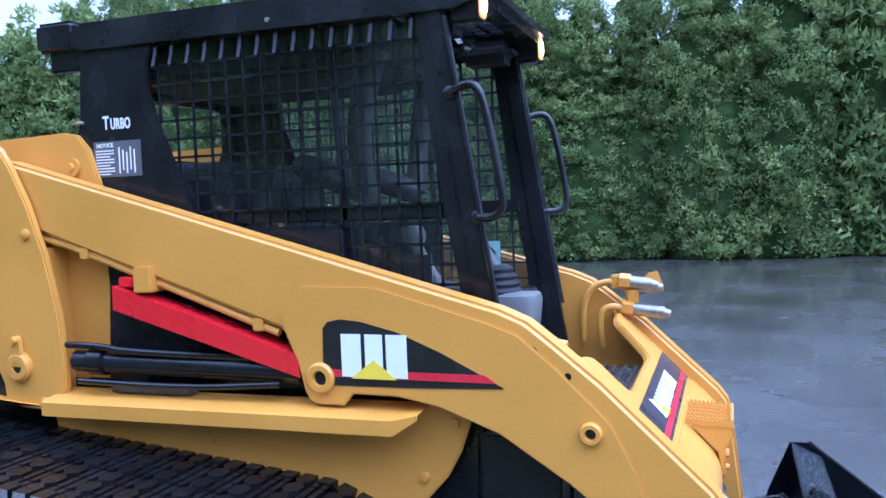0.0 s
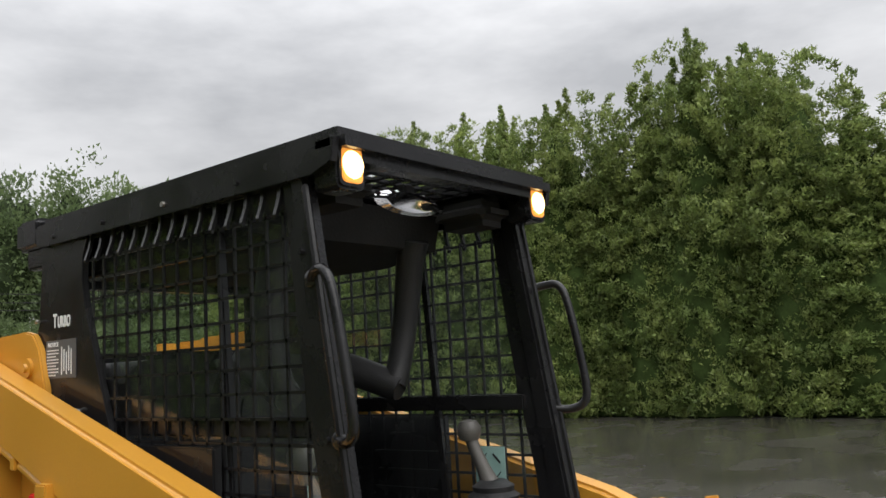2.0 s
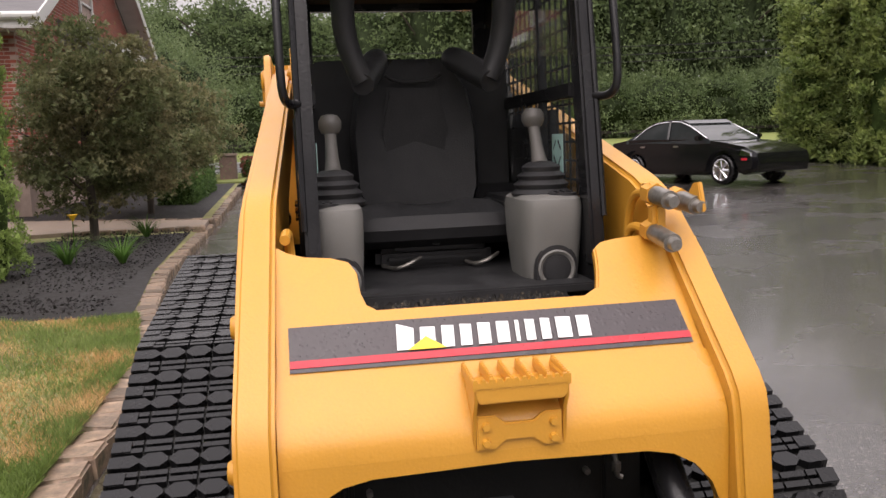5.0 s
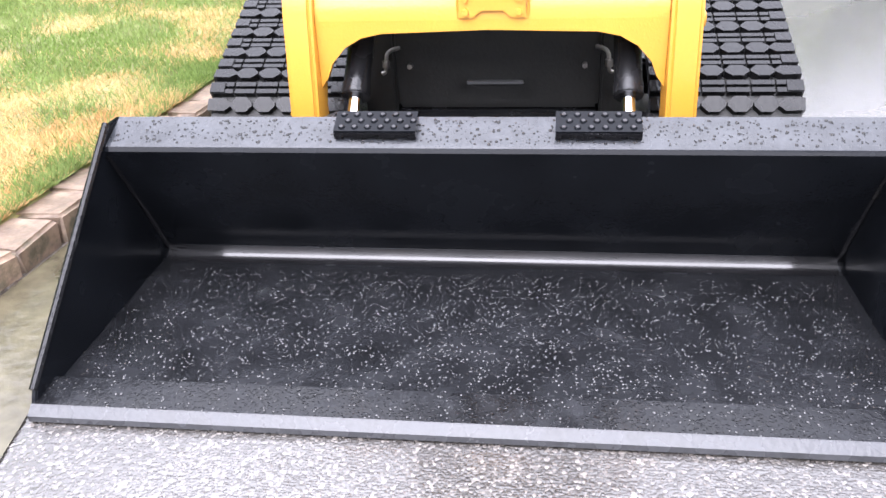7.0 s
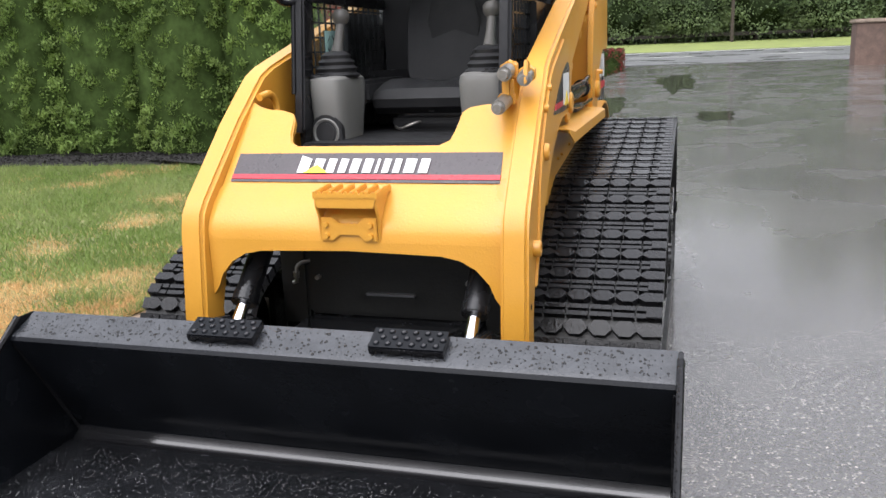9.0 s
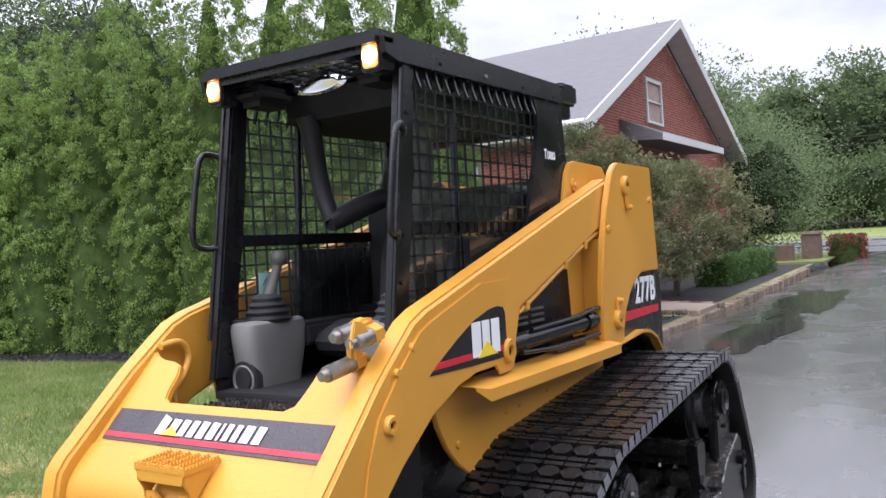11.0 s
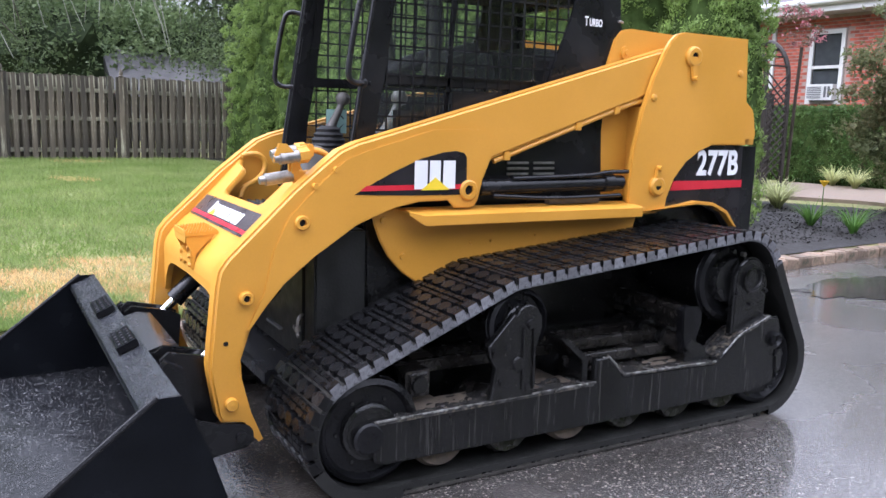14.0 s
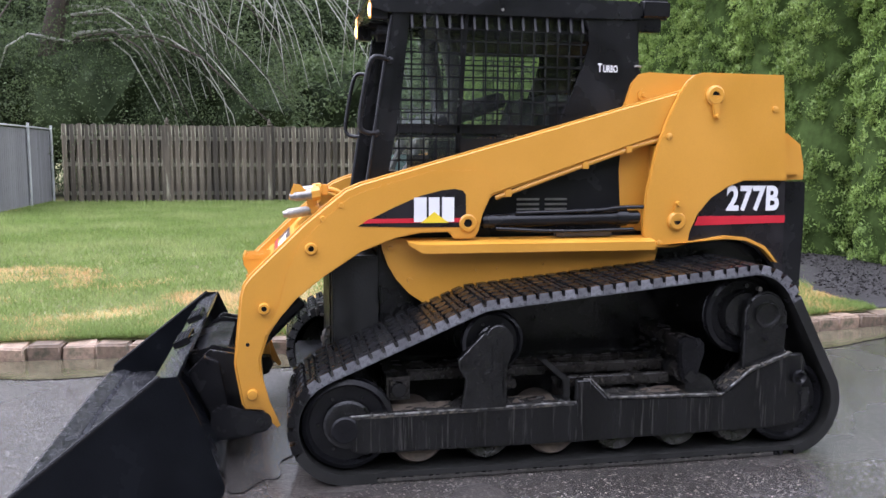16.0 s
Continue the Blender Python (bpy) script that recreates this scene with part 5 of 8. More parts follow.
    part("lamp_stalk", block(0.77, 0.83, s * 0.357 - 0.02, s * 0.357 + 0.02, 2.06, 2.10, 0.006), BLACK, lamp)
# notice plate on the right quarter panel
note = part("notice_plate", slab(rect(-0.088, 0.088, -0.055, 0.055), frame_of((-0.305, -0.4045, 1.685), (1, 0, 0), (0, 0, 1))), LABEL_GREY, loader, "grey printed notice label")
nm = frame_of((-0.305, -0.4065, 1.685), (1, 0, 0), (0, 0, 1))
lettering("NOTICE", 0.017, 1.0, 0.0004, DECAL_WHITE, note, nm @ Matrix.Translation((-0.045, 0.042, 0)))
for k in range(9):
    part("print_bar", slab(rect(-0.080, -0.012 - 0.016 * (k % 3 == 2), 0.024 - k * 0.009, 0.028 - k * 0.009), nm), DECAL_WHITE, note)
for k in range(5):
    part("print_bar", slab(rect(0.006 + 0.014 * k, 0.010 + 0.014 * k, -0.045 + 0.01 * (k % 2), 0.035 - 0.008 * (k % 3)), nm), DECAL_WHITE, note)
# rear wall of the cab with its window opening
rear = part("cab_back", place_all(block(-0.43, -0.405, -0.385, -0.335, 1.1, 1.98, 0.004), block(-0.43, -0.405, 0.335, 0.385, 1.1, 1.98, 0.004),
                                  block(-0.43, -0.405, -0.335, 0.335, 1.1, 1.70, 0.004), block(-0.43, -0.405, -0.335, 0.335, 1.93, 1.98, 0.004)), BLACK, loader)
part("bulkhead", loft([[(x, y, z) for y, z in rounded(0.74, 0.70, 0.06, 4, 0.0, 1.315)] for x in (-0.40, -0.02, 0.0)]), SEAT, rear, "dark moulded panel behind the seat")
part("cab_floor", block(-0.40, 0.92, -0.38, 0.38, 0.935, 0.96, 0.004), DARK_PLASTIC, loader)
# front threshold: serrated foot plate
bm = block(0.95, 1.20, -0.27, 0.27, 0.925, 0.945, 0.004)
for i in range(7):
    for k in range(27):
        y = -0.26 + 0.0196 * k + 0.009 * (i % 2)
        bm = place_all(bm, prism([(y - 0.007, 0.944), (y - 0.003, 0.9555), (y + 0.003, 0.9555), (y + 0.007, 0.944)], 0.975 + 0.033 * i - 0.004, 0.975 + 0.033 * i + 0.004, 0, axis="x"))
part("foot_plate", bm, WET_EDGE, loader, "wet black serrated foot plate")

# seat
cushion = []
for y in (-0.245, -0.24, -0.225, -0.19, -0.12, -0.04, 0.04, 0.12, 0.19, 0.225, 0.24, 0.245):
    u = abs(y) / 0.245
    e = 0.35 + 0.65 * math.sqrt(max(0.0, 1 - u ** 6))
    dip = 0.012 * math.cos(u * 5.0)
    cushion.append([(0.02, y, 1.02), (0.48, y, 1.03), (0.50 + 0.045 * e, y, 1.06), (0.515 + 0.045 * e, y, 1.095), (0.50 + 0.035 * e, y, 1.10 + 0.035 * e), (0.44, y, 1.115 + 0.05 * e - dip),
                    (0.30, y, 1.11 + 0.045 * e - dip), (0.05, y, 1.10 + 0.04 * e)])
seat = part("seat", loft(cushion), SEAT, loader, "black vinyl suspension seat")
bm = loft([[(x0 - 0.33 * (z - 1.1) * 0.5 + dx, y, z) for dx, y in ((0.0, -w), (0.045, -w * 0.92), (0.02, -w * 0.55), (0.028, 0), (0.02, w * 0.55), (0.045, w * 0.92), (0.0, w), (-0.09, w * 0.9), (-0.09, -w * 0.9))]
           for x0, w, z in ((0.13, 0.19, 1.10), (0.135, 0.225, 1.20), (0.13, 0.23, 1.40), (0.125, 0.205, 1.55), (0.125, 0.15, 1.63), (0.12, 0.10, 1.66))])
part("backrest", bm, SEAT, seat, "contoured black vinyl backrest")
part("backrest_panel", prism([(-0.10, 1.22), (0.10, 1.22), (0.125, 1.40), (0.09, 1.55), (-0.09, 1.55), (-0.125, 1.40)], 0.095, 0.115, 0.012, axis="x"), SEAT, seat)
part("headrest_seam", tube([(0.115, -0.10, 1.60), (0.10, -0.06, 1.575), (0.10, 0.06, 1.575), (0.115, 0.10, 1.60)], 0.006), DARK_PLASTIC, seat)
part("suspension", place_all(block(0.08, 0.46, -0.19, 0.19, 0.955, 1.03, 0.02), block(0.455, 0.475, -0.15, 0.15, 0.985, 1.0, 0.004), block(0.455, 0.48, -0.13, 0.13, 1.02, 1.035, 0.004)), DARK_PLASTIC, seat)
part("adjust_lever", tube([(0.47, -0.17, 0.975), (0.53, -0.13, 0.97), (0.53, -0.08, 0.99), (0.50, -0.05, 1.0)], 0.006), STEEL, seat)
part("adjust_lever", tube([(0.47, 0.10, 0.975), (0.53, 0.12, 0.97), (0.54, 0.17, 0.99), (0.50, 0.20, 1.0)], 0.006), STEEL, seat)
part("seat_knob", lathe([(0.02, 0.48), (0.024, 0.49), (0.02, 0.505), (0.008, 0.508)], (0, 0, 1.055), 12, "x"), DARK_PLASTIC, seat)


def console(s):
    """A grey control pod with a bellows and a joystick."""
    y = s * (0.290 if s > 0 else 0.318)
    slim = 1.0 if s > 0 else 0.8
    rings = []
    for z, w, d, cx in ((0.95, 0.080, 0.115, 0.705), (1.00, 0.084, 0.125, 0.705), (1.08, 0.090, 0.14, 0.70), (1.165, 0.092, 0.15, 0.70), (1.186, 0.088, 0.145, 0.70), (1.196, 0.076, 0.13, 0.70), (1.199, 0.05, 0.08, 0.70)):
        rings.append([(cx + d * math.copysign(abs(math.cos(a)) ** 0.45, math.cos(a)), y + slim * w * math.copysign(abs(math.sin(a)) ** 0.45, math.sin(a)), z) for a in (2 * math.pi * k / 28 for k in range(28))])
    c = part("control_pod", loft(rings), GREY_PLASTIC, loader, "grey plastic control pod with a joystick")
    part("pod_recess", prism([(y + 0.062 * math.cos(radians(a)), 1.0 + 0.062 * math.sin(radians(a))) for a in range(0, 181, 15)] + [(y - 0.062, 0.955), (y + 0.062, 0.955)], 0.80, 0.838, 0.004, axis="x"), DARK_PLASTIC, c)
    part("pod_rim", lathe([(0.036, 0.824), (0.050, 0.830), (0.055, 0.840), (0.050, 0.843), (0.040, 0.836)], (0, y, 0.990), 24, "x"), GREY_PLASTIC, c)
    part("pod_foot", lathe([(0.036, 0.82), (0.036, 0.842), (0.02, 0.843), (0.004, 0.843)], (0, y, 0.990), 20, "x"), DARK_PLASTIC, c)
    part("bellows", lathe([(0.085, 1.19), (0.09, 1.20), (0.075, 1.212), (0.082, 1.225), (0.066, 1.238), (0.072, 1.25), (0.055, 1.262), (0.058, 1.275), (0.035, 1.29)], (0.70, y, 0), 20, "z"), DARK_PLASTIC, c, "black rubber bellows")
    j = part("joystick", tube([(0.69, y, 1.28), (0.665, y, 1.33), (0.64, y, 1.38), (0.632, y, 1.405)], [0.028, 0.019, 0.017, 0.02], 12, 2), STICK_GREY, c, "grey joystick handle")
    part("joystick_knob", lathe([(0.008, 1.39), (0.026, 1.395), (0.034, 1.412), (0.034, 1.43), (0.024, 1.446), (0.008, 1.45)], (0.628, y, 0), 14, "z"), STICK_GREY, c)
    part("vent_disc", place_all(lathe([(0.042, 1.19), (0.042, 1.202), (0.03, 1.204)], (0.79, y + s * 0.035, 0), 16, "z"), *[block(0.76, 0.82, y + s * 0.035 + o - 0.003, y + s * 0.035 + o + 0.003, 1.2, 1.208, 0) for o in (-0.02, 0, 0.02)]), DARK_PLASTIC, c)
    part("side_tray", block(0.10, 0.58, *span(s * 0.24, s * 0.37), 1.08, 1.17, 0.015), DARK_PLASTIC, loader)


console(1)
console(-1)
for s in (1, -1):
    bar = part("restraint_arm", tube([(0.50, s * 0.245, 1.97), (0.482, s * 0.248, 1.92), (0.455, s * 0.255, 1.81), (0.438, s * 0.252, 1.70), (0.436, s * 0.222, 1.60), (0.436, s * 0.20, 1.555)], [0.046, 0.042, 0.037, 0.035, 0.036], 12, 1), DARK_PLASTIC, loader, "curved black restraint arm")
    part("arm_pad", tube([(0.455, s * 0.205, 1.545), (0.40, s * 0.19, 1.57), (0.31, s * 0.163, 1.605), (0.22, s * 0.139, 1.636), (0.17, s * 0.128, 1.65)], [0.036, 0.043, 0.045, 0.043, 0.034], 12, 1), DARK_PLASTIC, bar, "dark foam arm pad")
mirror = part("cab_mirror", loft([[(0.70 + 0.012 * k, 0.0 + (0.125 - 0.03 * k) * math.cos(a), 2.02 + (0.032 - 0.006 * k) * math.sin(a)) for a in (2 * math.pi * j / 24 for j in range(24))] for k in (0, 1)]), CHROME, loader, "oval convex mirror under the cab roof")
part("mirror_mount", block(0.66, 0.71, -0.02, 0.02, 2.02, 2.07, 0.006), DARK_PLASTIC, mirror)
for s in (1, -1):
    cm = frame_of((0.642, s * 0.362, 1.312), (s, 0, 0), (0, 0, 1))
    card = part("sign_card", slab(rect(-0.052, 0.052, -0.057, 0.057), cm, 0.002), LABEL_TEAL, loader, "pale green printed card in the side window")
    part("card_back", slab(rect(-0.053, 0.053, -0.058, 0.058), cm @ Matrix.Translation((0, 0, -0.004)), 0.002), DARK_PLASTIC, card, "dark back of the card")
    for sx, sz, a in ((-0.022, 0.025, 1), (0.024, 0.025, -1), (-0.02, -0.022, -1), (0.024, -0.024, 1)):
        for dy in (0.0022,):
            part("print_bar", slab([(sx - 0.013, sz - 0.012 * a - 0.003), (sx - 0.011, sz - 0.012 * a + 0.003), (sx + 0.013, sz + 0.012 * a + 0.003), (sx + 0.011, sz + 0.012 * a - 0.003)], cm @ Matrix.Translation((0, 0, dy))), DARK_PLASTIC, card)

# ---- front cross panel ----
UPS = Vector((-0.694, 0, 0.72)).normalized()
fm = frame_of((1.30, 0, 0.898), (0, 1, 0), UPS)
plate = [(-0.488, -0.155), (0.488, -0.155), (0.488, 0.315), (0.44, 0.292), (0.36, 0.285), (0.32, 0.276), (0.297, 0.255), (0.293, 0.22), (0.285, 0.18), (0.274, 0.142), (0.24, 0.122), (-0.255, 0.122), (-0.278, 0.138),
         (-0.288, 0.17), (-0.293, 0.23), (-0.31, 0.262), (-0.35, 0.277), (-0.41, 0.284), (-0.45, 0.298), (-0.488, 0.325)]
bm = prism(plate, -0.026, 0.0, 0.005, axis="z")
bmesh.ops.transform(bm, matrix=fm, verts=bm.verts)
panel = part("front_panel", bm, YELLOW_DECK, loader, "yellow sloping front cross panel with notch, decal and step")
arch = [(-0.488, 0.80), (0.488, 0.80), (0.488, 0.52), (0.466, 0.55), (0.45, 0.59), (0.41, 0.635), (0.36, 0.663), (0.30, 0.675), (0.0, 0.683), (-0.30, 0.675), (-0.36, 0.663), (-0.41, 0.635), (-0.45, 0.59), (-0.466, 0.55), (-0.488, 0.52)]
front = part("front_apron", prism([(y, min(z, 0.7115)) for y, z in arch], 1.412, 1.438, 0, axis="x"), YELLOW_DECK, panel)
roll = [(1.336, 0.8652), (1.3862, 0.8172), (1.4075, 0.7930), (1.4210, 0.7745), (1.4310, 0.7555), (1.4366, 0.7360), (1.4382, 0.7100), (1.4375, 0.7090), (1.4120, 0.7100), (1.3900, 0.7600), (1.330, 0.8580)]
part("apron_bend", loft([[(x, y, z) for x, z in roll] for y in (-0.4875, -0.2, 0.2, 0.4875)]), YELLOW_DECK, panel)
dm = frame_of(fm @ Vector((0, 0, 0.0022)), (0, 1, 0), UPS)
part("front_decal", slab([(-0.456, -0.028), (0.462, -0.03), (0.456, 0.088), (-0.456, 0.086)], dm), DECAL_GREY, panel, "dark wet decal band with red line and white blocks")
d2 = frame_of(fm @ Vector((0, 0, 0.0042)), (0, 1, 0), UPS)
part("decal_line", slab(rect(-0.455, 0.461, -0.018, 0.0), d2), DECAL_RED, panel, "red decal stripe")
d3 = frame_of(fm @ Vector((0, 0, 0.0062)), (0, 1, 0), UPS)
y = -0.222
for k, w in enumerate((0.046, 0.042, 0.036, 0.034, 0.037, 0.037, 0.017, 0.030, 0.030, 0.043, 0.038)):
    part("emblem_block", slab([(y, 0.006), (y + w - 0.008, 0.006), (y + w - 0.004, 0.060), (y + 0.004, 0.062 + (0.012 if k == 0 else 0))], d3), DECAL_WHITE, panel, "white emblem shape")
    y += w + 0.0065
d4 = frame_of(fm @ Vector((0, 0, 0.0080)), (0, 1, 0), UPS)
part("emblem_triangle", slab([(-0.198, 0.004), (-0.112, 0.004), (-0.155, 0.036)], d4), DECAL_YELLOW, panel, "yellow emblem triangle")
# step on the panel
step = part("front_step", prism([(-0.090, 0.866), (0.118, 0.866), (0.112, 0.832), (0.102, 0.822), (-0.074, 0.822), (-0.084, 0.832)], 1.461, 1.470, 0.003, axis="x"), YELLOW, loader, "small yellow serrated front step")
part("step_foot", prism([(-0.080, 0.790), (-0.041, 0.790), (-0.018, 0.772), (0.042, 0.772), (0.065, 0.790), (0.104, 0.790), (0.104, 0.716), (0.065, 0.716), (0.042, 0.734), (-0.018, 0.734), (-0.041, 0.716), (-0.080, 0.716)], 1.436, 1.448, 0.003, axis="x"), YELLOW, step)
part("step_floor", block(1.372, 1.463, -0.080, 0.108, 0.847, 0.853, 0.002), YELLOW, step)
for k in range(6):
    y = -0.086 + 0.0402 * k
    ridge = [(1.338, 0.858), (1.472, 0.852)]
    for i in range(11):
        x = 1.472 - 0.0118 * i
        z = 0.874 + 0.0008 * i
        ridge += [(x - 0.001, z), (x - 0.0050, z), (x - 0.0075, z - 0.007), (x - 0.0112, z - 0.007)]
    part("step_tread", prism(ridge, y - 0.0035, y + 0.0035, 0), YELLOW, step)
lip = [(-0.090, 0.856)] + [(-0.090 + 0.0173 * i + o, z) for i in range(12) for o, z in ((0.002, 0.875), (0.009, 0.875), (0.012, 0.868), (0.016, 0.868))] + [(0.118, 0.856)]
part("step_lip", prism(lip, 1.464, 1.472, 0, axis="x"), YELLOW, step)
for s in (-1, 1):
    part("step_side", prism([(1.345, 0.866), (1.468, 0.866), (1.468, 0.826), (1.450, 0.795), (1.440, 0.716), (1.428, 0.78)], s * 0.097 + 0.010, s * 0.097 + 0.018, 0.002), YELLOW, step)
    for z in (0.733, 0.768):
        part("bolt", rod((1.447, s * 0.073 + 0.012, z), (1.458, s * 0.073 + 0.012, z), 0.010, 0.008, 8), YELLOW, step)

# hydraulic couplers on the left arm
hy = part("hydraulic_coupler_block", block(1.12, 1.165, 0.438, 0.472, 1.115, 1.19, 0.010), YELLOW, loader, "yellow pipes and steel quick couplers")
part("coupler_plate", prism([(1.16, 1.17), (1.245, 1.17), (1.245, 1.185), (1.225, 1.240), (1.195, 1.236), (1.16, 1.20)], 0.522, 0.534, 0.003), YELLOW, hy)
for p0, p1 in (((1.13, 0.515, 1.195), (1.225, 0.522, 1.183)), ((1.12, 0.455, 1.21), (1.215, 0.458, 1.198)), ((1.13, 0.448, 1.118), (1.255, 0.446, 1.10))):
    part("coupler", rod(p0, p1, 0.023, bevel=0.004), STEEL, hy, "weathered steel coupler")
    d = (Vector(p1) - Vector(p0)).normalized()
    part("coupler_tip", rod(Vector(p1), Vector(p1) + d * 0.018, 0.017, 0.014), STEEL, hy)
    part("coupler_nut", rod(Vector(p0) - d * 0.02, Vector(p0) + d * 0.018, 0.029, sides=6), YELLOW, hy)
part("pipe", tube([(1.13, 0.455, 1.20), (1.06, 0.45, 1.215), (1.0, 0.448, 1.19), (0.97, 0.448, 1.12), (0.97, 0.448, 1.0)], 0.012), YELLOW, hy)
part("pipe", tube([(1.13, 0.44, 1.115), (1.06, 0.425, 1.13), (1.03, 0.42, 1.09), (1.04, 0.42, 0.98)], 0.012), YELLOW, hy)
part("pipe", tube([(1.08, -0.455, 1.14), (1.0, -0.45, 1.155), (0.96, -0.448, 1.10), (1.0, -0.44, 1.03), (1.10, -0.38, 1.0), (1.12, -0.35, 0.95)], 0.013), YELLOW, hy)
part("pipe_bracket", block(1.07, 1.13, 0.44, 0.475, 1.185, 1.235, 0.005), YELLOW, hy)

# ---- bucket ----
side_plate = [(1.682, 0.512), (1.748, 0.512), (2.31, 0.065), (2.335, 0.018), (2.325, 0.003), (1.56, 0.003), (1.522, 0.02), (1.515, 0.06), (1.60, 0.32)]
bucket = part("bucket", prism(side_plate, 0.996, 1.010, 0.003), BUCKET_BLACK, loader, "wide black steel bucket, wet inside, resting on the asphalt")
part("bucket_side", prism(side_plate, -1.010, -0.996, 0.003), BUCKET_BLACK, bucket)
back = [(1.686, 0.514), (1.792, 0.466), (1.800, 0.455), (1.795, 0.442), (1.57, 0.066), (1.582, 0.042), (1.60, 0.032), (1.60, 0.010), (1.57, 0.012), (1.545, 0.035), (1.545, 0.07), (1.765, 0.448), (1.684, 0.492)]
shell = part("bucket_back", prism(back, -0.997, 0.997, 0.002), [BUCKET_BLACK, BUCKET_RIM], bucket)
# upward faces get the wet rim with its painted sky sheen
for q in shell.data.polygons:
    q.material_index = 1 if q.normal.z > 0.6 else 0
part("bucket_floor", prism([(1.58, 0.034), (2.275, 0.026), (2.275, 0.006), (1.58, 0.008)], -0.997, 0.997, 0.002), BUCKET_FLOOR, bucket, "wet muddy bucket floor beaded with water")
part("cutting_edge", prism([(2.235, 0.043), (2.336, 0.036), (2.336, 0.004), (2.235, 0.004)], -1.004, 1.004, 0.003), EDGE_STEEL, bucket, "worn steel cutting edge")
part("edge_bevel", prism([(2.334, 0.0375), (2.357, 0.019), (2.357, 0.004), (2.334, 0.004)], -1.005, 1.005, 0.001), BRIGHT_EDGE, bucket, "polished front bevel of the cutting edge")
part("weld_bead", prism([(2.219, 0.029), (2.2335, 0.042), (2.2335, 0.029)], -0.994, 0.994, 0.001), BRIGHT_EDGE, bucket, "pale weld bead behind the cutting edge")
fillet = [(1.625 - 0.034 * math.sin(radians(a)), 0.0685 - 0.034 * math.cos(radians(a))) for a in (0, 10, 20, 30, 40, 50, 60)]
part("floor_fillet", loft([[(x, y, z) for x, z in fillet + [(1.573, 0.066), (1.582, 0.036), (1.60, 0.030)]] for y in (-0.985, -0.4, 0.2, 0.985)]), BLACK_GLOSS, bucket, "glossy wet curve where floor meets back")
for s in (-1, 1):
    part("corner_weld", tube([(1.79, s * 0.992, 0.44), (1.68, s * 0.992, 0.255), (1.575, s * 0.992, 0.06)], 0.008, 8, 0), BLACK_WET, bucket)
    part("side_edge", tube([(1.75, s * 1.003, 0.514), (2.05, s * 1.003, 0.274), (2.315, s * 1.003, 0.062)], 0.010, 8, 0), BLACK_WET, bucket)
for y0, y1 in ((-0.376, -0.164), (0.188, 0.400)):
    pm = frame_of((1.735, (y0 + y1) / 2, 0.4965), (0, 1, 0), Vector((-0.106, 0, 0.048)))
    w = (y1 - y0) / 2
    bm = slab(rect(-w, w, -0.034, 0.040), pm @ Matrix.Translation((0, 0, 0.020)), 0.006)
    holes = bmesh.new()
    for i in range(3):
        for k in range(6):
            at = pm @ Matrix.Translation((-w + 0.020 + 0.034 * k + 0.014 * (i % 2), -0.020 + 0.023 * i, 0.026))
            for target, r0, r1, up, deep in ((bm, 0.0095, 0.0065, 0.002, 0.004), (holes, 0.0052, 0.0050, 0.0043, 0.0008)):
                bmesh.ops.create_cone(target, cap_ends=True, segments=10, radius1=r0, radius2=r1, depth=deep, matrix=at @ Matrix.Translation((0, 0, up)))
    pad = part("bucket_step", bm, BUCKET_BLACK, bucket, "wet perforated steel step pad")
    tagged(part("grip_pattern", holes, DECAL_BLACK, pad), kind="stuff")
    leg = [(-w, 0.020), (-w, 0.0)]
    for k in range(3):
        c = -w + w / 3 + k * 2 * w / 3
        leg += [(c - 0.024 + 0.004 * q, 0.011 * math.sin(math.pi * q / 12)) for q in range(13)]
    part("pad_skirt", slab(leg + [(w, 0.0), (w, 0.020)], pm @ Matrix.Translation((0, -0.033, 0)) @ Matrix.Rotation(math.pi / 2, 4, "X"), 0.004), BLACK_WET, pad)
    for sx in (-1, 1):
        part("pad_side", slab(rect(-0.033, 0.039, 0.0, 0.020), pm @ Matrix.Translation((sx * (w - 0.002), 0, 0)) @ Matrix.Rotation(math.pi / 2, 4, "Z") @ Matrix.Rotation(math.pi / 2, 4, "X"), 0.002), BLACK_WET, pad)
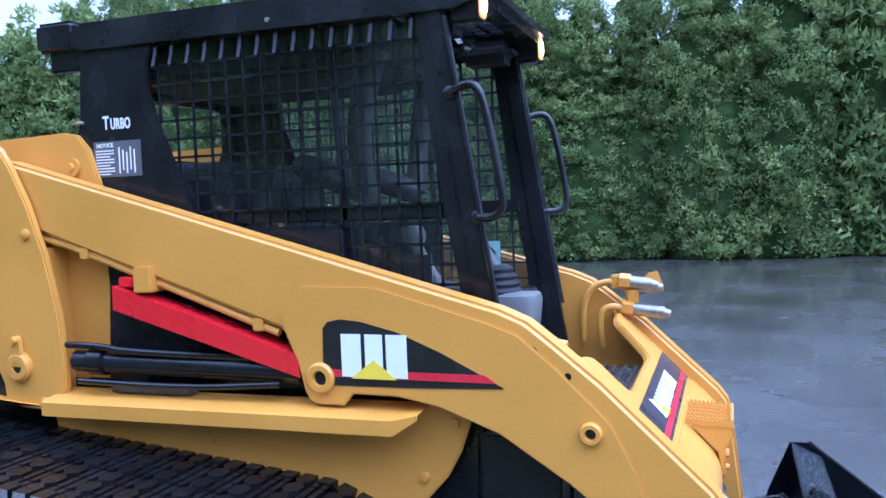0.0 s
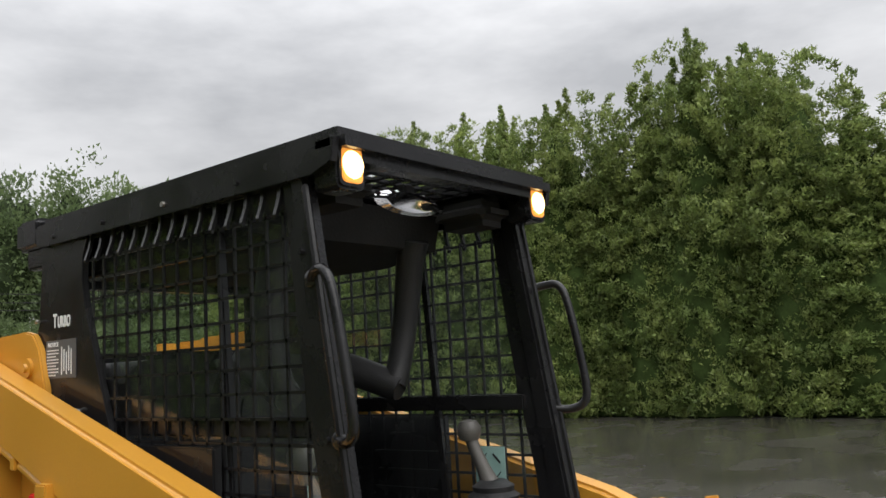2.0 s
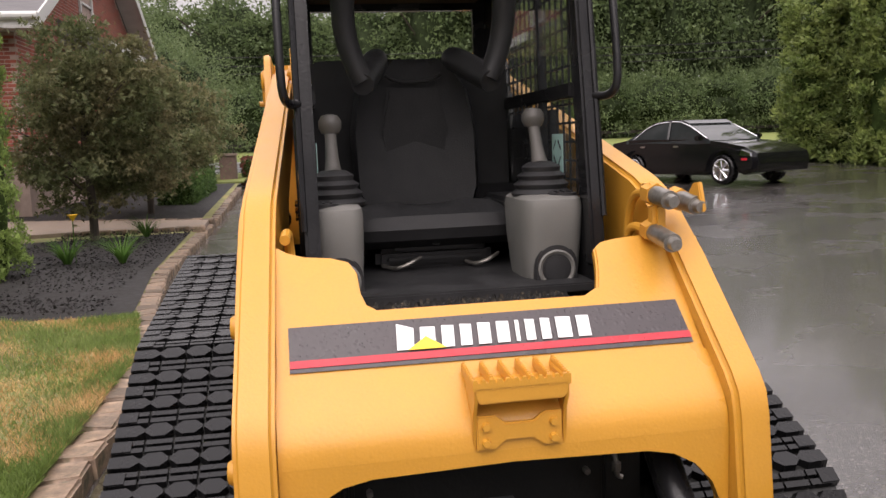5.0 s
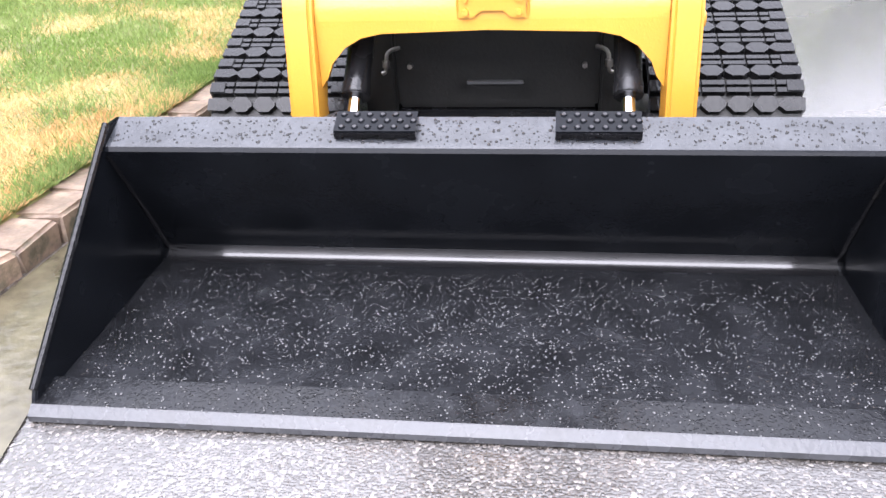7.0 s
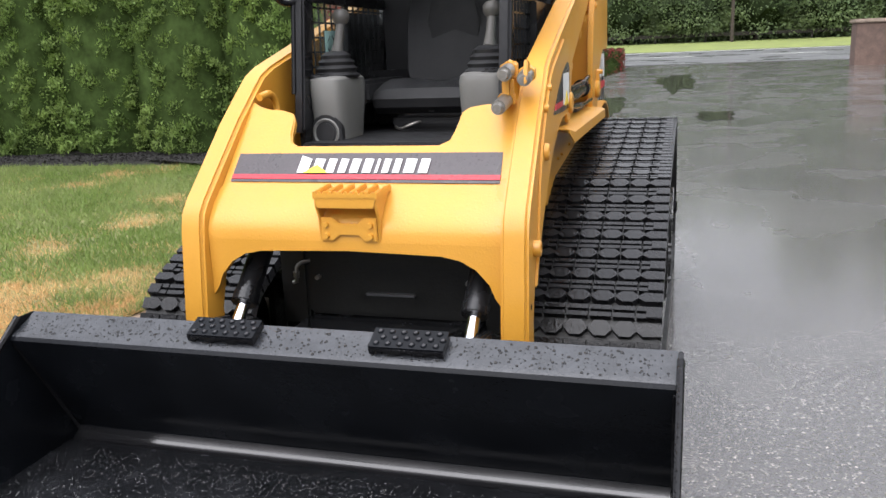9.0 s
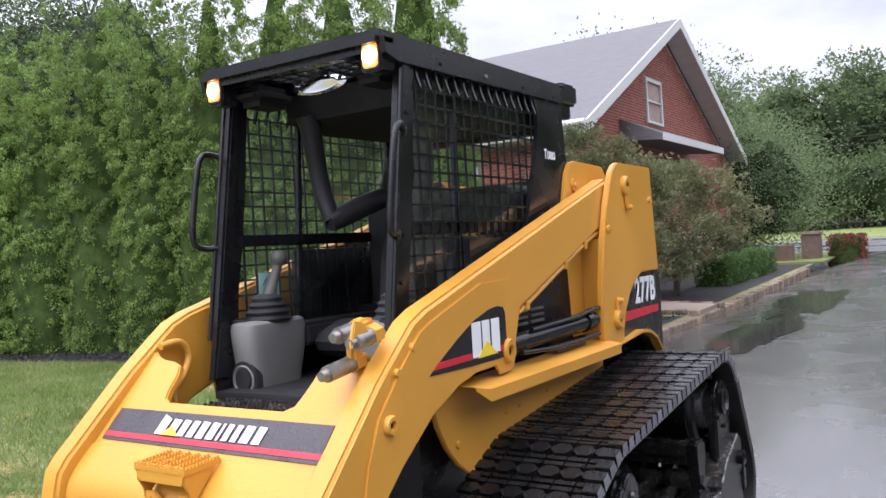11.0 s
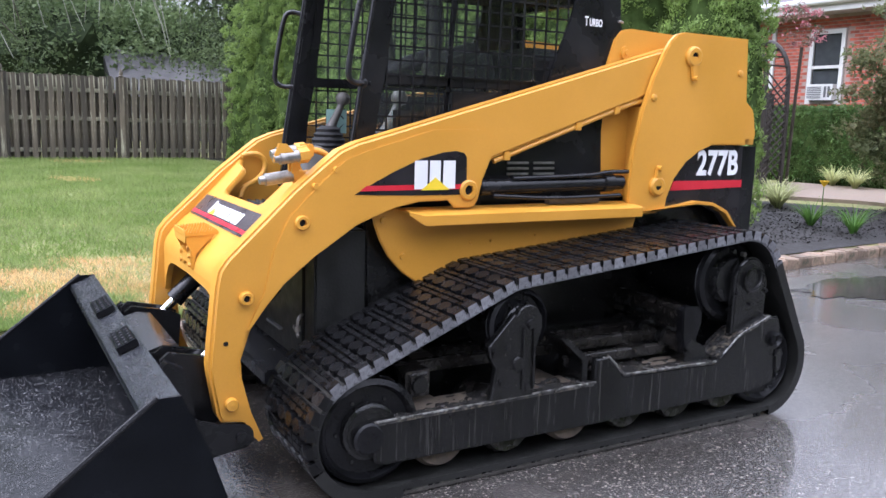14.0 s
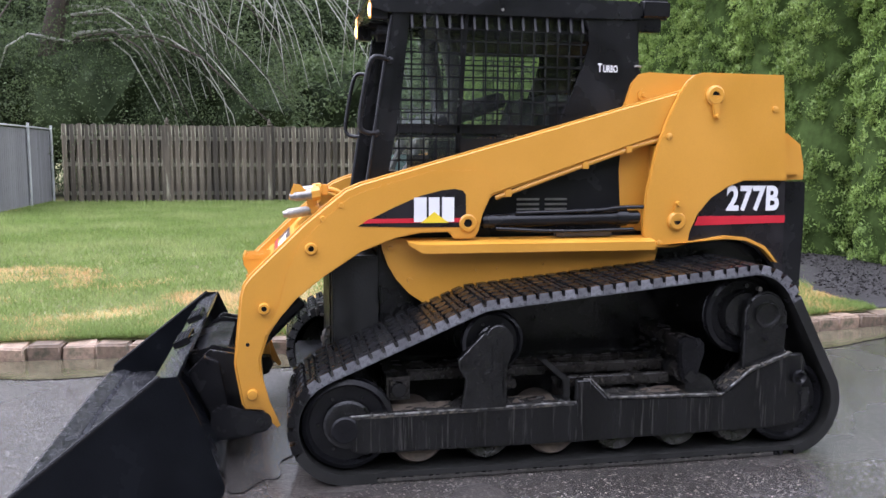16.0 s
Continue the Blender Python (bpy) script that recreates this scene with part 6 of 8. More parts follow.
# coupler frame between arms and bucket
cp = part("tool_coupler", prism([(1.545, 0.10), (1.665, 0.30), (1.735, 0.43), (1.60, 0.47), (1.54, 0.46), (1.46, 0.20), (1.50, 0.09)], -0.30, 0.30, 0.01), BLACK, loader, "black quick coupler between arms and bucket")
for s in (-1, 1):
    part("coupler_side", prism([(1.36, 0.215), (1.345, 0.17), (1.37, 0.12), (1.46, 0.095), (1.535, 0.08), (1.585, 0.16), (1.70, 0.40), (1.63, 0.47), (1.57, 0.44), (1.53, 0.24), (1.48, 0.205)], *span(s * 0.47, s * 0.535), 0.006), BLACK, cp)
    part("coupler_link", prism([(1.40, 0.425), (1.44, 0.45), (1.61, 0.485), (1.64, 0.46), (1.60, 0.20), (1.42, 0.19)], *span(s * 0.33, s * 0.36), 0.006), BLACK, cp)
    part("coupler_link", prism([(1.40, 0.425), (1.44, 0.45), (1.61, 0.485), (1.64, 0.46), (1.60, 0.20), (1.42, 0.19)], *span(s * 0.43, s * 0.46), 0.006), BLACK, cp)
    ear = [(1.60, 0.235), (1.55, 0.265), (1.47, 0.235), (1.40, 0.225)] + arc(1.385, 0.175, 0.048, 75, 270, 10) + [(1.45, 0.118), (1.56, 0.10), (1.61, 0.15)]
    part("coupler_ear", prism(ear, *span(s * 0.556, s * 0.578), 0.004), BLACK, cp)
    part("coupler_pin", rod((1.385, s * 0.53, 0.175), (1.385, s * 0.594, 0.175), 0.024, 0.020), BLACK, cp)
    t = part("tilt_cylinder", rod((1.20, s * 0.395, 0.70), (1.415, s * 0.395, 0.488), 0.040, bevel=0.006), BLACK, loader, "black tilt cylinder with a bright chrome rod")
    part("chrome_rod", rod((1.41, s * 0.395, 0.493), (1.51, s * 0.395, 0.395), 0.021), CHROME, t, "bright chrome rod")
    part("cylinder_gland", rod((1.385, s * 0.395, 0.518), (1.418, s * 0.395, 0.485), 0.043, bevel=0.004), BLACK, t)
    part("rod_eye", rod((1.52, s * 0.36, 0.385), (1.52, s * 0.43, 0.385), 0.035), BLACK, cp)


# ---- rain beads ----
DARK_BEAD = material("clear_rain_bead", (0.004, 0.004, 0.004), 0.06, var=0.1, bump=0.0, rough_var=0.02, spec=0.4)
BEAD = material("rain_bead", (0.022, 0.022, 0.023), 0.10, var=0.1, bump=0.0, rough_var=0.02, spec=0.85)
ring = [(math.cos(radians(60 * k)), math.sin(radians(60 * k))) for k in range(6)]
DOME = [(0, 0.5, 0)] + [(0.62 * c, 0.38, 0.62 * s) for c, s in ring] + [(c, -0.05, s) for c, s in ring]
DOME_FACES = [[0, 1 + k, 1 + (k + 1) % 6] for k in range(6)] + [[1 + k, 7 + k, 7 + (k + 1) % 6] for k in range(6)] + [[1 + k, 7 + (k + 1) % 6, 1 + (k + 1) % 6] for k in range(6)]


def beads(name, m, u, v, count, small, large, seed, parent, middle=0.0, mat=None):
    """Rain beads over a rectangle of the plane of a pose."""
    r = np.random.default_rng(seed)
    us = r.uniform(*u, count)
    if middle:
        us = np.where(r.uniform(0, 1, count) < middle, np.clip(r.normal(0, 0.30, count), *u), us)
    p = np.stack([us, r.uniform(*v, count), np.zeros(count), np.ones(count)], -1)
    place = (p @ np.array(m).T)[:, :3]
    up = np.repeat([np.array(m)[:3, 2]], count, 0)
    size = small + (large - small) * r.uniform(0, 1, count) ** 3
    ob = scatter(name, place, bases(up, 0.0, r), size, DOME, DOME_FACES, mat or BEAD, parent)
    return tagged(ob, kind="stuff")


beads("rain_film", frame_of((1.93, 0, 0.0304), (0, 1, 0), (-1, 0, 0.0115)), (-0.97, 0.97), (-0.30, 0.27), 3600, 0.0021, 0.0042, 1, bucket, 0.2)
beads("rain_film", frame_of((1.739, 0, 0.4912), (0, 1, 0), (-0.106, 0, 0.048)), (-0.98, 0.98), (-0.045, 0.045), 650, 0.0018, 0.0052, 2, bucket, mat=DARK_BEAD)
beads("rain_film", frame_of((2.29, 0, 0.0408), (0, 1, 0), (-0.105, 0, 0.007)), (-0.99, 0.99), (-0.045, 0.05), 700, 0.0012, 0.004, 3, bucket)
beads("rain_film", frame_of(fm @ Vector((0, 0, 0.0065)), (0, 1, 0), UPS), (-0.45, 0.45), (-0.02, 0.08), 260, 0.0006, 0.0014, 4, panel)


# ---- planting ----
ARBOR_A = leaf_material("arborvitae_green", (0.155, 0.215, 0.062), (0.29, 0.35, 0.11), 1.7, 0.4, 0.42)
ARBOR_B = leaf_material("bright_arborvitae_green", (0.175, 0.26, 0.070), (0.25, 0.345, 0.095), 0.9, 0.45, 0.5)
# core green darkened to paint the shade between puffs of foliage
ARBOR_SHADE = material("arborvitae_shade", (0.045, 0.070, 0.021), 0.95, var=0.5, scale=5, bump=0.8, bump_scale=20, spec=0.03)
WOOD_LEAF = leaf_material("woodland_leaf", (0.120, 0.170, 0.075), (0.20, 0.26, 0.115), 0.45, 0.28, 0.5)
# woodland leaf copy, darkened to paint the shade behind the fence
SHADED_LEAF = leaf_material("shaded_woodland_leaf", (0.085, 0.118, 0.052), (0.125, 0.165, 0.075), 0.35, 0.55, 0.5)
# dark green that paints the shade deep in crowns and wood
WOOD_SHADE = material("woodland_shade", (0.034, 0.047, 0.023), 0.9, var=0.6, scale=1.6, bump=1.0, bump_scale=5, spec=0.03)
MAPLE_LEAF = leaf_material("maple_leaf", (0.135, 0.160, 0.070), (0.20, 0.175, 0.09), 1.6, 0.4, 0.6)
SHRUB_LEAF = leaf_material("shrub_leaf", (0.08, 0.15, 0.045), (0.13, 0.21, 0.065), 1.5, 0.4, 0.5)
GRASS_BLADE = leaf_material("grass_blade", (0.175, 0.25, 0.066), (0.255, 0.315, 0.11), 0.9, 0.35, 0.5, 0.0)
STRAW_BLADE = leaf_material("dry_grass_blade", (0.58, 0.36, 0.16), (0.66, 0.47, 0.23), 2.0, 0.3, 0.6, 0.0)
REED = leaf_material("striped_grass_blade", (0.42, 0.46, 0.19), (0.64, 0.64, 0.36), 3.0, 0.3, 0.5)
LILY = leaf_material("lily_blade", (0.06, 0.14, 0.025), (0.11, 0.20, 0.04), 3.0, 0.3, 0.5)
BARK = material("bark", (0.055, 0.042, 0.032), 0.85, var=0.5, scale=9, bump=0.9, bump_scale=25, streak=0.25)
PALE_TWIG = material("pale_twig", (0.30, 0.30, 0.25), 0.8, var=0.3, scale=9, bump=0.5, bump_scale=30)
rng = np.random.default_rng(4)


def diamonds(angles, width, length=1.0, lift=0.0):
    """A small spray of pointed leaflets fanned out in a plane."""
    verts, faces = [], []
    for k, a in enumerate(angles):
        s, c = math.sin(radians(a)), math.cos(radians(a))
        ln = length * (1.0 if a == 0 else 0.85)
        for u, v, w in ((0, 0, 0), (width, 0.45 * ln, lift), (0, ln, 0), (-width, 0.45 * ln, -lift)):
            verts.append((u * c + v * s, v * c - u * s, w))
        faces.append([4 * k + i for i in range(4)])
    return verts, faces


FAN = ([(-0.23, 0.12, -0.05), (0.23, 0.12, 0.05), (0.0, 1.0, 0.0)], [[0, 1, 2]])
SLIVER = ([(-0.30, 0.15, -0.06), (0.30, 0.15, 0.06), (0.0, 1.0, 0.0)], [[0, 1, 2]])
STAR = diamonds((0, 65, -65), 0.20, 1.0, 0.06)


def arborvitae(seed, radius, height, clumps, per, puff, size, blunt, leaders, mat, power=0.8, face=-90, inner=0.74, lobes=4):
    """A dense evergreen column: rounded puffs of small overlapping fans over a core darkened as shade, with pointed
    leaders.
    """
    r = np.random.default_rng(seed)
    h = np.concatenate([r.uniform(0, 0.95, clumps * 4), r.uniform(0, 0.05, clumps // 25)])
    r.shuffle(h)
    taper = np.minimum(1, ((1.0 - h) / blunt)) ** power * (0.86 + 0.14 * np.minimum(1, h / 0.12))
    h, taper = (a[r.uniform(0, 1, len(h)) < taper + 0.04][:clumps * 2] for a in (h, taper))
    ang = r.uniform(0, 2 * np.pi, len(h))
    keep = (np.cos(ang - radians(face)) > -0.25) | (r.uniform(0, 1, len(h)) < 0.3)
    h, taper, ang = (a[keep][:clumps] for a in (h, taper, ang))
    z = 0.04 + h * height * 0.965
    lump = np.array([noise.noise((math.cos(a) * 2.0 + seed, math.sin(a) * 2.0, q * 0.9)) for a, q in zip(ang, z)])
    cleft = np.cos(lobes * ang + seed + 1.2 * np.sin(z * 0.8 + seed))
    rad = radius * taper * (0.92 + 0.07 * cleft + 0.20 * lump) * r.uniform(0.90, 1.05, len(h))
    out = np.stack([np.cos(ang), np.sin(ang), np.zeros_like(ang)], -1)
    rc = puff * r.uniform(0.6, 1.35, len(h)) * (0.42 + 0.58 * taper)
    mid = out * np.maximum(0.0, rad - 0.6 * rc)[:, None]
    mid[:, 2] = z
    tip = []
    for k in range(leaders):
        a, d, top = r.uniform(0, 2 * np.pi), radius * r.uniform(0.04, 0.36), height * (1.0 if k == 0 else r.uniform(0.86, 0.96))
        for f in np.linspace(0.0, 1.0, 14):
            turn = r.uniform(0, 2 * np.pi)
            w = 0.15 * radius * (1 - f)
            tip.append((d * math.cos(a) + w * math.cos(turn), d * math.sin(a) + w * math.sin(turn), top - height * 0.13 * (1 - f), puff * (0.86 - 0.66 * f)))
    tip = np.array(tip)
    mid, rc = np.concatenate([mid, tip[:, :3]]), np.concatenate([rc, tip[:, 3]])
    out = np.concatenate([out, np.repeat([[0.0, 0.0, 0.3]], len(tip), 0)])
    mid, rc, out = np.repeat(mid, per, 0), np.repeat(rc, per), np.repeat(out, per, 0)
    d = r.normal(0, 1, mid.shape)
    d = d / np.linalg.norm(d, axis=1, keepdims=True) + 0.75 * out + np.array([0, 0, 0.30])
    d /= np.linalg.norm(d, axis=1, keepdims=True)
    ragged = r.uniform(0.62, 1.18, len(mid))
    pos = mid + d * (rc * ragged)[:, None] * np.array([1, 1, 0.92])
    zax = d + r.normal(0, 0.58, d.shape)
    zax /= np.linalg.norm(zax, axis=1, keepdims=True)
    yax = d * 0.45 + np.array([0, 0, 0.75]) + r.normal(0, 0.55, d.shape)
    yax -= zax * np.sum(yax * zax, 1, keepdims=True)
    yax /= np.linalg.norm(yax, axis=1, keepdims=True)
    fine = np.where(rc < puff * 0.5, 0.7, 1.0)
    me = scatter("foliage", pos, np.stack([np.cross(yax, zax), yax, zax], -1), size * fine * r.uniform(0.6, 1.3, len(pos)), *FAN, mat, "mesh")
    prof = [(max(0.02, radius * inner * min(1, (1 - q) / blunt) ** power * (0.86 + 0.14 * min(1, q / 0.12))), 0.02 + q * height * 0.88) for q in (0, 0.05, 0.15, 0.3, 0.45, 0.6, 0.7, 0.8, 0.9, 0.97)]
    core = finish(lathe(prof, (0, 0, 0), 18, "z"), "shade_core", ARBOR_SHADE)
    return me, core


def hedge_tree(meshes, x, y, turn, sx, sz, group, label):
    t = thing("arborvitae_tree", label, "tree", group, at=(x, y, rise(x, y) - 0.01))
    t.rotation_euler, t.scale = (0, 0, turn), (sx, sx, sz)
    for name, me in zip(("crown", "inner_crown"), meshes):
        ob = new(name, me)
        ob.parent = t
    return t


near_kinds = [arborvitae(s, 0.75, 5.3, 740, 82, 0.095, 0.047, 0.72, 1, ARBOR_B, 0.80, 15, 0.84, 2) for s in (11, 12, 13, 14)]
far_kinds = [arborvitae(s, 1.12, 6.0, 700, 72, 0.150, 0.080, 0.52, 5, ARBOR_A, 0.72, inner=0.78) for s in (21, 22, 23, 27)]
thin_kinds = [arborvitae(s, 1.12, 6.0, 300, 60, 0.23, 0.15, 0.42, 4, ARBOR_A, inner=0.70) for s in (24, 25, 26)]
for k in range(12):
    y = -3.95 - 1.03 * k
    hedge_tree(near_kinds[(k * 3) % 4], -5.72 + 0.206 * k + 0.06 * math.sin(k * 2.1), y, 0.5 * math.sin(k * 1.7), 1.0 - 0.011 * k + 0.06 * math.sin(k * 1.3), 1.13 - 0.020 * k + 0.05 * math.sin(k * 2.7 + 1), "arborvitae hedge by the lawn", "tall dense green arborvitae in a clipped hedge row")
TOPS = ((8.8, 8.3), (7.2, 8.0), (5.6, 8.2), (4.0, 7.9), (2.5, 7.6), (1.1, 7.5), (-0.3, 6.6), (-1.5, 6.4), (-2.5, 7.7), (-3.4, 8.2), (-4.4, 8.6), (-5.5, 7.9), (-6.7, 7.2), (-7.8, 8.2), (-9.5, 8.2),
        (-11.0, 8.3), (-12.2, 8.5), (-13.4, 8.2), (-15.0, 7.6), (-16.6, 7.0), (-18.2, 6.6), (-19.8, 6.4))
for k, (x, top) in enumerate(TOPS):
    y = 15.5 + 0.2 * math.sin(k * 2.3)
    hedge_tree((far_kinds if -14.5 < x < 3.5 else thin_kinds)[k % 3 if not -14.5 < x < 3.5 else (k * 3) % 4], x, y, 0.5 * math.sin(k * 2.2), 1.22 + 0.09 * math.sin(k * 1.9), (top - rise(x, y)) / 6.15, "arborvitae hedge across the drive", "tall shaggy green arborvitae in a hedge across the driveway")


def crown_mesh(seed, centre, radii, clumps, per, size, shape, mat, spread=0.42):
    """A crown of leaf clumps set through an ellipsoid, with gaps between them."""
    r = np.random.default_rng(seed)
    d = r.normal(size=(clumps, 3))
    d /= np.linalg.norm(d, axis=1, keepdims=True)
    c = d * (r.uniform(0.35, 1.0, (clumps, 1)) ** 0.5) * np.array(radii) * (1 + 0.18 * r.normal(size=(clumps, 1)))
    c = np.repeat(c, per, 0)
    off = r.normal(size=c.shape) * spread * (min(radii) * 0.42)
    off[:, 2] *= 0.6
    pos = c + off + np.array(centre)
    out = (c + 2 * off) / np.linalg.norm(c + 2 * off, axis=1, keepdims=True)
    rot = bases(out + np.array([0, 0, -0.15]), 0.6, r)
    return scatter("crown", pos, rot, size * r.uniform(0.6, 1.3, len(pos)), *shape, mat, "mesh")


def broad_tree(name, label, x, y, z, height, meshes, trunk_r, limbs, seed, group="", lean=0.0, bark=None):
    t = thing(name, label, "tree", group, at=(x, y, z))
    r = random.Random(seed)
    part("trunk", tube([(0, 0, -0.05), (lean * 0.3, 0.02, height * 0.22), (lean * 0.7, -0.03, height * 0.42), (lean, 0, height * 0.7)], [trunk_r * 1.25, trunk_r, trunk_r * 0.8, trunk_r * 0.35], 10, 2), bark or BARK, t)
    for k in range(limbs):
        a, h0 = r.uniform(0, 2 * math.pi), height * r.uniform(0.22, 0.55)
        ln = height * r.uniform(0.22, 0.36)
        part("limb", tube([(lean * h0 / height, 0, h0), (lean * h0 / height + 0.45 * ln * math.cos(a), 0.45 * ln * math.sin(a), h0 + ln * 0.45), (lean * h0 / height + ln * math.cos(a), ln * math.sin(a), h0 + ln * 0.75)],
                          [trunk_r * 0.45, trunk_r * 0.3, trunk_r * 0.12], 7, 1), bark or BARK, t)
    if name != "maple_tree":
        # solid filling closes gaps in the crown and paints its inner shade
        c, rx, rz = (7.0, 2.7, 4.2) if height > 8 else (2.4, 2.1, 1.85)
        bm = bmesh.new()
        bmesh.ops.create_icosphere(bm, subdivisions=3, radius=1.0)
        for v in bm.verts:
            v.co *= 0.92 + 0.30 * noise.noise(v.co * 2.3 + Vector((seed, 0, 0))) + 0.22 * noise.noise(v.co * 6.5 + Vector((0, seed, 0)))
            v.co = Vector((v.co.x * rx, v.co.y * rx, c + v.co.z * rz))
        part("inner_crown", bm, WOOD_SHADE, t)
    for me in meshes:
        ob = new("crown", me)
        ob.parent = t
    return t


maple_a = crown_mesh(31, (-0.24, 0.16, 1.72), (1.0, 1.0, 1.30), 140, 120, 0.070, STAR, MAPLE_LEAF, 0.30)
broad_tree("maple_tree", "small dark-leaved maple with a bushy crown in mulch", -9.2, -3.35, rise(0, -3.3) + 0.03, 2.9, [maple_a], 0.055, 6, 1, "maples by the path")
maple_b = crown_mesh(32, (0, 0, 1.55), (1.55, 1.45, 1.2), 110, 110, 0.08, STAR, MAPLE_LEAF, 0.30)
broad_tree("maple_tree", "wide dark-leaved maple with reddish leaves", -13.7, -3.35, rise(0, -3.4) + 0.03, 2.4, [maple_b], 0.06, 6, 2, "maples by the path")

wood_kinds = [crown_mesh(s, (0, 0, 7.0), (3.4, 3.4, 5.4), 240, 45, 0.33, SLIVER, WOOD_LEAF, 0.36) for s in (41, 42, 43)]
wood_low = [crown_mesh(s, (0, 0, 2.4), (2.8, 2.8, 2.5), 130, 60, 0.21, SLIVER, WOOD_LEAF, 0.42) for s in (44, 45)]
fence_kinds = [crown_mesh(s, (0, 0, 7.0), (3.4, 3.4, 5.4), 260, 110, 0.18, SLIVER, SHADED_LEAF, 0.45) for s in (48, 49)]
wood_mid = [crown_mesh(s, (0, 0, 2.4), (2.8, 2.8, 2.5), 220, 140, 0.080, SLIVER, SHADED_LEAF, 0.45) for s in (46, 47)]
garden_kinds = [crown_mesh(s, (0, 0, 2.4), (2.8, 2.8, 2.5), 260, 130, 0.085, SLIVER, WOOD_LEAF, 0.42) for s in (148, 149)]
WOODS = "woodland trees behind the fence"
for k in range(11):
    x, y = -17 + 3.1 * k + 0.9 * math.sin(k * 5.1), -25.5 - 3.2 * (k % 3) - 1.2 * math.sin(k * 1.7)
    if -6.5 < x < 1.5:
        y -= 12.0
    broad_tree("woodland_tree", "tall dark green woodland tree behind the wooden fence", x, y, rise(x, y), 12.5, [fence_kinds[k % 2]], 0.28, 3, 50 + k, WOODS, 0.5 * math.sin(k))
for k in range(12):
    x, y = -14 + 2.5 * k, -19.6 - 1.0 * (k % 2)
    if not -4.5 < x < 2.2:
        broad_tree("understory_tree", "dark shrubby tree behind the wooden fence", x, y, rise(x, y), 3.6, [wood_mid[k % 2]], 0.09, 3, 80 + k, "shrubs behind the fence")
for k in range(5):
    x, y = -6.5 + 2.7 * k, -33.0 - 1.5 * (k % 2)
    broad_tree("understory_tree", "dark shrubby tree far behind the wooden fence", x, y, rise(x, y), 3.6, [wood_low[k % 2]], 0.09, 3, 95 + k, "shrubs behind the fence").scale = (1.25, 1.25, 1.2)
for k in range(22):
    x, y = -74 - 4.0 * (k % 2) - 2 * math.sin(k * 3.3), -62 + 6.2 * k
    broad_tree("roadside_tree", "tall green tree in the wood beyond the road", x, y, far_rise(x), 12.3, [wood_kinds[k % 3]], 0.3, 2, 120 + k, "woodland trees beyond the road").scale = (1.35, 1.35, 1.16 + 0.05 * math.sin(k * 2.2) if y < 9 else 1.65)
for k in range(18):
    x, y = -70.5, -48 + 5.4 * k
    broad_tree("roadside_shrub", "green shrubby growth at the wood's edge", x, y, far_rise(x), 4.0, [wood_low[k % 2]], 0.1, 2, 160 + k, "shrubs beyond the road").scale = (1.3, 1.3, 1.25)
for k, (x, y, s) in enumerate(((-29.5, -5.6, 1.05), (-32.5, -8.5, 1.5), (-27.0, -9.5, 1.3), (-36, -12, 1.9))):
    broad_tree("garden_tree", "leafy green garden tree near the road", x, y, far_rise(x) + 0.1, 2.7, [garden_kinds[k % 2]], 0.1, 4, 200 + k, "garden trees by the road").scale = (s, s, s * 1.05)


def shrub(name, label, x0, x1, y0, y1, top, count, size, mat, seed, base):
    r = np.random.default_rng(seed)
    t = thing(name, label, "shrub", at=(0, 0, 0))
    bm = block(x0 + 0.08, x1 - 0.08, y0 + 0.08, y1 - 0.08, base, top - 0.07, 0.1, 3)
    # solid filling whose dark green paints the shade among the leaves
    part("inner_foliage", bm, ARBOR_SHADE, t)
    p = r.uniform((x0, y0, base), (x1, y1, top), (count * 4, 3))
    edge = np.min(np.stack([p[:, 0] - x0, x1 - p[:, 0], p[:, 1] - y0, y1 - p[:, 1], top - p[:, 2]]), 0)
    p = p[edge < 0.12][:count]
    c = np.array([(x0 + x1) / 2, (y0 + y1) / 2, base])
    d = (p - c) / np.array([x1 - x0, y1 - y0, top - base])
    d /= np.linalg.norm(d, axis=1, keepdims=True)
    ob = scatter("foliage", p, bases(d, 0.6, r), size * r.uniform(0.7, 1.3, len(p)), *STAR, mat, t)
    return t


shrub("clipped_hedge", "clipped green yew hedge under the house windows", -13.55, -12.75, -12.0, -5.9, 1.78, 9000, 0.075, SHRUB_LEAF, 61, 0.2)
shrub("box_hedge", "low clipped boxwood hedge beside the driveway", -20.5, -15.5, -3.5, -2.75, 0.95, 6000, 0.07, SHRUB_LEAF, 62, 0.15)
shrub("flower_shrub", "shrub with red blossom beside the brick pillar", -29.6, -28.2, -2.6, -1.5, 1.1, 1200, 0.09, leaf_material("red_blossom", (0.05, 0.09, 0.03), (0.40, 0.06, 0.08), 4.0), 63, 0.05)


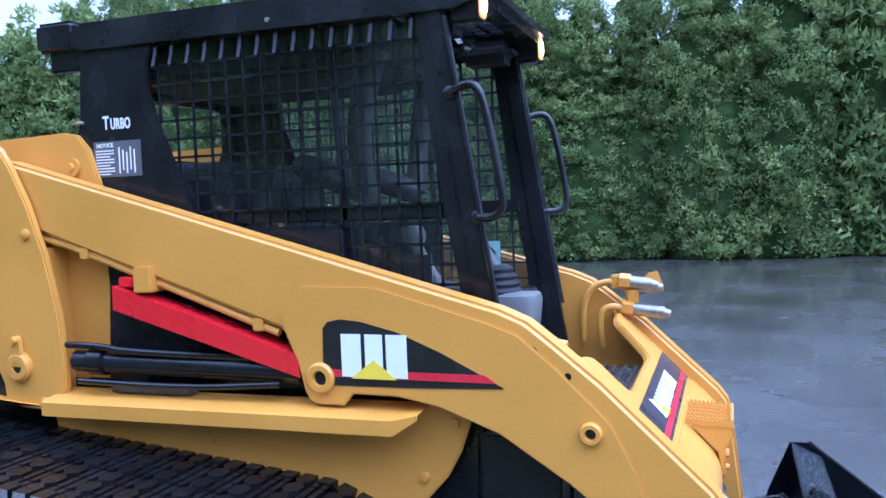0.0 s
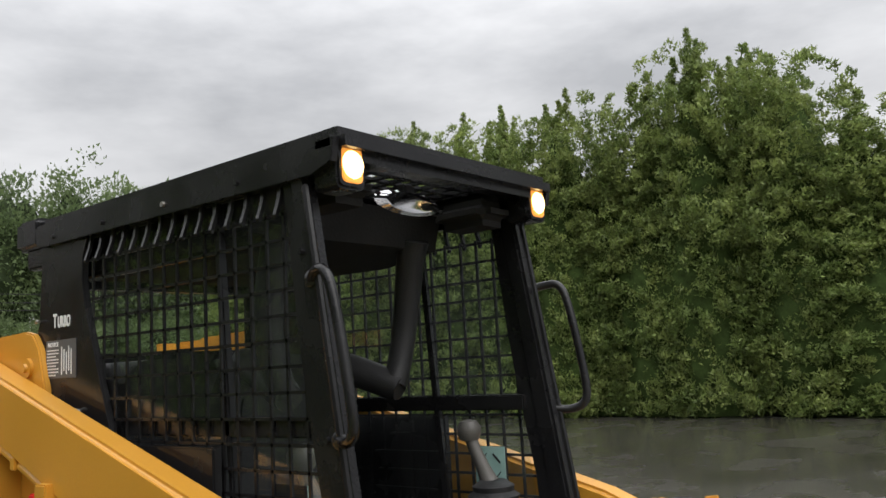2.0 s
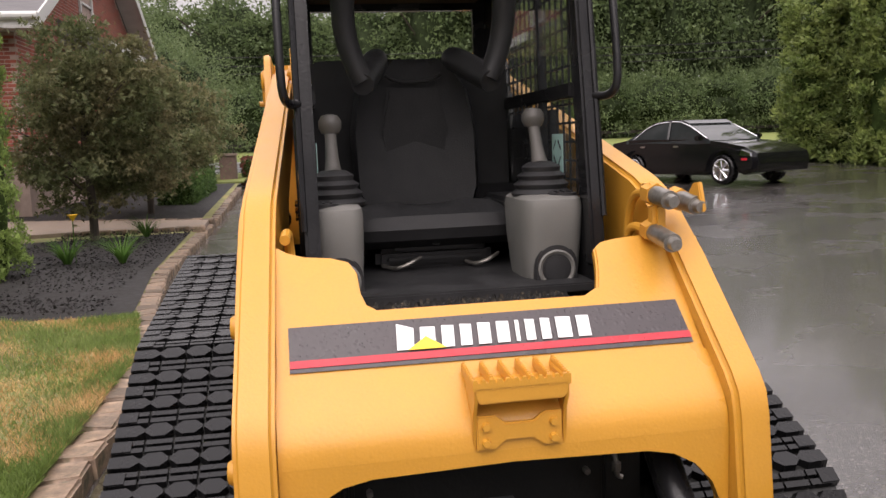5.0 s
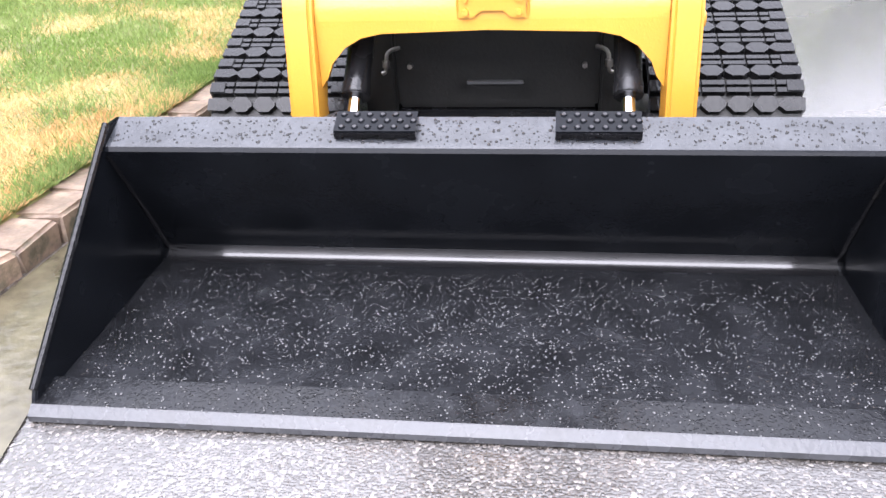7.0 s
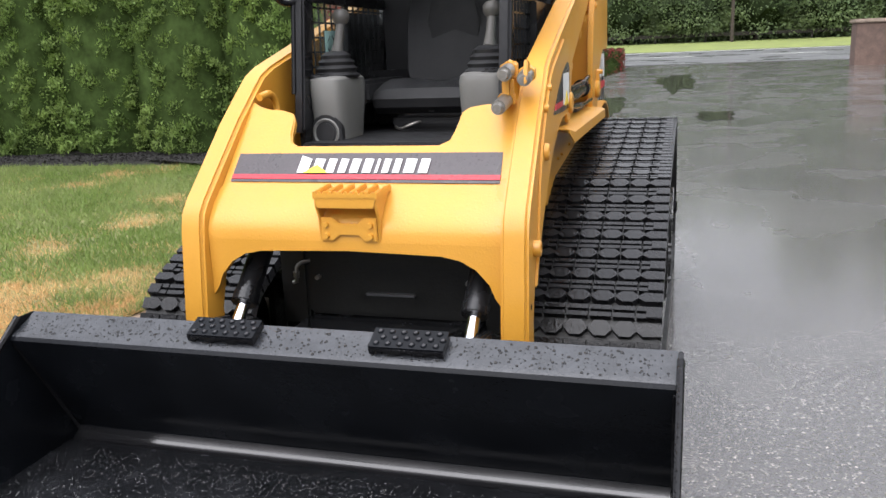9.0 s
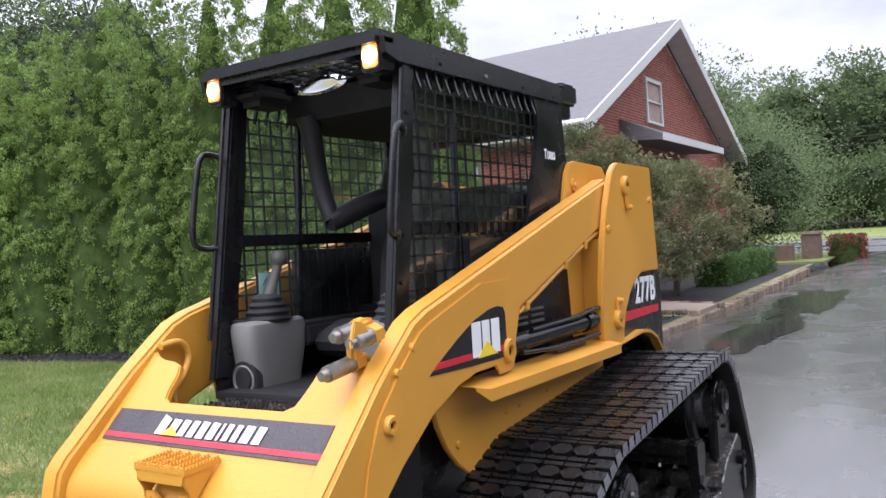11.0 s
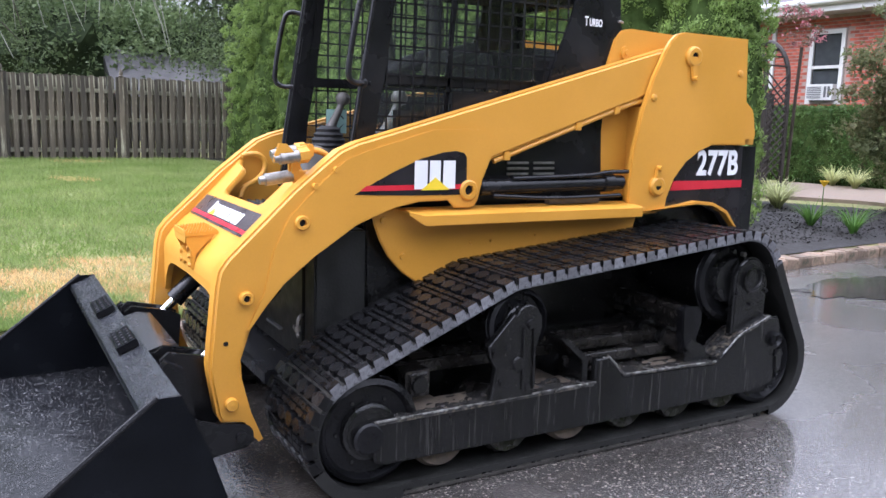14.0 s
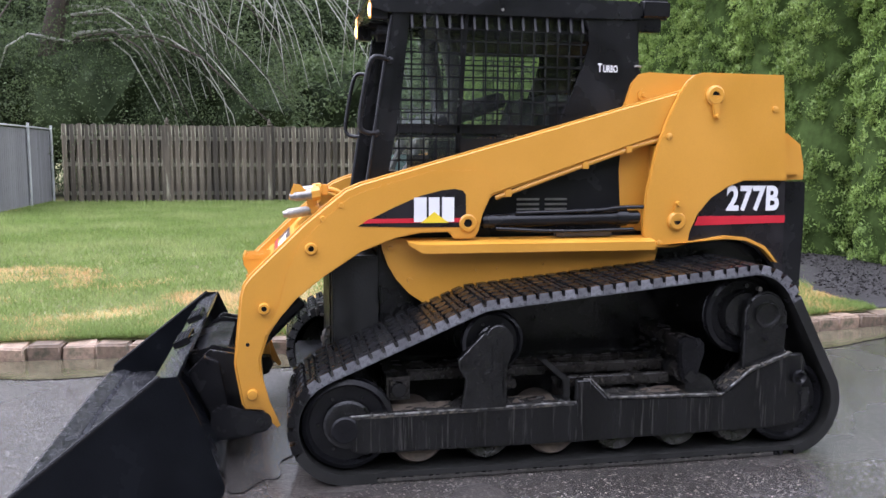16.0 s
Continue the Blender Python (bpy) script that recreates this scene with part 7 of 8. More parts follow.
def tuft(name, label, x, y, blades, height, mat, seed, width=0.010, droop=0.8, group=""):
    """A clump of arching blades."""
    r = random.Random(seed)
    t = thing(name, label, "plant", group, at=(x, y, rise(x, y) + 0.03))
    bm = bmesh.new()
    for _ in range(blades):
        a, ln, dr = r.uniform(0, 2 * math.pi), height * r.uniform(0.7, 1.15), droop * r.uniform(0.5, 1.2)
        ca, sa = math.cos(a), math.sin(a)
        prev = None
        for i in range(5):
            f = i / 4
            rad, z = 0.03 + ln * dr * f * f * 0.8 + 0.1 * f, ln * (f - 0.42 * dr * f * f)
            w = width * (1 - f) + 0.001
            pair = [bm.verts.new((rad * ca - w * sa, rad * sa + w * ca, z)), bm.verts.new((rad * ca + w * sa, rad * sa - w * ca, z))]
            if prev:
                bm.faces.new((prev[0], prev[1], pair[1], pair[0]))
            prev = pair
    part("foliage", bm, mat, t)
    return t


for k, (x, y) in enumerate(((-7.8, -4.45), (-8.15, -4.8), (-12.45, -6.9), (-12.35, -6.35))):
    tuft("ornamental_grass", "pale striped ornamental grass clump in mulch", x, y, 170, 0.50, REED, 300 + k, group="striped grass clumps")
for k, (x, y) in enumerate(((-6.65, -3.05), (-6.6, -2.45), (-9.5, -2.7))):
    tuft("day_lily", "green strappy day lily clump", x, y, 70, 0.42, LILY, 320 + k, 0.009, group="day lilies")
flower = thing("yellow_flower", "single yellow lily flower on a stem", "flower", at=(-6.75, -2.98, rise(0, -3.0) + 0.03))
part("stem", tube([(0, 0, 0), (0.02, 0, 0.3), (0.03, 0.01, 0.5)], 0.006, 6, 1), LILY, flower)
part("petals", lathe([(0.008, 0.49), (0.035, 0.53), (0.06, 0.56), (0.03, 0.545)], (0.03, 0.01, 0), 12, "z"), material("yellow_petal", (0.85, 0.50, 0.02), 0.5, bump=0.1), flower)

# lawn blades
n = 520000
gx = rng.uniform(-4.7, 7.0, n)
gd = rng.uniform(0, 1, n) ** 1.9 * 15.0
gy = np.interp(-gx, [-p[0] for p in KERB], [p[1] for p in KERB]) - 0.155 - gd
gz = np.array([rise(0, -1.45 - d) for d in gd]) - 0.005
patch = np.array([noise.noise((x * 0.55, y * 0.55, 3.1)) for x, y in zip(gx, gy)])
fine = np.array([noise.noise((x * 2.1, y * 2.1, 9.7)) for x, y in zip(gx, gy)])
clear = gx > bed_front(gy) + 0.04
gx, gy, gz, gd, patch, fine = (v[clear] for v in (gx, gy, gz, gd, patch, fine))
n = len(gx)
dry = 0.50 - gd * 0.22 + patch * 0.95 + fine * 1.05 + rng.normal(0, 0.26, n) > 0.47
dry |= (patch > 0.42) & (rng.uniform(0, 1, n) < 0.6)
ahead = np.stack([rng.normal(0, 0.75, n), rng.normal(0, 0.75, n), np.ones(n)], -1)
blade_size = (0.034 + 0.034 * rng.uniform(0, 1, n)) * (1 + 0.05 * gd)
for name, pick, mat, label in (("lawn_grass", ~dry, GRASS_BLADE, "short rain-wet green lawn grass"), ("dry_grass", dry, STRAW_BLADE, "dry straw-coloured grass near the kerb")):
    g_ob = scatter(name, np.stack([gx, gy, gz], -1)[pick], bases(ahead[pick], 0.15, rng), blade_size[pick] * (0.75 if name == "dry_grass" else 1.0), [(-0.065, 0, 0), (0.065, 0, 0), (0.02, 1, 0.12)], [[0, 1, 2]], mat)
    tagged(g_ob, label, "grass", kind="stuff")
# mulch chips
n = 9000
cy = rng.uniform(-16.3, -2, n)
cx = bed_front(cy) - rng.uniform(-0.05, 0.7, n)
mx = np.concatenate([rng.uniform(-10.2, -4.6, n), cx])
my = np.concatenate([rng.uniform(-6.0, -2.1, n), cy])
mz = np.array([rise(0, v) for v in my]) + 0.05
keep = (mx < bed_front(my) + 0.03) & ((mx > bed_front(my) - 2.5) | (my > -5.0 + (mx < -8) * 1.0))
mx, my, mz = mx[keep], my[keep], mz[keep]
chips = scatter("mulch_chips", np.stack([mx, my, mz], -1), bases(rng.normal(size=(len(mx), 3)) * [1, 1, 0.3], 0.2, rng), 0.032 * rng.uniform(0.5, 1.4, len(mx)), *diamonds((0,), 0.25, 1.0, 0.05), MULCH)
tagged(chips, "dark shredded bark mulch chips", "mulch", kind="stuff")

# ---- fence ----
FENCE_WOOD = material("weathered_fence_wood", (0.100, 0.084, 0.060), 0.85, var=0.55, scale=9, bump=0.8, bump_scale=40, rand=0.6, stain=(0.30, 0.29, 0.21), stain_scale=13, stain_at=(0.52, 0.64), streak=0.10)
FENCE_RAIL = material("lichen_pale_rail", (0.22, 0.21, 0.155), 0.85, var=0.5, scale=14, bump=0.7, bump_scale=40, rand=0.2)
FENCE_GREY = material("grey_privacy_slat", (0.20, 0.20, 0.205), 0.6, var=0.2, scale=8, bump=0.3, bump_scale=40, rand=0.15)
GALV = material("galvanised_post", (0.55, 0.56, 0.57), 0.45, metal=0.6, var=0.2, scale=10, bump=0.2)
picket = finish(prism([(-0.052, 0.0), (0.052, 0.0), (0.052, 1.80), (0.035, 1.83), (-0.035, 1.83), (-0.052, 1.80)], -0.009, 0.009, 0), "picket", FENCE_WOOD)
post_mesh = finish(place_all(block(-0.055, 0.055, -0.05, 0.05, 0, 1.85, 0.006), lathe([(0.03, 1.85), (0.065, 1.88), (0.03, 1.90), (0.045, 1.93), (0.04, 1.97), (0.012, 2.03), (0.004, 2.04)], (0, 0, 0), 10, "z")), "post", FENCE_WOOD)
rail_mesh = finish(block(-1.2, 1.2, -0.02, 0.02, -0.045, 0.045, 0.004), "rail", FENCE_RAIL)
for k in range(6):
    x0 = 6.38 - 2.38 * k
    f = thing("fence_panel", "weathered grey-brown wooden picket fence panel with three rails", "fence", "wooden fence along the lawn", at=(x0 - 1.19, -16.5, rise(0, -16.5) - 0.01 - 0.006 * k))
    for z in (0.24, 0.92, 1.54):
        r = new("rail", rail_mesh)
        r.parent, r.location = f, (0, 0.0, z)
    p = new("post", post_mesh)
    p.parent, p.location = f, (-1.19, 0.055, 0)
    for i in range(14):
        o = new("picket", picket)
        o.parent = f
        o.location = (1.11 - 0.17 * i + 0.012 * math.sin(i * 7 + k), 0.062, 0.03 + 0.012 * math.sin(i * 3.7 + k))
        o.rotation_euler = (0, 0.008 * math.sin(i * 5.3 + k * 2), 0)
        o = new("picket", picket)
        o.parent = f
        o.location = (1.025 - 0.17 * i + 0.012 * math.sin(i * 4.1 + k), -0.062, 0.02 + 0.012 * math.sin(i * 2.9 + k))
g = thing("slat_fence", "grey slatted chain-link fence with bright metal posts", "fence", at=(6.65, -14.4, rise(0, -14.4)))
for k in range(34):
    part("slat", block(-0.006, 0.006, -2.1 + 0.125 * k - 0.055, -2.1 + 0.125 * k + 0.055, 0.04, 1.68, 0), FENCE_GREY, g)
for y in (-2.12, -0.35, 2.1):
    part("metal_post", rod((-0.05, y, 0), (-0.05, y, 1.80), 0.03, bevel=0.004), GALV, g)
part("top_rail", rod((-0.03, -2.15, 1.72), (-0.03, 2.15, 1.72), 0.02), GALV, g)

# old tree with drooping bare twigs behind the fence
old = thing("old_pine", "old tree with dark trunk and pale drooping twigs", "tree", at=(7.6, -19.2, rise(0, -19)))
part("trunk", tube([(0, 0, -0.05), (-0.1, 0, 2.0), (-0.5, 0.2, 4.2), (-1.2, 0.3, 7.0)], [0.34, 0.30, 0.26, 0.16], 12, 2), BARK, old)
r = random.Random(9)
for k in range(34):
    h = r.uniform(4.0, 7.2)
    ln = r.uniform(2.0, 5.2)
    sx = r.choice((-1, -1, -1, 0.6))
    part("twig", tube([(-1.0, 0.2, h), (-1.0 + sx * ln * 0.55, 0.5 + r.uniform(-0.6, 1.2), h + 0.1), (-1.0 + sx * ln, 0.8 + r.uniform(-0.8, 1.4), h - r.uniform(1.0, 2.4)), (-1.0 + sx * ln * 1.1, 1.0, h - r.uniform(2.4, 3.4))], [0.045, 0.026, 0.014, 0.006], 6, 1), PALE_TWIG if k % 3 else BARK, old)
part("limb", tube([(-0.8, 0.25, 5.2), (-3.5, 0.6, 6.0), (-7.0, 0.9, 5.8), (-9.4, 1.0, 5.2)], [0.14, 0.10, 0.07, 0.03], 8, 2), BARK, old)
for k in range(46):
    f = r.uniform(0.25, 1.0)
    x0, z0 = -0.8 - 8.6 * f, 5.9 - 0.5 * f + r.uniform(-0.2, 0.2)
    ln, dx = r.uniform(1.2, 2.9), r.uniform(-1.8, 0.5)
    part("twig", tube([(x0, 0.9, z0), (x0 + dx * 0.3, 0.9 + r.uniform(-0.3, 0.5), z0 - ln * 0.15), (x0 + dx * 0.75, 1.0 + r.uniform(-0.4, 0.7), z0 - ln * 0.6), (x0 + dx, 1.1, z0 - ln)], [0.022, 0.016, 0.010, 0.004], 5, 1), PALE_TWIG, old)
ob = new("crown", crown_mesh(71, (-2.0, 0, 6.2), (4.6, 2.0, 2.6), 170, 110, 0.10, SLIVER, SHADED_LEAF, 0.5))
ob.parent = old

# ---- kerb ----
kerb = tagged(new("kerb"), "low kerb of weathered brown bricks set end to end", "kerb", kind="structure")
stones = []
for k in range(4):
    bm = block(-0.107 + 0.006 * (k % 2), 0.106 - 0.006 * (k // 2), -0.088, 0.080 + 0.006 * (k % 3), -0.10, 0.100, 0.013, 3)
    for v in bm.verts:
        v.co += Vector((noise.noise(v.co * 9 + Vector((k * 5, 0, 0))), noise.noise(v.co * 9 + Vector((0, k * 5, 0))), noise.noise(v.co * 9 + Vector((0, 0, k * 5))))) * 0.020 + Vector((0, noise.noise(v.co * 22 + Vector((k, 3, 0))), noise.noise(v.co * 26 + Vector((2, k, 0))))) * 0.006
    stones.append(finish(bm, "brick", KERB_STONE, 60))
x, k = 5.2, 0
while x > -22:
    dy = (kerb_y(x - 0.1) - kerb_y(x + 0.1)) / -0.2
    o = new("brick", stones[k % 4])
    o.parent = kerb
    o.location = (x, kerb_y(x) - 0.082 + 0.006 * math.sin(k * 1.9), far_rise(x) + 0.003 * math.sin(k * 2.9) - 0.004)
    o.scale = (1.035 + 0.015 * math.sin(k * 3.3), 1.0 + 0.04 * math.sin(k * 2.1), 1.0 + 0.02 * math.sin(k * 4.7))
    o.rotation_euler = (0.015 * math.sin(k * 1.7), 0.008 * math.sin(k * 2.3), math.atan(dy) + 0.012 * math.sin(k * 4.1) + (math.pi if k % 3 == 1 else 0))
    step_len = 0.214
    x -= step_len
    k += 1

# ---- path, house and garden buildings ----
PAVER = material("tan_paving", (0.30, 0.235, 0.185), 0.6, var=0.25, scale=4, bump=0.5, bump_scale=50, rand=0.2)
bm = bmesh.new()
ring = [(-10.7, -2.02), (-11.95, -2.08), (-13.0, -5.6), (-12.3, -7.6), (-9.4, -7.2), (-9.2, -6.0), (-10.2, -4.9), (-10.5, -4.0)]
top = [bm.verts.new((x, y, rise(x, y) + 0.055)) for x, y in ring]
low = [bm.verts.new((x, y, rise(x, y) - 0.05)) for x, y in ring]
bm.faces.new(top)
for i in range(len(ring)):
    bm.faces.new((top[i], top[(i + 1) % len(ring)], low[(i + 1) % len(ring)], low[i]))
tagged(part("garden_path", bm, PAVER, None), "tan paved garden path to the house", "path", kind="structure")
edging = tagged(new("path_edging"), "brick edging along the garden path", "edging", kind="structure")
for (xa, ya), (xb, yb) in (((-10.62, -2.1), (-10.4, -4.2)), ((-12.05, -2.1), (-13.05, -5.6))):
    m = int(math.hypot(xb - xa, yb - ya) / 0.22)
    for i in range(m):
        o = new("brick", stones[i % 4])
        o.parent = edging
        o.location = (xa + (xb - xa) * i / m, ya + (yb - ya) * i / m, rise(0, ya + (yb - ya) * i / m) - 0.03)
        o.rotation_euler = (0, 0, math.atan2(yb - ya, xb - xa))

BRICK = material("red_brick", (0.33, 0.085, 0.055), 0.8, var=0.3, scale=5, bump=0.5, bump_scale=50, rand=0.3, island=0.25)
MORTAR = material("brick_mortar", (0.36, 0.27, 0.23), 0.9, var=0.2, scale=6, bump=0.5, bump_scale=60)
SHINGLE = material("grey_shingle", (0.135, 0.130, 0.132), 0.85, var=0.25, scale=3, bump=0.8, bump_scale=18, streak=6)
TRIM = material("white_trim", (0.60, 0.60, 0.58), 0.5, var=0.06, scale=4, bump=0.1)
PANE = material("window_pane", (0.05, 0.055, 0.06), 0.05, var=0.15, bump=0.0, rough_var=0.02)
SOFFIT = material("soffit_paint", (0.50, 0.48, 0.47), 0.6, var=0.1, scale=3, bump=0.1)
house = thing("brick_house", "red brick gabled house with grey shingle roof and white trim", "house")
HX, HY, HZ = -14.0, -5.6, 3.95
wy0, wy1, wz0, wz1 = -8.85, -8.0, 1.86, 3.44
wall = part("wall", place_all(block(HX - 0.3, HX, -17, wy0, 0, HZ, 0), block(HX - 0.3, HX, wy1, HY, 0, HZ, 0), block(HX - 0.3, HX, wy0, wy1, 0, wz0, 0), block(HX - 0.3, HX, wy0, wy1, wz1, HZ, 0)), MORTAR, house, "red brick wall")
part("gable_wall", prism([(HX - 0.3, 0), (HX - 0.3, HZ), (-20.75, 7.3), (-27.5, HZ), (-27.5, 0)], HY - 0.3, HY, 0), MORTAR, house, "red brick gable wall")
part("back_wall", block(-27.5, -27.2, -17, HY - 0.3, 0, HZ, 0), MORTAR, house)
sl = (7.3 - HZ) / 6.75
part("roof", loft([[(x, y, z) for x, z in ((-13.45, HZ - 0.02), (-20.75, 7.62), (-20.75, 7.46), (-13.45, HZ - 0.18))] for y in (-17.5, HY + 0.55)]), SHINGLE, house, "grey shingle roof")
part("roof", loft([[(x, y, z) for x, z in ((-28.05, HZ - 0.02), (-20.75, 7.62), (-20.75, 7.46), (-28.05, HZ - 0.18))] for y in (-17.5, HY + 0.55)]), SHINGLE, house, "grey shingle roof")
for x1, z1 in ((-13.42, HZ - 0.05), (-28.08, HZ - 0.05)):
    part("rake_board", loft([[(x1, y, z1 + 0.05), (-20.75, y, 7.64), (-20.75, y, 7.36), (x1, y, z1 - 0.22)] for y in (HY + 0.55, HY + 0.59)]), TRIM, house, "white rake board")
    part("soffit", loft([[(x1, y, z1 - 0.14), (-20.75, y, 7.44), (-20.75, y, 7.41), (x1, y, z1 - 0.17)] for y in (HY, HY + 0.55)]), SOFFIT, house)
part("gutter", tube([(-13.38, -17.4, HZ + 0.0), (-13.38, HY + 0.62, HZ + 0.0)], 0.075, 10, 0), TRIM, house, "white roof gutter")
part("fascia", block(-13.47, -13.43, -17.4, HY + 0.55, HZ - 0.2, HZ + 0.02, 0), TRIM, house)
part("eave_soffit", block(-14.0, -13.45, -17.4, HY + 0.5, HZ - 0.2, HZ - 0.17, 0), SOFFIT, house)
part("flood_lamp", lathe([(0.03, 0), (0.06, 0.05), (0.065, 0.12), (0.03, 0.13)], (-14.3, HY + 0.3, 4.0), 12, "y"), TRIM, house, "white flood lamp")


def house_window(parent, m, w, h, ac=False):
    """A sash window set in the plane of a pose: casing, two panes, sill."""
    win = part("window", place_all(slab(rect(-w / 2, -w / 2 + 0.09, 0, h), m, 0.05), slab(rect(w / 2 - 0.09, w / 2, 0, h), m, 0.05), slab(rect(-w / 2 + 0.09, w / 2 - 0.09, h - 0.09, h), m, 0.05), slab(rect(-w / 2 + 0.09, w / 2 - 0.09, 0, 0.07), m, 0.05)), TRIM, parent, "white sash window")
    part("sash", slab(rect(-w / 2 + 0.09, w / 2 - 0.09, h * 0.48, h * 0.52), m, 0.04), TRIM, win)
    back = m @ Matrix.Translation((0, 0, -0.03))
    part("pane", slab(rect(-w / 2 + 0.09, w / 2 - 0.09, 0.07, h * 0.48), back, 0.01), PANE, win)
    part("pane", slab(rect(-w / 2 + 0.09, w / 2 - 0.09, h * 0.52, h - 0.09), back, 0.01), PANE, win)
    if ac:
        one = part("air_conditioner", slab(rect(-w / 2 + 0.10, w / 2 - 0.10, 0.08, 0.42), m @ Matrix.Translation((0, 0, 0.02)), 0.16), TRIM, win, "white window air conditioner")
        for k in range(7):
            part("grille_slat", slab(rect(-w / 2 + 0.13, 0.06, 0.12 + 0.038 * k, 0.138 + 0.038 * k), m @ Matrix.Translation((0, 0, 0.181)), 0.006), LABEL_GREY, win)
        for k in range(2):
            part("control_panel", slab(rect(0.12 + 0.09 * k, 0.18 + 0.09 * k, 0.14, 0.37), m @ Matrix.Translation((0, 0, 0.181)), 0.004), LABEL_GREY, win)


house_window(house, frame_of((HX + 0.005, (wy0 + wy1) / 2, wz0), (0, 1, 0), (0, 0, 1)), wy1 - wy0, wz1 - wz0, True)
house_window(house, frame_of((-19.7, HY + 0.012, 4.55), (-1, 0, 0), (0, 0, 1)), 1.3, 1.25)
house_window(house, frame_of((HX + 0.012, -10.2, 2.2), (0, 1, 0), (0, 0, 1)), 0.85, 1.35)
part("sill", block(HX - 0.05, HX + 0.09, wy0 - 0.05, wy1 + 0.05, wz0 - 0.09, wz0 - 0.01, 0.006), BRICK, house, "brick window sill")
part("porch_roof", loft([[(x, y, z) for y, z in ((HY, 4.45), (HY + 1.1, 3.95), (HY + 1.1, 3.80), (HY, 3.9))] for x in (-17.0, -22.5)]), SHINGLE, house, "small grey porch roof")
part("porch_fascia", block(-22.52, -16.98, HY + 1.1, HY + 1.14, 3.78, 3.97, 0.004), TRIM, house)
part("chimney_cap", block(-27.4, -27.25, HY - 0.2, HY - 0.05, 3.9, 4.0, 0.004), TRIM, house)
far_roof = thing("neighbour_house", "low neighbour house with grey roof behind the fence", "house", at=(-5.2, -31.5, -0.75))
part("wall", block(-6.5, 2.5, -3.0, 3.0, 0, 2.6, 0.01), SHINGLE, far_roof)
part("roof", prism([(-3.4, 2.5), (3.4, 2.5), (0.0, 4.3)], -6.9, 2.9, 0.01, axis="x"), SHINGLE, far_roof, "grey shingle roof")

# bricks: those near the window as pieces, the rest joined
brick_y = finish(block(-0.006, 0.006, -0.099, 0.099, -0.028, 0.028, 0), "brick", BRICK)
joined = bmesh.new()
spots = []
for row in range(36):
    z = 1.25 + 0.075 * row
    if z > HZ - 0.25:
        break
    for col in range(36):
        y = HY - 0.11 - 0.2125 * col - (0.106 if row % 2 else 0)
        if y < -13 or (wy0 - 0.1 < y < wy1 + 0.1 and wz0 - 0.1 < z < wz1 + 0.03):
            continue
        if -10.2 < y < -7.0 and 1.7 < z < 3.7 and len(spots) < 290:
            spots.append((y, z))
        else:
            v = [joined.verts.new((HX + dx, y + dy, z + dz)) for dx in (-0.001, 0.007) for dy in (-0.099, 0.099) for dz in (-0.028, 0.028)]
            for q in ((4, 6, 7, 5), (0, 4, 5, 1), (2, 3, 7, 6), (1, 5, 7, 3), (0, 2, 6, 4)):
                joined.faces.new([v[i] for i in q])
for row in range(76):
    z = 1.55 + 0.075 * row
    for col in range(60):
        x = HX - 0.11 - 0.2125 * col - (0.106 if row % 2 else 0)
        limit = HZ + sl * (HX - 0.3 - x) - 0.12 if x > -20.75 else HZ + sl * (x + 27.5) - 0.12
        if z > limit or (-20.4 < x < -19.0 and 4.5 < z < 5.85):
            continue
        v = [joined.verts.new((x + dx, HY + dy, z + dz)) for dx in (-0.099, 0.099) for dy in (-0.001, 0.007) for dz in (-0.028, 0.028)]
        for q in ((2, 3, 7, 6), (0, 2, 6, 4), (1, 5, 7, 3), (0, 1, 3, 2), (4, 6, 7, 5)):
            joined.faces.new([v[i] for i in q])
me = bpy.data.meshes.new("brickwork")
joined.normal_update()
bmesh.ops.recalc_face_normals(joined, faces=joined.faces)
joined.to_mesh(me)
joined.free()
me.materials.append(BRICK)
ob = tagged(new("brickwork", me), kind="stuff")
ob.parent = house
for y, z in spots:
    o = new("brick", brick_y)
    o.parent, o.location = wall, (HX + 0.002, y, z)

# arbor by the end of the hedge
ARBOR_WOOD = material("dark_arbor_wood", (0.030, 0.024, 0.020), 0.7, var=0.4, scale=8, bump=0.6, bump_scale=40)
arb = thing("garden_arbor", "dark wooden arched garden arbor with lattice sides", "arbor", at=(-10.6, -7.48, rise(0, -7.5)))
for x in (-0.3, 0.3):
    part("arch", tube([(x, -0.58, 0.0), (x, -0.58, 1.9), (x, -0.5, 2.4), (x, -0.2, 2.72), (x, 0.2, 2.72), (x, 0.5, 2.4), (x, 0.58, 1.9), (x, 0.58, 0.0)], 0.045, 8, 2), ARBOR_WOOD, arb)
for k in range(9):
    a = radians(20 + 17.5 * k)
    part("cross_slat", block(-0.34, 0.34, 0.56 * math.cos(a) - 0.02, 0.56 * math.cos(a) + 0.02, 2.02 + 0.64 * math.sin(a), 2.05 + 0.64 * math.sin(a), 0), ARBOR_WOOD, arb)
for s in (-1, 1):
    for k in range(12):
        z = 0.15 + 0.14 * k
        part("lattice_slat", tube([(-0.3, s * 0.58, z), (0.3, s * 0.58, z + 0.45)], 0.014, 4, 0), ARBOR_WOOD, arb)
        part("lattice_slat", tube([(0.3, s * 0.585, z), (-0.3, s * 0.585, z + 0.45)], 0.014, 4, 0), ARBOR_WOOD, arb)
gate = part("lattice_gate", block(-0.02, 0.02, -0.52, 0.52, 0.05, 1.75, 0.004), ARBOR_WOOD, arb)
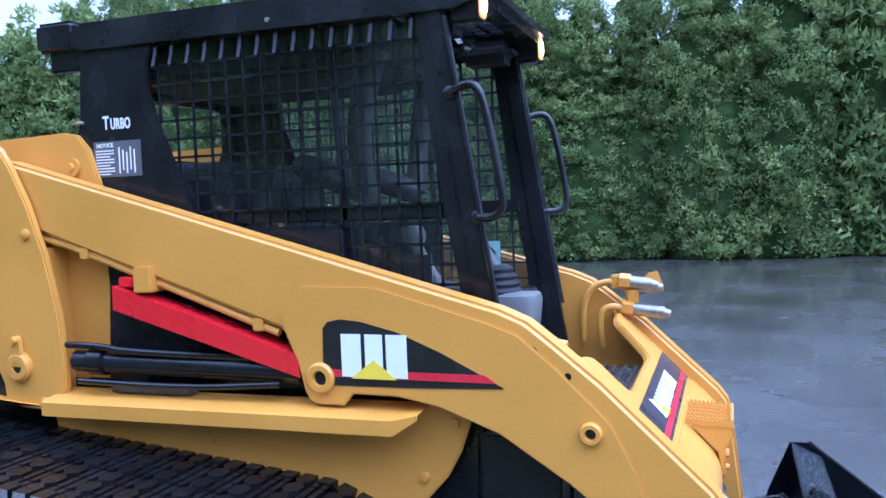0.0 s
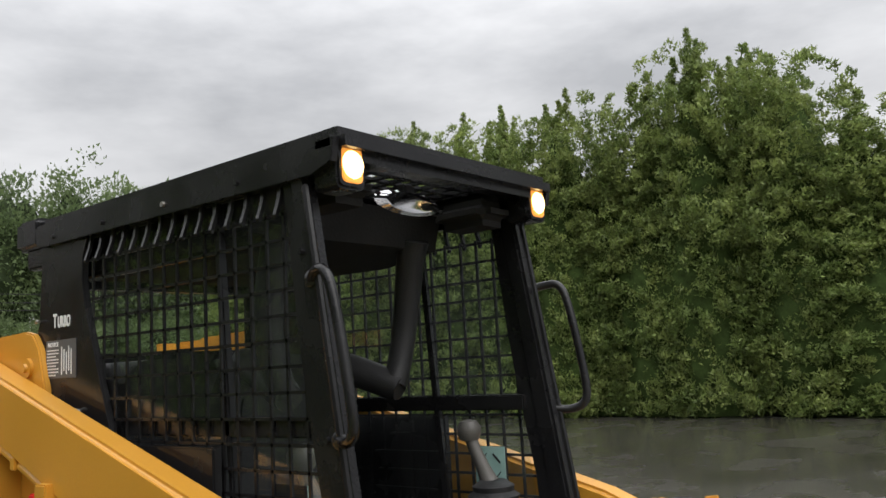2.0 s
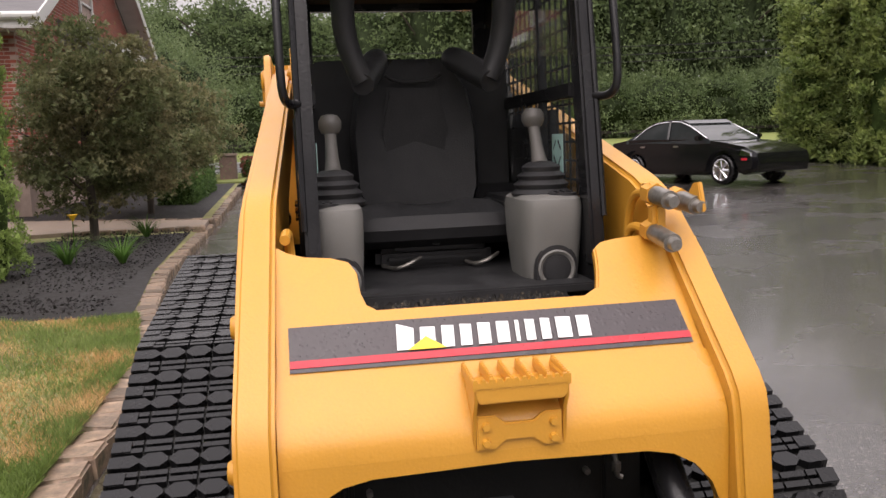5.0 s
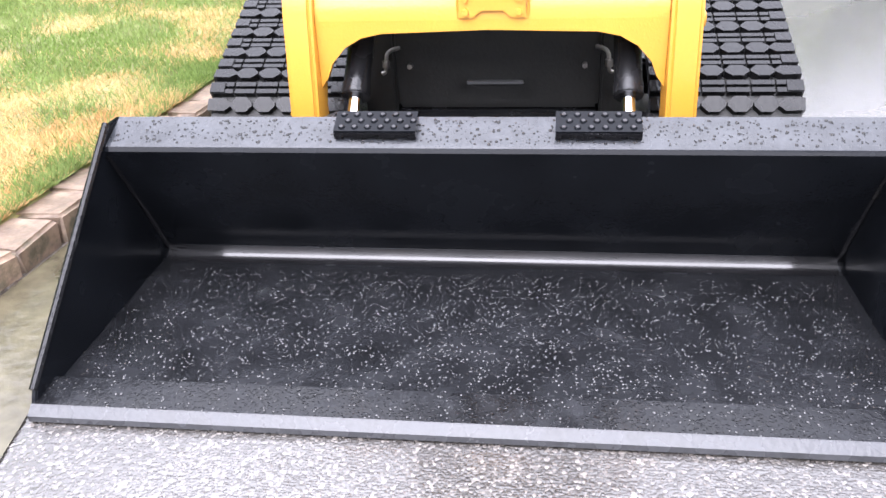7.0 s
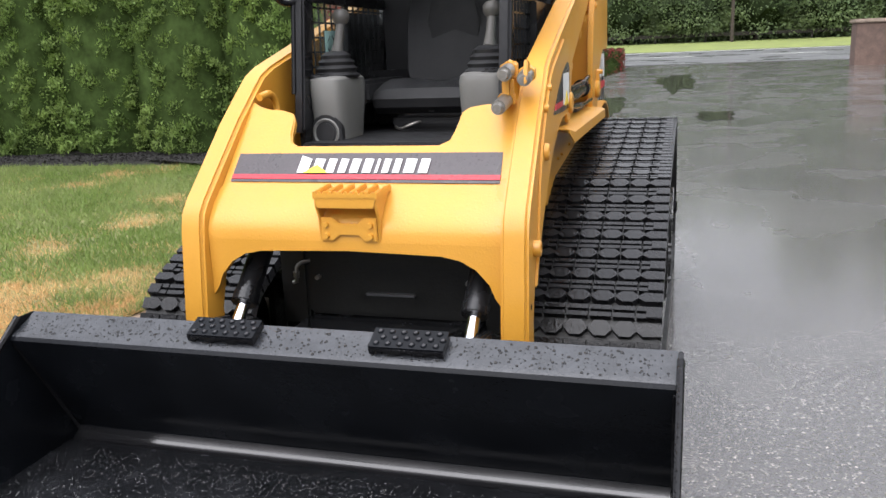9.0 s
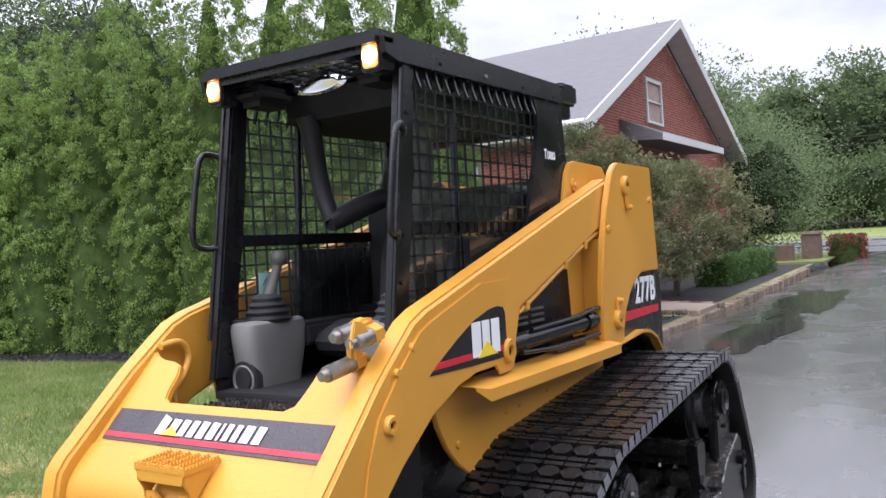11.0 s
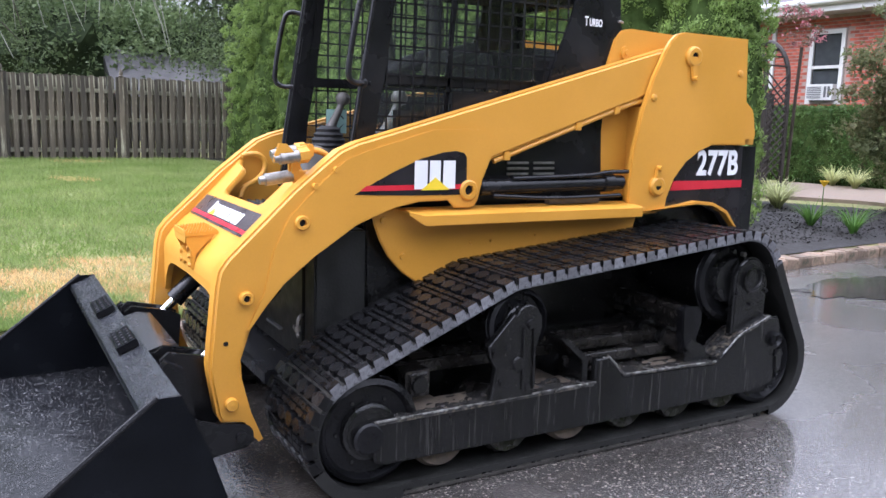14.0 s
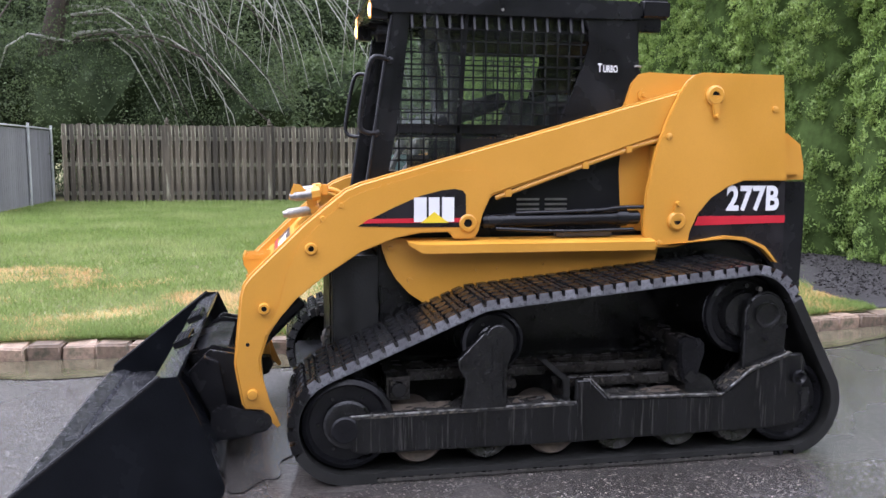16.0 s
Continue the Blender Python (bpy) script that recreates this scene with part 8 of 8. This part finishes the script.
for k in range(9):
    for i in range(4):
        part("lattice_gap", block(0.018, 0.022, -0.40 + 0.22 * i - 0.03 + 0.11 * (k % 2), -0.40 + 0.22 * i + 0.03 + 0.11 * (k % 2), 0.2 + 0.17 * k, 0.26 + 0.17 * k, 0), PAVER, gate) if k < 8 else None
blossom = thing("crape_myrtle", "pink blossom branches over the arbor", "shrub", at=(-11.2, -7.0, rise(0, -7)))
part("stem", tube([(0, 0, 0), (0.1, 0.1, 1.5), (0.3, 0.3, 2.6)], 0.03, 8, 1), BARK, blossom)
ob = new("foliage", crown_mesh(91, (0.3, 0.2, 3.0), (0.4, 0.5, 0.4), 20, 20, 0.06, STAR, leaf_material("pink_blossom", (0.05, 0.07, 0.03), (0.55, 0.20, 0.24), 3.5)))
ob.parent = blossom

# ---- road and beyond ----
def strip(name, x0, x1, y0, y1, z, mat, label, category):
    bm = loft([[(x, y0, far_rise(x) + z), (x, y1, far_rise(x) + z), (x, y1, far_rise(x) + z - 0.05), (x, y0, far_rise(x) + z - 0.05)] for x in (x0, x1)])
    return tagged(part(name, bm, mat, None), label, category, kind="structure")


VERGE = material("sunlit_verge", (0.16, 0.19, 0.045), 0.9, var=0.3, scale=0.8, bump=0.6, bump_scale=8)
strip("road", -47, -31.5, -120, 120, 0.012, ROAD, "grey two-lane road with worn white markings", "road")
strip("verge", -72, -47, -150, 150, 0.03, VERGE, "mown yellow-green roadside verge", "verge")
strip("verge_near", -31.5, -25.6, -120, -2.4, 0.06, VERGE, "grass strip beside the road", "verge")
# added backdrop bank, coloured as shade, closes sky gaps under the trees
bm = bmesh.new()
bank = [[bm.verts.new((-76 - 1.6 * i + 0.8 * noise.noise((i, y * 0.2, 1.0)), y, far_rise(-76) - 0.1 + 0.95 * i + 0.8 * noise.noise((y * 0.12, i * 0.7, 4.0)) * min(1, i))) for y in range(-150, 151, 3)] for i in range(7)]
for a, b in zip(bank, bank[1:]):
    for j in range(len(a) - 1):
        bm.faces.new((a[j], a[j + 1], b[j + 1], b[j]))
tagged(part("backdrop", bm, WOOD_SHADE, None), "dark backdrop bank added behind the wood to close sky gaps", "undergrowth", kind="structure")
LINE = material("road_paint", (0.62, 0.62, 0.58), 0.6, var=0.2, scale=5, bump=0.2)
for k in range(9):
    strip("road_line", -39.3, -39.15, -20 + 6 * k, -17 + 6 * k, 0.018, LINE, "worn white road dash", "road marking")
strip("road_line", -46.4, -46.2, -100, 100, 0.018, LINE, "white road edge line", "road marking")
rail = thing("guard_rail", "dark wooden guard rail along the far verge", "guard rail", at=(-69, 0, far_rise(-69)))
for k in range(24):
    part("post", block(-0.08, 0.08, -46 + 4 * k - 0.08, -46 + 4 * k + 0.08, 0, 0.75, 0), ARBOR_WOOD, rail)
part("rail", block(-0.05, 0.05, -48, 48, 0.45, 0.72, 0), ARBOR_WOOD, rail)
for k, (y, h) in enumerate(((3.9, 8.4), (-34, 9))):
    pole = thing("utility_pole", "grey wooden utility pole beyond the road", "utility pole", "utility poles", at=(-66, y, far_rise(-66)))
    part("pole", rod((0, 0, 0), (0, 0, h), 0.14, 0.10, 10), BARK, pole)
    part("crossarm", block(-0.06, 0.06, -0.9, 0.9, h - 0.7, h - 0.58, 0.01), BARK, pole)
    if k == 0:
        for z in (6.3, 6.9, 7.6):
            part("power_line", tube([(0.1, -64, z + 1.0), (0.1, -19, z), (0.1, 16, z + 0.1), (0.1, 66, z + 1.2)], 0.034, 5, 2), DARK_PLASTIC, pole, "dark overhead power line")
pillar = thing("brick_pillar", "brown brick gate pillar with a stone cap", "pillar", at=(-27.6, -3.0, far_rise(-27.6)))
pillar.scale = (0.75, 0.75, 0.78)
PILLAR = material("brown_brick", (0.15, 0.10, 0.08), 0.8, var=0.3, scale=4, bump=0.6, bump_scale=14)
part("shaft", block(-0.4, 0.4, -0.38, 0.38, 0, 1.12, 0.02), PILLAR, pillar)
part("cap", block(-0.47, 0.47, -0.45, 0.45, 1.12, 1.24, 0.03), PAVER, pillar)
wing = thing("low_wall", "low brown brick garden wall", "wall", at=(-26.8, -4.3, far_rise(-26.8)))
wing.scale = (0.8, 0.9, 0.7)
part("shaft", block(-0.2, 0.2, -1.0, 0.95, 0, 0.8, 0.02), PILLAR, wing)
p2 = thing("brick_pillar", "brown brick gate pillar with a stone cap", "pillar", at=(-25.6, 6.3, far_rise(-25.6)))
part("shaft", block(-0.45, 0.45, -0.45, 0.45, 0, 1.35, 0.02), PILLAR, p2)
part("cap", block(-0.52, 0.52, -0.52, 0.52, 1.35, 1.47, 0.03), PAVER, p2)
p3 = thing("arborvitae_tree", "tall shaggy green arborvitae in a hedge across the driveway", "tree", "arborvitae hedge across the drive", at=(-25.2, 8.4, rise(-25.2, 8.4) - 0.02))
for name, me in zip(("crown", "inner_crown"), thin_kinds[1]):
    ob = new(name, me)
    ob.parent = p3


def sedan(label, m, paint, group=""):
    """A four-door saloon: body shell, glasshouse, four wheels, handles, lamps. It points along its own +x."""
    car = thing("car", label, "car", group)
    prof = [(-2.3, 0.45), (-2.33, 0.75), (-2.25, 0.95), (-1.7, 1.02), (-0.9, 1.03), (0.0, 1.01), (0.75, 0.98), (1.3, 0.93), (1.95, 0.82), (2.28, 0.68), (2.34, 0.50), (2.28, 0.28), (1.95, 0.22)]
    prof += arc(1.40, 0.32, 0.36, 0, 180, 8) + [(0.95, 0.20), (-0.95, 0.20)] + arc(-1.38, 0.32, 0.36, 0, 180, 8) + [(-1.8, 0.22), (-2.2, 0.28)]
    part("body", prism(prof, -0.88, 0.88, 0.09, segments=4), paint, car)
    glass = [[(x, y, z) for x, y, z in ((-1.75, w, 1.0), (-0.85, w * 0.86, 1.40), (-0.35, w * 0.83, 1.455), (0.15, w * 0.84, 1.42), (1.0, w, 0.97))] for w in (-0.80, 0.80)]
    bm = loft([g + [(1.0, g[0][1], 0.9), (-1.75, g[0][1], 0.9)] for g in glass])
    part("glasshouse", bm, CAR_GLASS, car, "dark tinted car windows")
    rf = [(-1.0, 1.34), (-0.85, 1.415), (-0.35, 1.472), (0.10, 1.445), (0.28, 1.37), (0.15, 1.40), (-0.35, 1.44), (-0.85, 1.385)]
    part("roof", prism(rf, -0.70, 0.70, 0.03, segments=3), paint, car)
    for s in (-1, 1):
        part("window_trim", tube([(-1.45, s * 0.815, 1.03), (-0.95, s * 0.72, 1.36), (-0.35, s * 0.69, 1.43), (0.15, s * 0.70, 1.40), (0.92, s * 0.80, 1.02)], 0.015, 6, 1), CHROME, car)
        part("door_pillar", tube([(-0.28, s * 0.81, 1.0), (-0.30, s * 0.70, 1.43)], 0.035, 6, 0), paint, car)
        for x in (-1.05, 0.05):
            part("door_handle", block(x - 0.09, x + 0.09, *span(s * 0.875, s * 0.905), 0.83, 0.87, 0.01), CHROME, car)
        part("door_mirror", block(0.72, 0.90, *span(s * 0.86, s * 1.02), 0.97, 1.09, 0.03), paint, car)
        part("headlight", prism([(1.85, 0.62), (2.22, 0.60), (2.20, 0.70), (1.95, 0.78)], *span(s * 0.62, s * 0.886), 0.02), CHROME, car)
        part("side_marker", block(1.95, 2.10, *span(s * 0.87, s * 0.89), 0.53, 0.58, 0.004), DECAL_RED, car)
        part("tail_light", block(-2.36, -2.25, *span(s * 0.5, s * 0.80), 0.72, 0.88, 0.02), DECAL_RED, car)
        for x in (-1.38, 1.40):
            wl = part("wheel", lathe([(0.20, s * 0.66), (0.30, s * 0.66), (0.325, s * 0.70), (0.325, s * 0.85), (0.30, s * 0.885), (0.235, s * 0.885), (0.225, s * 0.85), (0.03, s * 0.84)], (x, 0, 0.325), 28, "y"), RUBBER, car, "black car tyre")
            for k in range(7):
                a = 2 * math.pi * k / 7
                part("spoke", tube([(x + 0.03 * math.cos(a), s * 0.875, 0.325 + 0.03 * math.sin(a)), (x + 0.22 * math.cos(a), s * 0.88, 0.325 + 0.22 * math.sin(a))], 0.024, 5, 0), CHROME, wl)
            part("rim", lathe([(0.215, s * 0.86), (0.238, s * 0.888), (0.228, s * 0.892), (0.205, s * 0.87)], (x, 0, 0.325), 28, "y"), CHROME, wl)
    car.matrix_world = m
    return car


sedan("glossy black four-door car parked by the hedge", pose(-15.33, 8.98, rise(-15.33, 8.98), 0, 0, 19), material("black_car_paint", (0.006, 0.006, 0.007), 0.12, var=0.2, bump=0.02, coat=0.6, rough_var=0.04))
